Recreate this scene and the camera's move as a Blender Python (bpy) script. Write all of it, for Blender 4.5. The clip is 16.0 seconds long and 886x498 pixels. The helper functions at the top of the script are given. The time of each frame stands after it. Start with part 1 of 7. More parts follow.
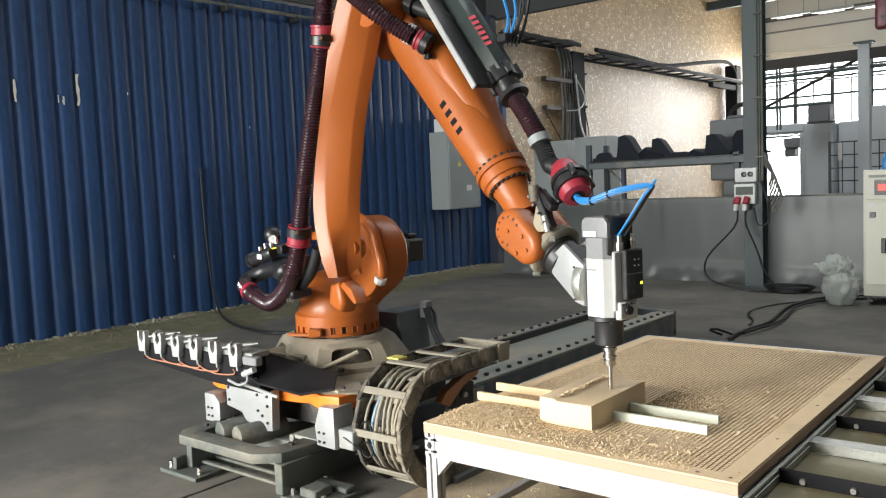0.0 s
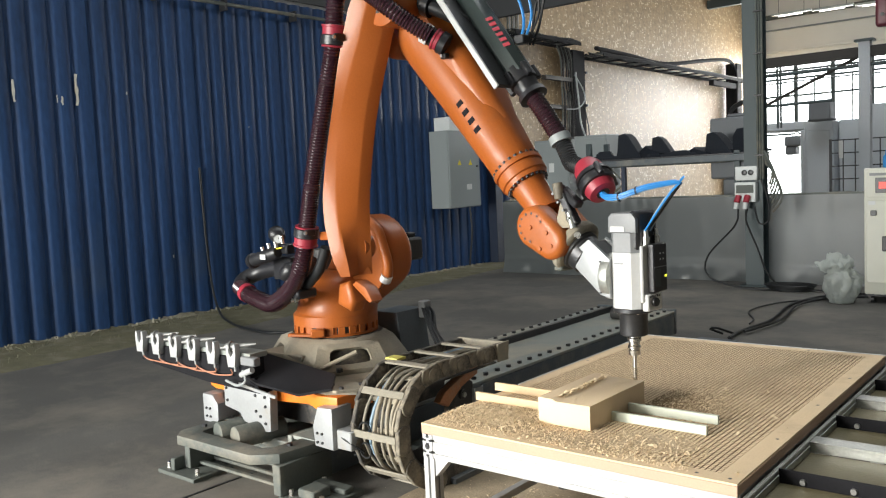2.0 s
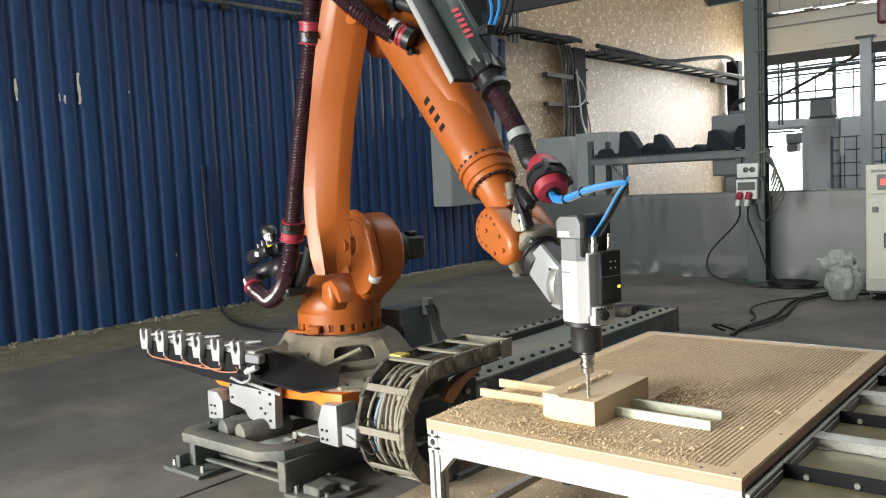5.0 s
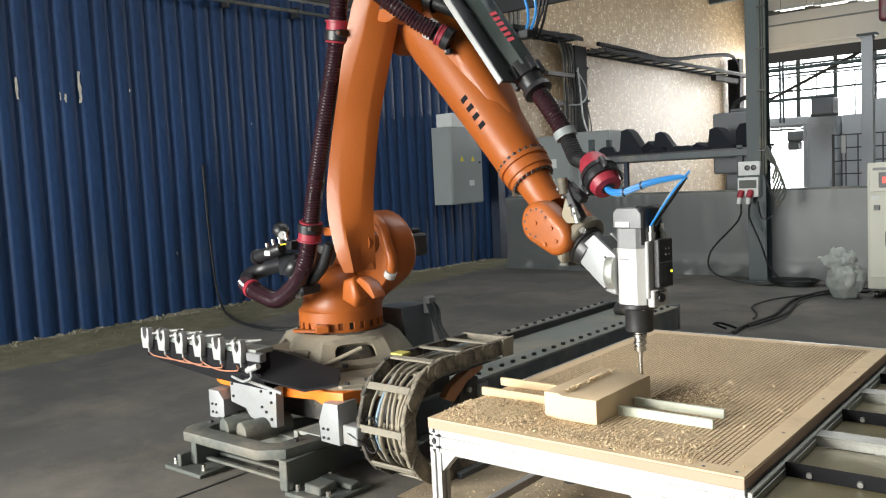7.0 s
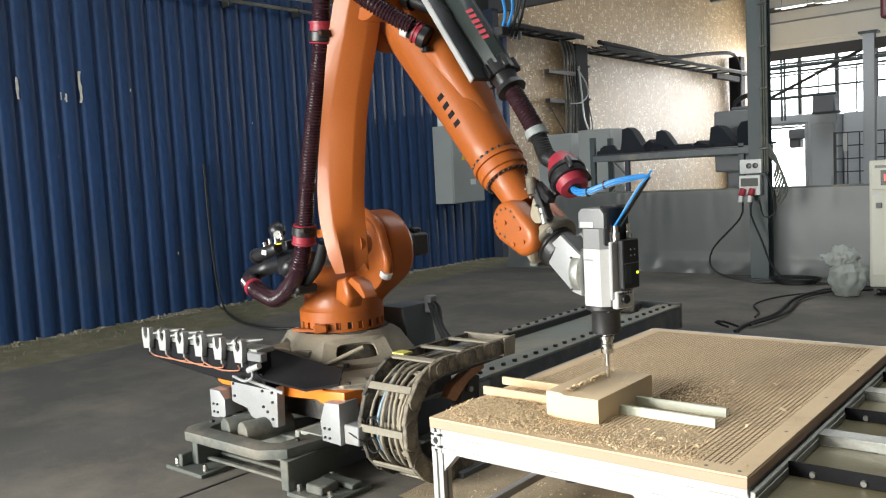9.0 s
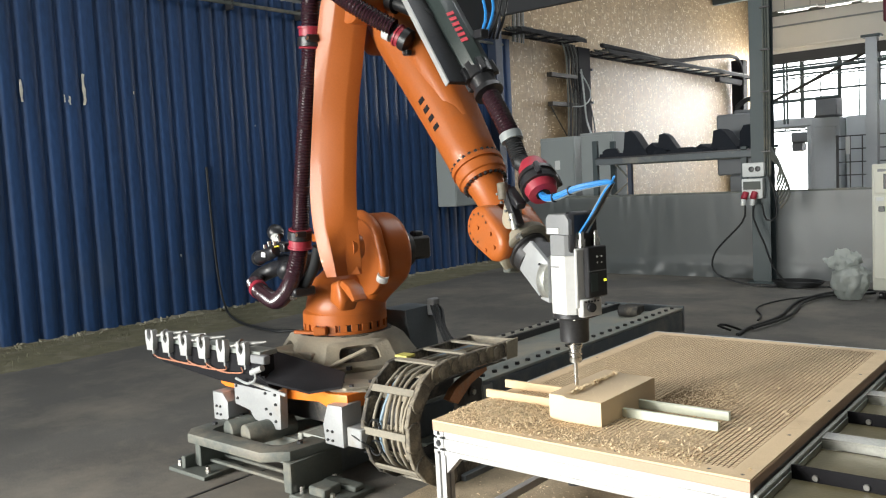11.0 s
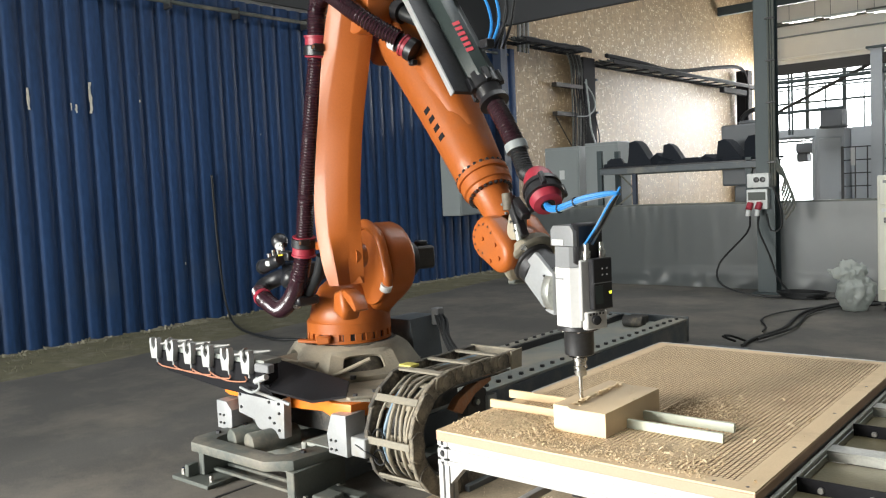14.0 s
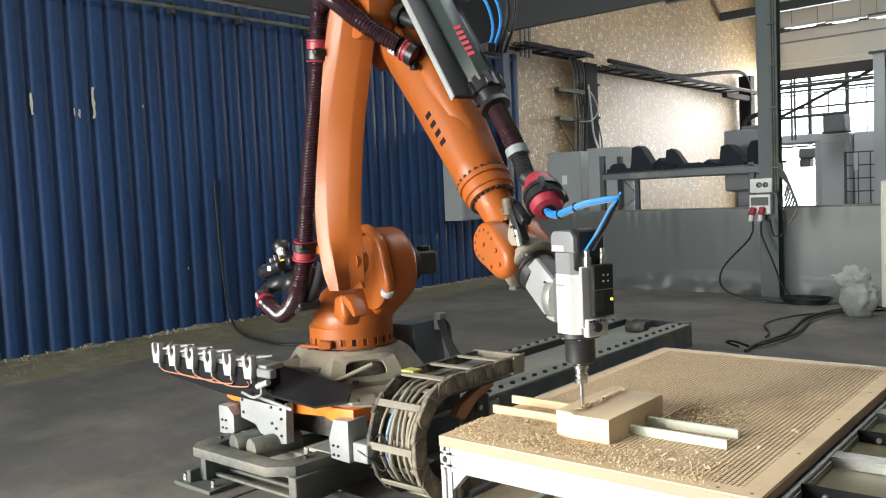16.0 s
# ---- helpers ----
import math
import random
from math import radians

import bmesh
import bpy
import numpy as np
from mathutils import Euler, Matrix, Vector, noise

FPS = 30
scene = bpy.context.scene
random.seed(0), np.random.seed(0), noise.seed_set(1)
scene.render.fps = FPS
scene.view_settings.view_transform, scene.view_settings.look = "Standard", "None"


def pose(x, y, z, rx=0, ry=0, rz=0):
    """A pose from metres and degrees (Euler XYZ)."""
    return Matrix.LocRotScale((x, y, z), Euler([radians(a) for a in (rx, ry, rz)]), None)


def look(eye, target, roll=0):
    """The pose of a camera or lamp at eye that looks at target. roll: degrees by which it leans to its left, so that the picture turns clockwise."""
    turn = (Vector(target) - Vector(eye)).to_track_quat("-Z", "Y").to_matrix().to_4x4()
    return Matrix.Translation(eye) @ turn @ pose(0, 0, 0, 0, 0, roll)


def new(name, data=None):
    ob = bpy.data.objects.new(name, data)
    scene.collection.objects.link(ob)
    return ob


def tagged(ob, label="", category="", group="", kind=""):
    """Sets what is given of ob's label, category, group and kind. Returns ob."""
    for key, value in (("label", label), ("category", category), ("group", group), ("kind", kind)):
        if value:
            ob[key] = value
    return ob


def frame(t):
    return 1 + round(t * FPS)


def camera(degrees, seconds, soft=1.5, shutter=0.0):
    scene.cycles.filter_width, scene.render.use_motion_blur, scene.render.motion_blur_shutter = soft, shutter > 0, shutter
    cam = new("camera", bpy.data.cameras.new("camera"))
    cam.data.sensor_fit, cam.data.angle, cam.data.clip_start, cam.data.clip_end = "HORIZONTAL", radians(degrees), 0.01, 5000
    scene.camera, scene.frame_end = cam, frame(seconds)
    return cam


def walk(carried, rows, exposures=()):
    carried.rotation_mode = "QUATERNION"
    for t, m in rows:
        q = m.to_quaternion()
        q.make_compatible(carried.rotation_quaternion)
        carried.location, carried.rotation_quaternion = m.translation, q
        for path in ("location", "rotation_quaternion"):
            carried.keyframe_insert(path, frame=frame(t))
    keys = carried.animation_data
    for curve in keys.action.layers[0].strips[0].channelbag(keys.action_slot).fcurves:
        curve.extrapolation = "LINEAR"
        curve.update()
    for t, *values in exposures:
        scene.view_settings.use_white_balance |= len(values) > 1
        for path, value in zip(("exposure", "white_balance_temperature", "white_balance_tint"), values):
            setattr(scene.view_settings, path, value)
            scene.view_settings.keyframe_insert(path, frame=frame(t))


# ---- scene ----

# ---------------------------------------------------------------- camera
cam = camera(56.27, 16.0, soft=1.2)
PATH = [
    (0, pose(0.0000, -0.0000, 1.3200, 85.468, 2.467, 39.108)),
    (0.5, pose(0.0036, -0.0003, 1.3224, 85.452, 2.526, 39.118)),
    (1, pose(0.0032, 0.0023, 1.3233, 85.446, 2.562, 39.126)),
    (1.5, pose(-0.0008, 0.0181, 1.3202, 85.418, 2.592, 39.160)),
    (2, pose(-0.0014, 0.0207, 1.3200, 85.407, 2.619, 39.167)),
    (2.5, pose(-0.0021, 0.0169, 1.3194, 85.395, 2.645, 39.163)),
    (3, pose(-0.0030, 0.0128, 1.3212, 85.367, 2.655, 39.160)),
    (3.5, pose(-0.0037, 0.0082, 1.3186, 85.347, 2.640, 39.164)),
    (4, pose(-0.0016, -0.0019, 1.3193, 85.310, 2.679, 39.160)),
    (6.5, pose(-0.0070, 0.0088, 1.3161, 85.221, 2.826, 39.280)),
    (7, pose(-0.0082, 0.0059, 1.3173, 85.169, 2.815, 39.273)),
    (7.5, pose(-0.0110, 0.0126, 1.3154, 85.178, 2.863, 39.279)),
    (8, pose(-0.0118, 0.0185, 1.3171, 85.134, 2.908, 39.312)),
    (8.5, pose(-0.0160, 0.0159, 1.3173, 85.131, 2.918, 39.320)),
    (9, pose(-0.0128, 0.0132, 1.3171, 85.098, 2.970, 39.354)),
    (11.5, pose(-0.0121, 0.0048, 1.3196, 85.389, 2.805, 39.552)),
    (12, pose(-0.0128, 0.0043, 1.3204, 85.524, 2.729, 39.614)),
    (12.5, pose(-0.0123, 0.0045, 1.3207, 85.708, 2.675, 39.696)),
    (13, pose(-0.0116, 0.0024, 1.3241, 85.809, 2.660, 39.737)),
    (13.5, pose(-0.0110, 0.0035, 1.3225, 85.859, 2.662, 39.764)),
    (14, pose(-0.0129, 0.0034, 1.3218, 85.926, 2.634, 39.803)),
    (14.5, pose(-0.0163, 0.0093, 1.3212, 85.975, 2.632, 39.856)),
    (15, pose(-0.0164, 0.0059, 1.3218, 86.087, 2.613, 39.887)),
    (15.5, pose(-0.0135, 0.0036, 1.3230, 86.223, 2.639, 39.940)),
    (16, pose(-0.0176, 0.0071, 1.3221, 86.276, 2.605, 39.968)),
]
walk(cam, PATH, [(0, 0.05), (6, 0.0), (9, 0.0), (12, 0.05), (16, 0.11)])

# ---------------------------------------------------------------- world, daylight and fill lamps
world = bpy.data.worlds.new("daylight")
scene.world = world
world.use_nodes = True
wn = world.node_tree.nodes
sky = wn.new("ShaderNodeTexSky")
sky.sky_type = "NISHITA"
sky.sun_disc = False
sky.sun_elevation, sky.sun_rotation = radians(20), radians(203.1)
wn["Background"].inputs["Strength"].default_value = 0.12
world.node_tree.links.new(sky.outputs[0], wn["Background"].inputs["Color"])

sun = new("sun", bpy.data.lights.new("sun", "SUN"))
sun.data.energy, sun.data.angle, sun.data.color = 3.2, radians(10.0), (1, 0.95, 0.88)
sun.matrix_world = look((-7.8, -18.3, 7.25), (0, 0, 0))


def area_light(name, eye, target, w, h, watts, col):
    ob = new(name, bpy.data.lights.new(name, "AREA"))
    ob.data.shape, ob.data.size, ob.data.size_y = "RECTANGLE", w, h
    ob.data.energy, ob.data.color = watts, col
    ob.matrix_world = look(eye, target)
    return ob


GATE = area_light("gate_daylight", (-4.9, -5.9, 1.5), (-2.4, 4, 0.6), 5.6, 2.7, 1430, (0.98, 1.0, 0.97))
BACK = area_light("back_window_daylight", (-5.6, 22.7, 3.25), (-6.0, 10, 2.3), 4.2, 2.1, 430, (1.0, 0.99, 0.95))
# unseen fill lamps, added to brighten the next bay and the hall; no skylight
BAY_FILL = area_light("bay_fill", (-3.2, 13.6, 6.9), (-3.2, 13.6, 0.0), 5.0, 4.0, 285, (0.97, 0.99, 1.0))
HALL_FILL = area_light("skylight_daylight", (-2.0, 6.0, 6.9), (-2.0, 6.0, 0.0), 2.4, 9.0, 260, (0.95, 0.98, 1.0))

# ---------------------------------------------------------------- materials


def mat(name, col, rough=0.6, metal=0.0, vary=0.12, scale=8.0, fine=90.0, bump=0.15, dirt=None, dirt_amount=0.0,
        random_piece=0.0, spec=0.5, coat=0.0, stretch=(1, 1, 1)):
    """A procedural surface: colour varied at two scales, dirt patches, fine relief and uneven gloss."""
    m = bpy.data.materials.new(name)
    m.use_nodes = True
    nt = m.node_tree
    L, N = nt.links.new, nt.nodes.new
    b = nt.nodes["Principled BSDF"]
    b.inputs["Metallic"].default_value = metal
    b.inputs["Specular IOR Level"].default_value = spec
    b.inputs["Coat Weight"].default_value = coat
    tc, mp = N("ShaderNodeTexCoord"), N("ShaderNodeMapping")
    mp.inputs["Scale"].default_value = stretch
    L(tc.outputs["Object"], mp.inputs["Vector"])
    n1, n2 = N("ShaderNodeTexNoise"), N("ShaderNodeTexNoise")
    n1.inputs["Scale"].default_value, n1.inputs["Detail"].default_value = scale, 5
    n2.inputs["Scale"].default_value, n2.inputs["Detail"].default_value = fine, 3
    L(mp.outputs[0], n1.inputs["Vector"])
    L(mp.outputs[0], n2.inputs["Vector"])
    add = N("ShaderNodeMath")
    add.operation = "ADD"
    L(n1.outputs["Fac"], add.inputs[0])
    L(n2.outputs["Fac"], add.inputs[1])
    mr = N("ShaderNodeMapRange")
    mr.inputs["From Min"].default_value, mr.inputs["From Max"].default_value = 0.6, 1.4
    mr.inputs["To Min"].default_value, mr.inputs["To Max"].default_value = 1 - vary, 1 + vary
    L(add.outputs[0], mr.inputs["Value"])
    val = mr.outputs[0]
    if random_piece:
        oi = N("ShaderNodeObjectInfo")
        r = N("ShaderNodeMapRange")
        r.inputs["To Min"].default_value, r.inputs["To Max"].default_value = 1 - random_piece, 1 + random_piece
        L(oi.outputs["Random"], r.inputs["Value"])
        mul = N("ShaderNodeMath")
        mul.operation = "MULTIPLY"
        L(val, mul.inputs[0])
        L(r.outputs[0], mul.inputs[1])
        val = mul.outputs[0]
    hsv = N("ShaderNodeHueSaturation")
    hsv.inputs["Color"].default_value = (*col, 1)
    L(val, hsv.inputs["Value"])
    out = hsv.outputs[0]
    if dirt:
        n3 = N("ShaderNodeTexNoise")
        n3.inputs["Scale"].default_value, n3.inputs["Detail"].default_value = scale * 0.45, 8
        n3.inputs["Roughness"].default_value = 0.7
        L(tc.outputs["Object"], n3.inputs["Vector"])
        ramp = N("ShaderNodeMapRange")
        ramp.inputs["From Min"].default_value, ramp.inputs["From Max"].default_value = 0.62 - dirt_amount * 0.4, 0.78 - dirt_amount * 0.3
        L(n3.outputs["Fac"], ramp.inputs["Value"])
        mix = N("ShaderNodeMix")
        mix.data_type = "RGBA"
        mix.inputs["B"].default_value = (*dirt, 1)
        L(ramp.outputs[0], mix.inputs["Factor"])
        L(out, mix.inputs["A"])
        out = mix.outputs["Result"]
    L(out, b.inputs["Base Color"])
    rr = N("ShaderNodeMapRange")
    rr.inputs["To Min"].default_value, rr.inputs["To Max"].default_value = max(0.04, rough - 0.1), min(1, rough + 0.12)
    L(n1.outputs["Fac"], rr.inputs["Value"])
    L(rr.outputs[0], b.inputs["Roughness"])
    if bump:
        bp = N("ShaderNodeBump")
        bp.inputs["Strength"].default_value, bp.inputs["Distance"].default_value = bump, 0.01
        L(n2.outputs["Fac"], bp.inputs["Height"])
        L(bp.outputs[0], b.inputs["Normal"])
    return m


def glow(name, col, strength):
    m = bpy.data.materials.new(name)
    m.use_nodes = True
    b = m.node_tree.nodes["Principled BSDF"]
    b.inputs["Base Color"].default_value = (*col, 1)
    b.inputs["Emission Color"].default_value = (*col, 1)
    b.inputs["Emission Strength"].default_value = strength
    return m


def osb():
    """Oriented strand board: overlapping flakes in honey tones; glints on a few are painted pale."""
    m = mat("strand_board", (0.32, 0.225, 0.125), 0.5, vary=0.16, scale=1.2, fine=60)
    nt = m.node_tree
    L, N = nt.links.new, nt.nodes.new
    b = nt.nodes["Principled BSDF"]
    tc = N("ShaderNodeTexCoord")
    prev = b.inputs["Base Color"].links[0].from_socket
    glints = []
    for st, rot, lo, hi in (((1, 4, 11), 0.6, 0.9, 1.1), ((1, 10, 4), -0.5, 0.9, 1.1), ((1, 8, 24), 0.7, 0.92, 1.08), ((1, 22, 9), -0.35, 0.92, 1.08)):
        mp, vo = N("ShaderNodeMapping"), N("ShaderNodeTexVoronoi")
        mp.inputs["Scale"].default_value = st
        vo.inputs["Scale"].default_value = 2.1
        mp.inputs["Rotation"].default_value = (rot, 0, 0)
        L(tc.outputs["Object"], mp.inputs["Vector"])
        L(mp.outputs[0], vo.inputs["Vector"])
        sep, mr = N("ShaderNodeSeparateColor"), N("ShaderNodeMapRange")
        L(vo.outputs["Color"], sep.inputs[0])
        mr.inputs["To Min"].default_value, mr.inputs["To Max"].default_value = lo, hi
        L(sep.outputs[0], mr.inputs["Value"])
        h = N("ShaderNodeHueSaturation")
        L(prev, h.inputs["Color"])
        L(mr.outputs[0], h.inputs["Value"])
        prev = h.outputs[0]
        fl = N("ShaderNodeMapRange")
        fl.inputs["From Min"].default_value, fl.inputs["From Max"].default_value = 0.945, 0.97
        L(sep.outputs[1], fl.inputs["Value"])
        glints.append(fl.outputs[0])
    # a pale colour stands for the glint of shiny strands
    for f in glints[2:]:
        mix = N("ShaderNodeMix")
        mix.data_type = "RGBA"
        mix.inputs["B"].default_value = (0.66, 0.54, 0.36, 1)
        L(f, mix.inputs["Factor"])
        L(prev, mix.inputs["A"])
        prev = mix.outputs["Result"]
    L(prev, b.inputs["Base Color"])
    return m


ORANGE = mat("orange_robot_paint", (0.36, 0.094, 0.016), 0.4, vary=0.1, scale=4, fine=140, bump=0.04, dirt=(0.3, 0.1, 0.035), dirt_amount=0.2, spec=0.35, coat=0.1)
ORANGE_BRIGHT = mat("orange_signal_paint", (0.78, 0.2, 0.02), 0.4, vary=0.08, bump=0.05, dirt=(0.45, 0.25, 0.1), dirt_amount=0.1)
CAST = mat("dusty_grey_casting", (0.235, 0.215, 0.17), 0.75, vary=0.18, scale=6, bump=0.25, dirt=(0.34, 0.29, 0.21), dirt_amount=0.4)
CHAIN = mat("dust_caked_chain_plastic", (0.055, 0.05, 0.043), 0.8, vary=0.3, scale=22, fine=120, bump=0.3, dirt=(0.27, 0.235, 0.175), dirt_amount=0.42)
STEEL_G = mat("grey_green_painted_steel", (0.085, 0.095, 0.085), 0.6, vary=0.15, scale=5, bump=0.1, dirt=(0.23, 0.205, 0.16), dirt_amount=0.3)
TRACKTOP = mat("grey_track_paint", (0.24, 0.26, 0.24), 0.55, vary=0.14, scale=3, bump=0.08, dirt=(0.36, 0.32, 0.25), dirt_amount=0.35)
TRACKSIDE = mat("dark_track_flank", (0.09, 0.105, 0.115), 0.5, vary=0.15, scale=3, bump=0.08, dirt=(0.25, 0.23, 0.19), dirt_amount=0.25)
BLACK = mat("black_plastic", (0.014, 0.014, 0.016), 0.36, vary=0.25, bump=0.06)
BLACK_DUSTY = mat("dusty_black_plastic", (0.035, 0.034, 0.033), 0.6, vary=0.25, scale=9, bump=0.1, dirt=(0.20, 0.17, 0.12), dirt_amount=0.25)
RUBBER = mat("black_rubber", (0.016, 0.017, 0.018), 0.45, vary=0.2, bump=0.06, spec=0.3)
HOSE = mat("burgundy_corrugated_hose", (0.032, 0.011, 0.017), 0.2, vary=0.2, scale=20, bump=0.0, spec=0.9)
RED = mat("red_clamp_plastic", (0.30, 0.024, 0.042), 0.42, vary=0.1, bump=0.05)
SILVER = mat("silver_grey_machined_cover", (0.33, 0.34, 0.345), 0.42, 0.25, vary=0.08, scale=8, bump=0.04, dirt=(0.28, 0.25, 0.2), dirt_amount=0.15)
REDTXT = mat("red_print", (0.5, 0.05, 0.07), 0.5, vary=0.05, bump=0)
WHITE = mat("white_spindle_paint", (0.51, 0.51, 0.5), 0.42, vary=0.05, scale=7, bump=0.03, dirt=(0.5, 0.45, 0.36), dirt_amount=0.06)
GREYP = mat("mid_grey_panel", (0.2, 0.205, 0.21), 0.45, vary=0.06, bump=0.03)
LABELW = mat("pale_label", (0.62, 0.63, 0.62), 0.5, vary=0.05, bump=0)
CHROME = mat("bright_machined_steel", (0.62, 0.60, 0.56), 0.26, 1.0, vary=0.08, bump=0.03)
DARKSTEEL = mat("blackened_steel", (0.05, 0.05, 0.052), 0.38, 0.6, vary=0.2, bump=0.06)
ALU = mat("aluminium_profile", (0.47, 0.47, 0.465), 0.36, 0.35, vary=0.06, scale=12, bump=0.04, stretch=(1, 1, 1))
GALV = mat("galvanised_steel", (0.4, 0.41, 0.38), 0.45, 0.7, vary=0.2, scale=14, bump=0.06)
MDF = mat("mdf_board", (0.64, 0.49, 0.31), 0.8, vary=0.12, scale=4, fine=220, bump=0.12, dirt=(0.44, 0.32, 0.2), dirt_amount=0.2)
MDF_EDGE = mat("mdf_edge", (0.46, 0.31, 0.22), 0.75, vary=0.07, scale=6, fine=160, bump=0.1)
# shade inside the milled grooves is put into this colour
GROOVE_SHADE = mat("shaded_mdf_groove", (0.10, 0.065, 0.038), 0.95, vary=0.2, bump=0.2)
BLOCKM = mat("pale_tooling_block", (0.70, 0.55, 0.36), 0.7, vary=0.04, scale=9, fine=260, bump=0.06)
STICK = mat("raw_wood_batten", (0.62, 0.46, 0.28), 0.7, vary=0.1, scale=5, fine=70, bump=0.1, stretch=(1, 6, 6))
PALEBAR = mat("pale_green_batten", (0.57, 0.60, 0.50), 0.55, vary=0.06, scale=6, bump=0.06)
CHIP = mat("milling_chips", (0.72, 0.575, 0.375), 0.85, vary=0.2, scale=40, bump=0.2)
# dust colour darkened to stand for the block's shadow
DUSTSHADE = mat("shadow_tinted_dust", (0.21, 0.145, 0.08), 0.95, vary=0.3, scale=30, fine=160, bump=0.5)
# groove sides carry their shade in a darker board colour
GROOVEWALL_SHADE = mat("shaded_groove_side", (0.27, 0.19, 0.115), 0.9, vary=0.2, bump=0.2)
MATTBLACK = mat("matt_black_steel", (0.009, 0.009, 0.011), 0.8, vary=0.2, bump=0.05, spec=0.2)
DUSTBLUE = mat("dusty_blue_tube", (0.2, 0.29, 0.37), 0.6, vary=0.1, bump=0.02)
TOOLST = mat("tool_holder_steel", (0.2, 0.2, 0.19), 0.45, 0.35, vary=0.1, bump=0.03)
MAROON = mat("maroon_plastic", (0.09, 0.014, 0.024), 0.45, vary=0.1, bump=0.04)
FORKP = mat("white_clip_plastic", (0.36, 0.365, 0.36), 0.5, vary=0.06, bump=0.02)
DUST = mat("milling_dust", (0.47, 0.36, 0.23), 0.95, vary=0.25, scale=30, fine=200, bump=0.5)
ASPHALT = mat("worn_asphalt_floor", (0.1, 0.096, 0.087), 0.8, vary=0.32, scale=1.9, fine=110, bump=0.13, dirt=(0.19, 0.172, 0.142), dirt_amount=0.42)
STRIP = mat("moss_and_dirt", (0.14, 0.13, 0.075), 0.95, vary=0.35, scale=7, fine=70, bump=0.8, dirt=(0.23, 0.21, 0.15), dirt_amount=0.3)
RUBBLE = mat("broken_mortar", (0.26, 0.24, 0.18), 0.9, vary=0.25, scale=15, bump=0.5, dirt=(0.12, 0.11, 0.06), dirt_amount=0.3)
BLUE = mat("blue_corrugated_sheet", (0.0145, 0.042, 0.112), 0.55, vary=0.34, scale=1.6, fine=34, bump=0.08, dirt=(0.03, 0.055, 0.11), dirt_amount=0.22, spec=0.3, stretch=(1, 1, 0.25))
BLUEDARK = mat("dark_blue_steel", (0.02, 0.03, 0.055), 0.5, vary=0.15)
OSB = osb()
LADDER = mat("dark_ladder_steel", (0.024, 0.021, 0.018), 0.6, vary=0.2, scale=3)
UNITG = mat("black_green_housing", (0.03, 0.042, 0.04), 0.34, vary=0.15, bump=0.04)
SAWDUST = mat("floor_sawdust", (0.30, 0.24, 0.16), 0.95, vary=0.3, scale=12, fine=120, bump=0.4)
WALLG = mat("grey_wall", (0.33, 0.33, 0.32), 0.8, vary=0.12, scale=1.2, bump=0.2)
CREAM = mat("cream_sandwich_panel", (0.78, 0.76, 0.70), 0.6, vary=0.05, scale=1.5, bump=0.03)
DARKPANEL = mat("dark_partition_panel", (0.045, 0.047, 0.05), 0.7, vary=0.1, scale=1.0, bump=0.05)
BEAMG = mat("dark_green_grey_column_paint", (0.042, 0.06, 0.064), 0.5, vary=0.15, scale=3, bump=0.06)
MACHDARK = mat("dark_grey_machine_paint", (0.13, 0.14, 0.15), 0.55, vary=0.12, scale=2, bump=0.05)
CABG = mat("light_grey_cabinet_paint", (0.25, 0.275, 0.275), 0.45, vary=0.05, scale=3, bump=0.03)
CABW = mat("cream_cabinet_paint", (0.60, 0.60, 0.52), 0.45, vary=0.05, scale=3, bump=0.03)
# blue-grey paint lightened; the bay's haze is put into the colour
MACH = mat("hazed_machine_paint", (0.45, 0.485, 0.52), 0.5, vary=0.12, scale=2, bump=0.05)
BOXW = mat("white_socket_box", (0.62, 0.64, 0.63), 0.5, vary=0.06, bump=0.03)
DUSTOR = mat("dusty_orange_paint", (0.34, 0.15, 0.07), 0.7, vary=0.2, scale=8, dirt=(0.3, 0.26, 0.19), dirt_amount=0.45)
YELLOW = mat("yellow_label", (0.75, 0.60, 0.05), 0.5, vary=0.06, bump=0)
YELLOWDUST = mat("dusty_yellow_label", (0.55, 0.50, 0.12), 0.6, vary=0.1, bump=0)
BLUETUBE = mat("blue_air_tube", (0.03, 0.22, 0.56), 0.3, vary=0.06, bump=0)
GREYTUBE = mat("clear_grey_tube", (0.33, 0.35, 0.35), 0.3, vary=0.06, bump=0)
COPPER = mat("orange_red_wire", (0.46, 0.2, 0.12), 0.45, vary=0.06, bump=0)
TRAYM = mat("olive_plate", (0.15, 0.13, 0.07), 0.35, vary=0.15, scale=5, bump=0.1)
BAGM = mat("translucent_plastic_bag", (0.47, 0.5, 0.47), 0.3, vary=0.1, scale=8, bump=0.2)
FOAM = mat("dark_moulded_foam", (0.013, 0.016, 0.022), 0.75, vary=0.25, bump=0.2, spec=0.2)
FILM = mat("clouded_plastic_film", (0.075, 0.083, 0.083), 0.36, vary=0.12, scale=1.5, fine=9, bump=0.1)
def let_light_through(m, share):
    """Part of the light passes the sheet, scattered."""
    nt = m.node_tree
    tr, mix = nt.nodes.new("ShaderNodeBsdfTranslucent"), nt.nodes.new("ShaderNodeMixShader")
    tr.inputs["Color"].default_value = (0.8, 0.84, 0.84, 1)
    mix.inputs[0].default_value = share
    out = nt.nodes["Material Output"].inputs["Surface"]
    nt.links.new(nt.nodes["Principled BSDF"].outputs[0], mix.inputs[1])
    nt.links.new(tr.outputs[0], mix.inputs[2])
    nt.links.new(mix.outputs[0], out)


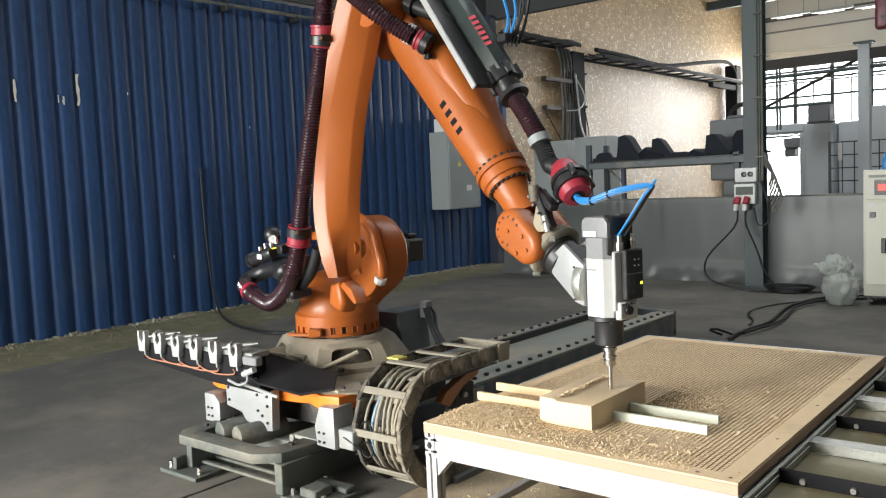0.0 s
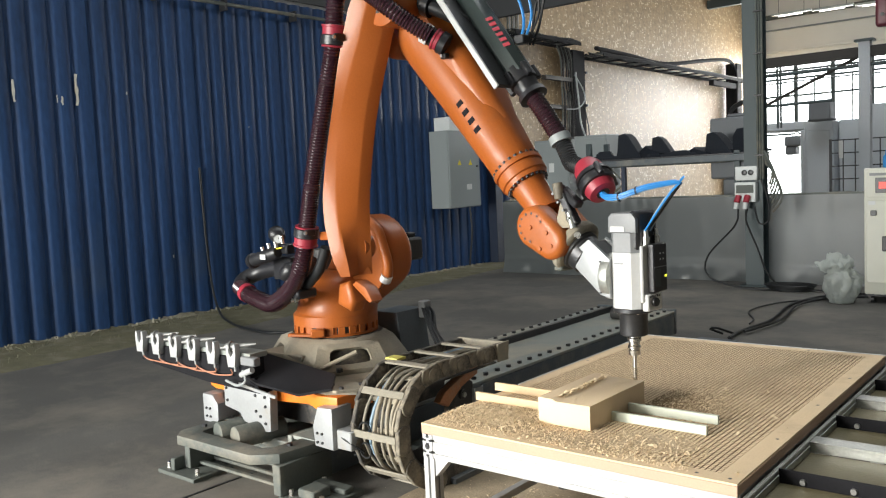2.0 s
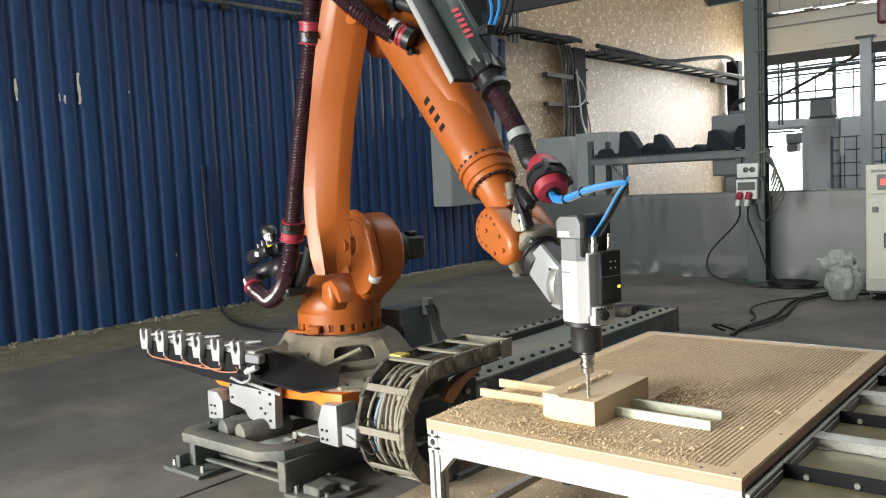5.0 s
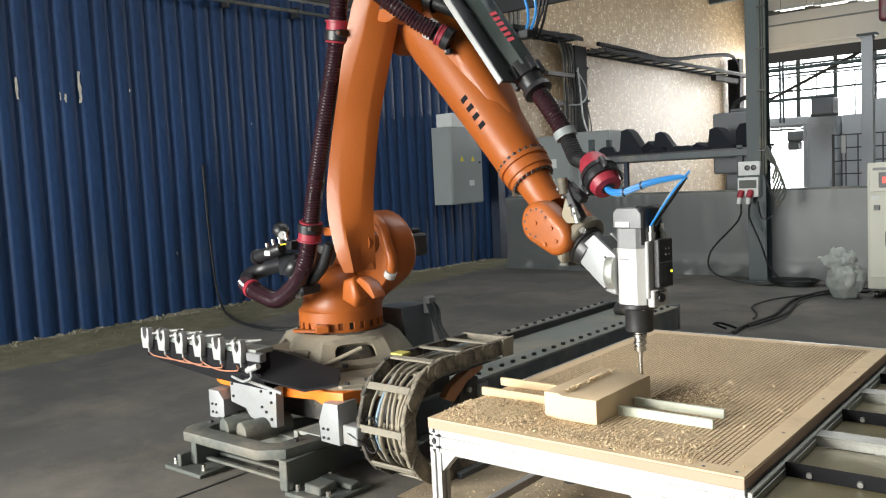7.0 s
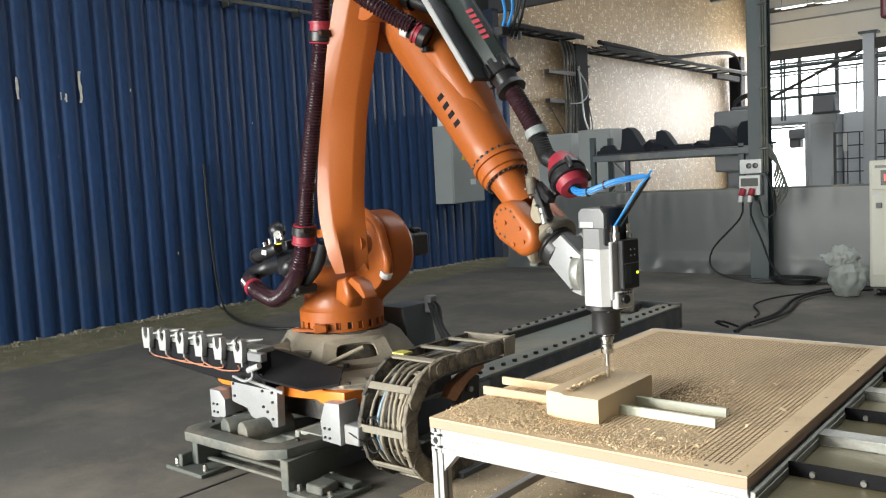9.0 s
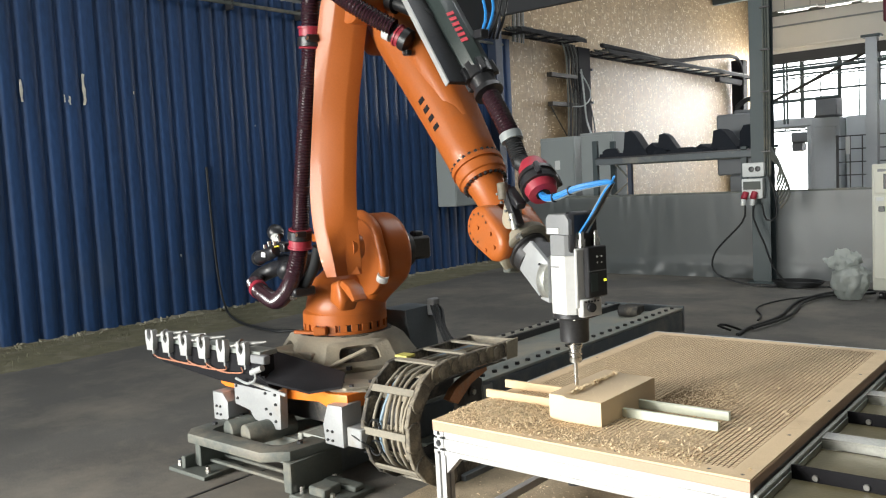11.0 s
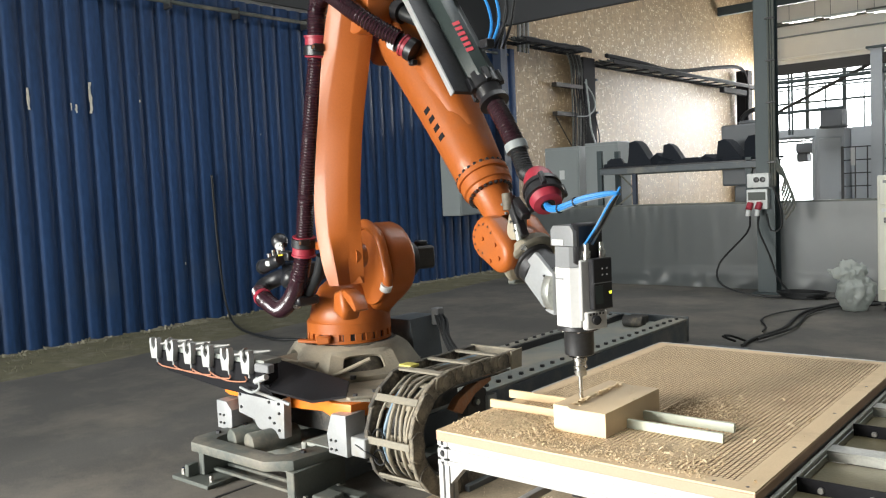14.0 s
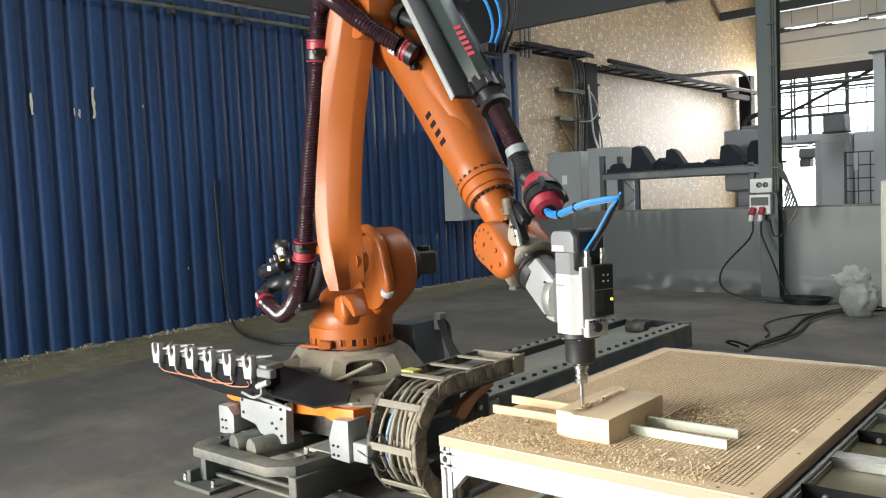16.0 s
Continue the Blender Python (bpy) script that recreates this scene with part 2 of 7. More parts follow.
let_light_through(FILM, 0.3)
let_light_through(BAGM, 0.35)
PAINTCHIP = mat("scraped_paint", (0.55, 0.53, 0.45), 0.7, vary=0.2, scale=30)
SKYM = glow("overcast_sky_backdrop", (0.93, 0.97, 1.0), 4.5)
LED_Y = glow("yellow_status_light", (0.85, 0.9, 0.05), 2.0)
LED_R = glow("red_display", (0.9, 0.1, 0.08), 0.8)
TUBE_L = glow("fluorescent_tube", (1.0, 0.97, 0.9), 2.5)

# ---------------------------------------------------------------- mesh helpers


def link(name, bm, material, parent=None, label="", smooth=40):
    me = bpy.data.meshes.new(name)
    bm.to_mesh(me)
    bm.free()
    mats = material if isinstance(material, (list, tuple)) else [material]
    for x in mats:
        me.materials.append(x)
    if smooth:
        me.polygons.foreach_set("use_smooth", [True] * len(me.polygons))
        me.set_sharp_from_angle(angle=radians(smooth))
    ob = new(name, me)
    if parent:
        ob.parent = parent
    if label:
        ob["label"] = label
    return ob


def part(name, bm, material, parent, label=""):
    return link(name, bm, material, parent, label)


def thing(name, m, label, category, group="", kind=""):
    ob = new(name)
    ob.empty_display_size = 0.1
    ob.matrix_basis = m
    return tagged(ob, label, category, group, kind)


def again(ob, m, parent=None):
    """Another object on the same mesh."""
    o = new(ob.name.split(".")[0], ob.data)
    o.parent = parent if parent else ob.parent
    o.matrix_basis = m
    return o


def take(bm, src, m=None):
    """Add the contents of the bmesh src to bm."""
    if m is not None:
        bmesh.ops.transform(src, matrix=m, verts=src.verts)
    vs = [bm.verts.new(v.co) for v in src.verts]
    src.verts.index_update()
    for f in src.faces:
        nf = bm.faces.new([vs[v.index] for v in f.verts])
        nf.material_index = f.material_index
    src.free()
    return bm


def box(x0, x1, y0, y1, z0, z1, bev=0.0, bm=None, m=None, seg=1, mi=0):
    b = bmesh.new()
    bmesh.ops.create_cube(b, size=1)
    for v in b.verts:
        v.co = Vector((x0 + (v.co.x + 0.5) * (x1 - x0), y0 + (v.co.y + 0.5) * (y1 - y0), z0 + (v.co.z + 0.5) * (z1 - z0)))
    if bev:
        bmesh.ops.bevel(b, geom=b.edges[:], offset=bev, segments=seg, profile=0.5, affect="EDGES")
    for f in b.faces:
        f.material_index = mi
    if bm is None:
        if m is not None:
            bmesh.ops.transform(b, matrix=m, verts=b.verts)
        return b
    return take(bm, b, m)


def cyl(p0, p1, r0, r1=None, seg=20, bev=0.0, bm=None, mi=0):
    """A cone or cylinder from p0 to p1."""
    p0, p1 = Vector(p0), Vector(p1)
    r1 = r0 if r1 is None else r1
    b = bmesh.new()
    bmesh.ops.create_cone(b, cap_ends=True, segments=seg, radius1=r0, radius2=r1, depth=(p1 - p0).length)
    if bev:
        es = [e for e in b.edges if any(len(f.verts) > 4 for f in e.link_faces)]
        bmesh.ops.bevel(b, geom=es, offset=bev, segments=2, profile=0.5, affect="EDGES")
    m = Matrix.Translation((p0 + p1) / 2) @ (p1 - p0).to_track_quat("Z", "Y").to_matrix().to_4x4()
    for f in b.faces:
        f.material_index = mi
    if bm is None:
        bmesh.ops.transform(b, matrix=m, verts=b.verts)
        return b
    return take(bm, b, m)


def lathe(profile, origin, axis, seg=28, bm=None):
    """Turn a profile of (distance along the axis, radius) round an axis."""
    b = bmesh.new()
    rings = []
    for h, r in profile:
        rings.append([b.verts.new((r * math.cos(2 * math.pi * i / seg), r * math.sin(2 * math.pi * i / seg), h)) for i in range(seg)])
    for a, c in zip(rings, rings[1:]):
        for i in range(seg):
            b.faces.new((a[i], a[(i + 1) % seg], c[(i + 1) % seg], c[i]))
    b.faces.new(rings[0][::-1])
    b.faces.new(rings[-1])
    m = Matrix.Translation(origin) @ Vector(axis).to_track_quat("Z", "Y").to_matrix().to_4x4()
    if bm is None:
        bmesh.ops.transform(b, matrix=m, verts=b.verts)
        return b
    return take(bm, b, m)


def plate(outline, d0, d1, plane="xz", bev=0.0, bm=None, seg=2):
    """An outline in one plane, made solid from d0 to d1 across it."""
    b = bmesh.new()

    def at(u, v, d):
        return {"xz": (u, d, v), "xy": (u, v, d), "yz": (d, u, v)}[plane]

    a = [b.verts.new(at(u, v, d0)) for u, v in outline]
    c = [b.verts.new(at(u, v, d1)) for u, v in outline]
    f0, f1 = b.faces.new(a), b.faces.new(c[::-1])
    n = len(a)
    for i in range(n):
        b.faces.new((a[i], c[i], c[(i + 1) % n], a[(i + 1) % n]))
    bmesh.ops.recalc_face_normals(b, faces=b.faces)
    if bev:
        bmesh.ops.bevel(b, geom=list(set(f0.edges[:] + f1.edges[:])), offset=bev, segments=seg, profile=0.6, affect="EDGES")
    return b if bm is None else take(bm, b)


def spline(points, step):
    """Points along a smooth curve through the given ones."""
    P = [Vector(p) for p in points]
    P = [P[0] * 2 - P[1]] + P + [P[-1] * 2 - P[-2]]
    out = []
    for i in range(1, len(P) - 2):
        a, b, c, d = P[i - 1:i + 3]
        n = max(2, int((c - b).length / step))
        for k in range(n):
            t = k / n
            out.append(0.5 * (2 * b + (c - a) * t + (2 * a - 5 * b + 4 * c - d) * t * t + (3 * b - a - 3 * c + d) * t ** 3))
    out.append(P[-2])
    return out


def tube(points, r, seg=10, step=0.03, ridge=0.0, bm=None, smooth_curve=True):
    """A hose or cable along a curve; ridge: the height of its rings, one for each pair of steps."""
    pts = spline(points, step) if smooth_curve else [Vector(p) for p in points]
    b = bmesh.new() if bm is None else bm
    up, rings = None, []
    for i, p in enumerate(pts):
        d = (pts[min(i + 1, len(pts) - 1)] - pts[max(i - 1, 0)]).normalized()
        if up is None:
            up = d.orthogonal().normalized()
        up = (up - d * up.dot(d)).normalized()
        side = d.cross(up)
        rr = r - (ridge if i % 2 else 0)
        rings.append([b.verts.new(p + (up * math.cos(2 * math.pi * k / seg) + side * math.sin(2 * math.pi * k / seg)) * rr) for k in range(seg)])
    for a, c in zip(rings, rings[1:]):
        for k in range(seg):
            b.faces.new((a[k], a[(k + 1) % seg], c[(k + 1) % seg], c[k]))
    b.faces.new(rings[0][::-1])
    b.faces.new(rings[-1])
    return b


def arc(cx, cz, r, a0, a1, n):
    return [(cx + r * math.cos(radians(a0 + (a1 - a0) * i / n)), cz + r * math.sin(radians(a0 + (a1 - a0) * i / n))) for i in range(n + 1)]

# ---------------------------------------------------------------- the hall
WX = -7.81          # inner face of the long wall
rnd = random.Random(7)


def structure(name, bm, material, label, smooth=40):
    return tagged(link(name, bm, material, smooth=smooth), label, kind="structure")


def hall():
    g = bmesh.new()
    bmesh.ops.create_grid(g, x_segments=60, y_segments=60, size=150)
    structure("ground", g, ASPHALT, "worn dark asphalt floor with dusty pale patches")
    structure("floor_joint", box(-3.155, -3.14, -5.5, 2.42, 0.0, 0.0025), DARKSTEEL, "thin dark joint line in the floor")
    structure("wall_west", box(WX - 0.35, WX - 0.06, -6.2, 23.2, -0.1, 7.2), WALLG, "plain wall behind the sheet and board cladding")
    # south and east walls and roof are unseen; the gateway is sized for sunlight
    s = bmesh.new()
    box(WX - 0.35, -7.78, -6.3, -6.0, -0.1, 7.2, bm=s)
    box(-0.8, 8.3, -6.3, -6.0, -0.1, 7.2, bm=s)
    box(-7.78, -0.8, -6.3, -6.0, 4.4, 7.2, bm=s)
    structure("wall_south", s, WALLG, "plain grey wall with a wide open gateway")
    structure("wall_east", box(8.0, 8.3, -6.0, 23.2, -0.1, 7.2), WALLG, "plain grey wall")
    structure("ceiling", box(WX - 0.35, 8.3, -6.3, 23.3, 7.2, 7.4), WALLG, "plain grey roof underside")
    # end wall with its ribbon of windows
    e = bmesh.new()
    box(WX - 0.06, 8.0, 23.0, 23.25, -0.1, 0.4, bm=e)
    box(WX - 0.06, WX + 0.25, 23.0, 23.25, 0.4, 4.05, bm=e)
    box(-1.2, 8.0, 23.0, 23.25, 0.4, 4.05, bm=e)
    box(WX - 0.06, 8.0, 23.0, 23.25, 4.05, 7.2, bm=e)
    structure("wall_north", e, CREAM, "cream panelled end wall above a ribbon of windows")
    for k in range(7):
        w = thing("window_%d" % (k + 1), pose(WX + 0.25 + k * 0.91, 23.0, 0.4), "bright overexposed factory window with dark steel bars", "window", "end wall windows", "structure")
        f = bmesh.new()
        for a, c in ((0, 0.04), (0.86, 0.91)):
            box(a, c, 0.02, 0.1, 1.8, 3.65, bm=f)
        box(0.44, 0.465, 0.03, 0.09, 1.8, 3.2, bm=f)
        for z in (1.75, 2.75, 3.2, 3.42, 3.58):
            box(0.04, 0.86, 0.03, 0.09, z, z + 0.05, bm=f)
        part("window_frame", f, BEAMG, w)
    for z, h, m in ((4.32, 0.05, CREAM), (4.9, 0.035, CABG), (5.2, 0.12, STEEL_G), (5.8, 0.035, CABG), (6.4, 0.035, CABG)):
        structure("trim", box(WX, 2.0, 22.9, 22.985, z, z + h, 0.008), m, "horizontal seam rail of the end wall panels")
    structure("pipe", tube([(-7.42, 22.85, 0.5), (-7.42, 22.85, 3), (-7.42, 22.85, 7.1)], 0.05, 10, 0.5), CABG, "pale rainwater pipe in the corner of the end wall")
    structure("backdrop", box(-12, 3, 27.0, 27.1, -0.05, 8), SKYM, "plain overcast sky seen through the windows")
    # strand board cladding
    osb_wall = thing("wall_cladding", pose(WX, 0, 0), "honey-coloured strand board cladding with visible panel seams", "wall panel", kind="structure")
    b0 = part("board", box(-0.055, -0.03, 0.0015, 1.8485, 0.0015, 3.5985), OSB, osb_wall)
    b0.matrix_basis = pose(0, 10.2, 0.05)
    for c in range(1, 7):
        again(b0, pose(0, 10.2 + c * 1.85, 0.05))
    for c in range(7):
        again(b0, pose(0, 10.2 + c * 1.85, 3.6515))
    # blue corrugated sheet
    wall = thing("corrugated_wall", pose(WX, 0, 0), "blue painted corrugated steel wall sheeting with scrapes", "wall", kind="structure")
    sh = bmesh.new()
    pitch, prof = 0.197, []
    for k in range(6):
        y = k * pitch
        prof += [(y, 0.0), (y + 0.012, -0.016), (y + 0.024, -0.029), (y + 0.05, -0.03), (y + 0.062, -0.02), (y + 0.078, -0.003), (y + 0.095, 0.0), (y + 0.14, 0.002)]
    prof.append((6 * pitch + 0.004, 0.0))
    rows = [[sh.verts.new((x, y, z)) for y, x in prof] for z in (0.0, 1.2, 2.4, 3.55)]
    back = [[sh.verts.new((x - 0.002, y, z)) for y, x in prof] for z in (0.0, 3.55)]
    for a, c in zip(rows, rows[1:]):
        for i in range(len(prof) - 1):
            sh.faces.new((a[i], a[i + 1], c[i + 1], c[i]))
    for i in range(len(prof) - 1):
        sh.faces.new((back[0][i + 1], back[0][i], back[1][i], back[1][i + 1]))
    s0 = link("sheet", sh, BLUE, wall, smooth=70)
    s0.matrix_basis = pose(0, 2.623 * 1.32 - 0.02 - 8 * 6 * pitch / 6 - 36 * pitch, 0.0)
    y0 = s0.location.y
    k = 1
    while y0 + k * 6 * pitch < 10.6:
        again(s0, pose(0.0015 if k % 2 else 0, y0 + k * 6 * pitch, 0.0))
        k += 1
    structure("upper_wall", box(WX - 0.055, WX - 0.02, -6, 10.95, 3.6, 7.2), DARKPANEL, "dark upper wall above the blue sheeting")
    pp = bmesh.new()
    tube([(WX + 0.1, -5.9, 3.36), (WX + 0.1, 3, 3.385), (WX + 0.1, 11, 3.42)], 0.022, 8, 0.6, bm=pp)
    structure("pipe", pp, STEEL_G, "thin grey steel pipe along the wall")
    for y in (-2.0, 0.5, 2.1, 3.6, 4.95, 5.8, 6.8, 8.0):
        tagged(link("pipe_bracket", box(WX + 0.0, WX + 0.12, y, y + 0.03, 3.33, 3.45, 0.004), DARKSTEEL), "small dark pipe bracket on the wall", "bracket", "pipe brackets")
    for n, (y, z, w, h) in enumerate(((3.47, 2.23, 0.035, 0.2), (4.06, 2.22, 0.045, 0.3), (3.92, 2.22, 0.03, 0.08), (3.88, 2.24, 0.012, 0.07), (4.6, 2.35, 0.012, 0.03), (6.1, 2.05, 0.01, 0.02), (5.0, 0.65, 0.012, 0.03))):
        sc = bmesh.new()
        r = random.Random(n)
        L = [(y + w * r.uniform(0.0, 0.4), z + h * i / 6) for i in range(7)]
        R = [(y + w * r.uniform(0.6, 1.0), z + h * i / 6) for i in range(6, -1, -1)]
        plate(L + R, WX + 0.001, WX + 0.004, "yz", bm=sc)
        tagged(link("scrape", sc, PAINTCHIP), "pale scraped patch in the blue paint", "paint scrape", "wall scrapes")
    # frame at the end of the sheeting, header across the hall
    structure("post", box(WX, WX + 0.16, 10.72, 10.9, 0, 3.9, 0.006), BLUEDARK, "dark steel post where the blue sheeting ends")
    structure("header", box(WX - 0.05, 8.0, 10.9, 11.0, 3.86, 7.2), DARKPANEL, "dark panel wall above the opening to the next bay")
    # strip of moss, dirt and broken mortar at the wall's foot
    st = bmesh.new()
    ny, nx = 170, 9
    grid = []
    for i in range(ny + 1):
        y = -4 + i * 0.09
        wdt = 1.2 + 0.12 * noise.noise((y * 0.7, 3, 0)) + 0.05 * noise.noise((y * 4, 1, 0))
        wdt *= 1.0 if y < 6 else max(0.55, 1 - (y - 6) * 0.1)
        row = []
        for j in range(nx + 1):
            u = j / nx
            z = 0.014 * (1 - u) ** 0.8 + 0.02 * noise.noise((y * 5, u * 5, 0)) * (1 - u) + 0.012 * noise.noise((y * 17, u * 15, 2)) * (1 - u ** 3)
            row.append(st.verts.new((WX + 0.0 + u * wdt, y, max(z, 0.003) if j < nx else -0.01)))
        grid.append(row)
    for a, c in zip(grid, grid[1:]):
        for j in range(nx):
            st.faces.new((a[j], a[j + 1], c[j + 1], c[j]))
    tagged(structure("verge", st, STRIP, "strip of moss, soil and grit along the wall"), kind="stuff")
    rb = bmesh.new()
    for i in range(330):
        y = rnd.uniform(-1, 10.6)
        s = rnd.uniform(0.006, 0.026)
        c = bmesh.new()
        bmesh.ops.create_icosphere(c, subdivisions=1, radius=s)
        for v in c.verts:
            v.co *= rnd.uniform(0.6, 1.2)
        take(rb, c, pose(WX + abs(rnd.gauss(0.02, 0.05)) + 0.01, y, 0.016 + rnd.uniform(-0.008, 0.012), rnd.uniform(0, 90), 0, rnd.uniform(0, 360)) @ Matrix.Diagonal((0.7, 1.6, 0.5, 1)))
    tagged(link("rubble", rb, RUBBLE, smooth=0), "crumbled pale mortar along the wall's foot", "rubble", kind="stuff")
    me = bmesh.new()
    edge = []
    for i in range(420):
        y = -1 + i * 0.0275
        n = noise.noise((y * 1.1, 2, 7)) + 0.6 * noise.noise((y * 4, 8, 1))
        h = 0.016 + max(0.0, 0.035 * n) + 0.009 * noise.noise((y * 21, 3, 3))
        w = 0.02 + max(0.0, 0.07 * n) + 0.012 * noise.noise((y * 17, 6, 3))
        edge.append([me.verts.new(p) for p in ((WX - 0.03, y, max(h + 0.012, 0.01)), (WX + 0.012 + w * 0.3, y, h), (WX + 0.014 + w, y, h * 0.6), (WX + 0.02 + w * 1.2, y, 0.005))])
    for a, c in zip(edge, edge[1:]):
        for j in range(3):
            me.faces.new((a[j], a[j + 1], c[j + 1], c[j]))
    tagged(link("mortar_edge", me, RUBBLE, smooth=0), "ragged pale mortar edge under the wall sheeting", "mortar", kind="stuff")
    gr = bmesh.new()
    for i in range(1500):
        y = rnd.uniform(-1, 9.5)
        x = WX + abs(rnd.gauss(0.1, 0.33))
        if x > WX + 0.85:
            continue
        h, a = rnd.uniform(0.012, 0.04), rnd.uniform(0, 6.28)
        d = Vector((math.cos(a), math.sin(a), 0)) * 0.004
        p = Vector((x, y, 0.012 * (1 - (x - WX) / 0.95)))
        tip = p + Vector((rnd.gauss(0, 0.02), rnd.gauss(0, 0.02), h))
        gr.faces.new([gr.verts.new(q) for q in (p - d, p + d, tip)])
    tagged(link("dry_grass", gr, STRIP, smooth=0), "sparse dry grass and moss tufts along the wall", "grass", kind="stuff")


hall()


def column_and_services():
    c = thing("steel_column", pose(-3.15, 9.41, 0), "dark green-grey steel column carrying cables and conduits", "column", kind="structure")
    b = bmesh.new()
    box(-0.1, 0.1, -0.09, -0.075, 0, 7.2, bm=b)
    box(-0.1, 0.1, 0.075, 0.09, 0, 7.2, bm=b)
    box(-0.006, 0.006, -0.075, 0.075, 0, 7.2, bm=b)
    part("column_body", b, BEAMG, c)
    part("base_plate", box(-0.15, 0.15, -0.14, 0.14, 0, 0.02, 0.003), BEAMG, c)
    for x, r in ((0.055, 0.011), (0.082, 0.009), (0.11, 0.014)):
        part("conduit", tube([(x, -0.105, 1.2), (x + 0.004, -0.107, 3), (x, -0.105, 7.1)], r, 8, 0.5), STEEL_G, c)
    for z in (1.45, 2.1, 2.55, 3.0):
        part("clip", box(0.03, 0.13, -0.125, -0.09, z, z + 0.02, 0.003), DARKSTEEL, c)
    # socket boxes
    s = thing("socket_box", pose(-3.2, 9.28, 1.19), "white socket enclosure with two round outlets on a column", "socket box")
    part("housing", box(-0.125, 0.115, -0.04, 0.06, 0, 0.155, 0.012, seg=2), BOXW, s)
    for x in (-0.02, 0.05):
        part("outlet", cyl((x, -0.039, 0.085), (x, -0.055, 0.085), 0.03, seg=16, bev=0.004), BLACK, s)
    d = thing("socket_box", pose(-3.2, 9.28, 0.95), "grey-green distribution box with red power plugs below", "socket box")
    part("housing", box(-0.13, 0.1, -0.05, 0.06, 0, 0.22, 0.01, seg=2), BOXW, d)
    part("window", box(-0.11, 0.08, -0.056, -0.051, 0.1, 0.19, 0.002), STEEL_G, d)
    for x in (-0.08, 0.02):
        part("plug", cyl((x, -0.06, 0.07), (x - 0.01, -0.1, 0.0), 0.034, seg=14, bev=0.004), RED, d)
        part("plug_body", cyl((x - 0.01, -0.1, 0.0), (x - 0.02, -0.1, -0.07), 0.026, seg=12), BOXW, d)
    # hanging and lying cables
    def cable(pts, r, label, m=RUBBER):
        tagged(link("cable", tube(pts, r, 8, 0.06), m), label, "cable", "floor cables")
    cable([(-3.27, 9.17, 0.88), (-3.3, 9.15, 0.7), (-3.6, 9.1, 0.35), (-3.55, 9.05, 0.12), (-3.1, 9.0, 0.02), (-2.7, 9.1, 0.02), (-2.3, 9.1, 0.02), (-1.9, 8.9, 0.03)], 0.0105, "black power cable hanging in a loop to the floor")
    cable([(-3.17, 9.17, 0.88), (-3.18, 9.15, 0.75), (-3.05, 9.12, 0.45), (-2.95, 9.1, 0.2), (-2.8, 9.1, 0.04), (-2.6, 9.15, 0.02)], 0.0105, "black power cable hanging from a plug to the floor")
    cable([(-3.1, 9.2, 0.9), (-3.05, 9.18, 0.72), (-2.95, 9.2, 0.75), (-2.98, 9.25, 1.0), (-3.05, 9.26, 1.2)], 0.01, "short black cable looping beside the column")
    for k in range(5):
        a0 = rnd.uniform(0, 6)
        cable([(-2.72 + (0.2 + 0.015 * k) * math.cos(a0 + t), 9.15 + 0.16 * math.sin(a0 + t), 0.014 + 0.012 * k) for t in [0.5 * i for i in range(13)]], 0.01, "coil of black power cable on the floor")
    cable([(-1.9, 8.85, 0.02), (-2.25, 8.75, 0.02), (-2.4, 8.1, 0.02), (-2.3, 7.2, 0.02), (-2.35, 6.6, 0.02), (-2.33, 6.3, 0.02)], 0.014, "thick black cable bundle lying across the floor")
    cable([(-1.92, 8.8, 0.02), (-2.2, 8.6, 0.02), (-2.32, 8.0, 0.03), (-2.22, 7.2, 0.03), (-2.3, 6.55, 0.03)], 0.012, "thick black cable lying across the floor")
    cable([(-2.25, 8.6, 0.02), (-2.55, 8.1, 0.02), (-2.62, 7.6, 0.02), (-2.45, 7.2, 0.02), (-2.38, 6.9, 0.03)], 0.008, "black cable in a slack bow on the floor")
    cable([(-2.36, 6.45, 0.03), (-2.42, 6.3, 0.09), (-2.5, 6.35, 0.07), (-2.44, 6.45, 0.02)], 0.01, "end of a black cable curled up from the floor")
    cable([(WX + 0.02, 5.39, 1.6), (WX + 0.03, 5.4, 0.93), (WX + 0.03, 5.43, 0.43), (WX + 0.05, 5.45, 0.17), (-7.49, 5.32, 0.025), (-7.05, 5.08, 0.02), (-6.6, 4.9, 0.018), (-6.07, 4.81, 0.018), (-5.79, 4.9, 0.018), (-4.9, 4.6, 0.018), (-3.6, 3.9, 0.02)], 0.0125, "black cable coming down the blue wall and across the floor")
    for k in range(7):
        y = 9.5 + 0.006 * k
        cable([(-3.02, 9.3, 1.5 - 0.02 * k), (-2.97 + 0.012 * k, 9.25, 1.42 - 0.03 * k), (-2.9 + 0.016 * k, 9.2, 1.3 - 0.05 * k), (-2.94 + 0.006 * k, 9.2, 1.14 - 0.05 * k)], 0.012, "grey cable drooping from a bundle beside the column", STEEL_G)


column_and_services()


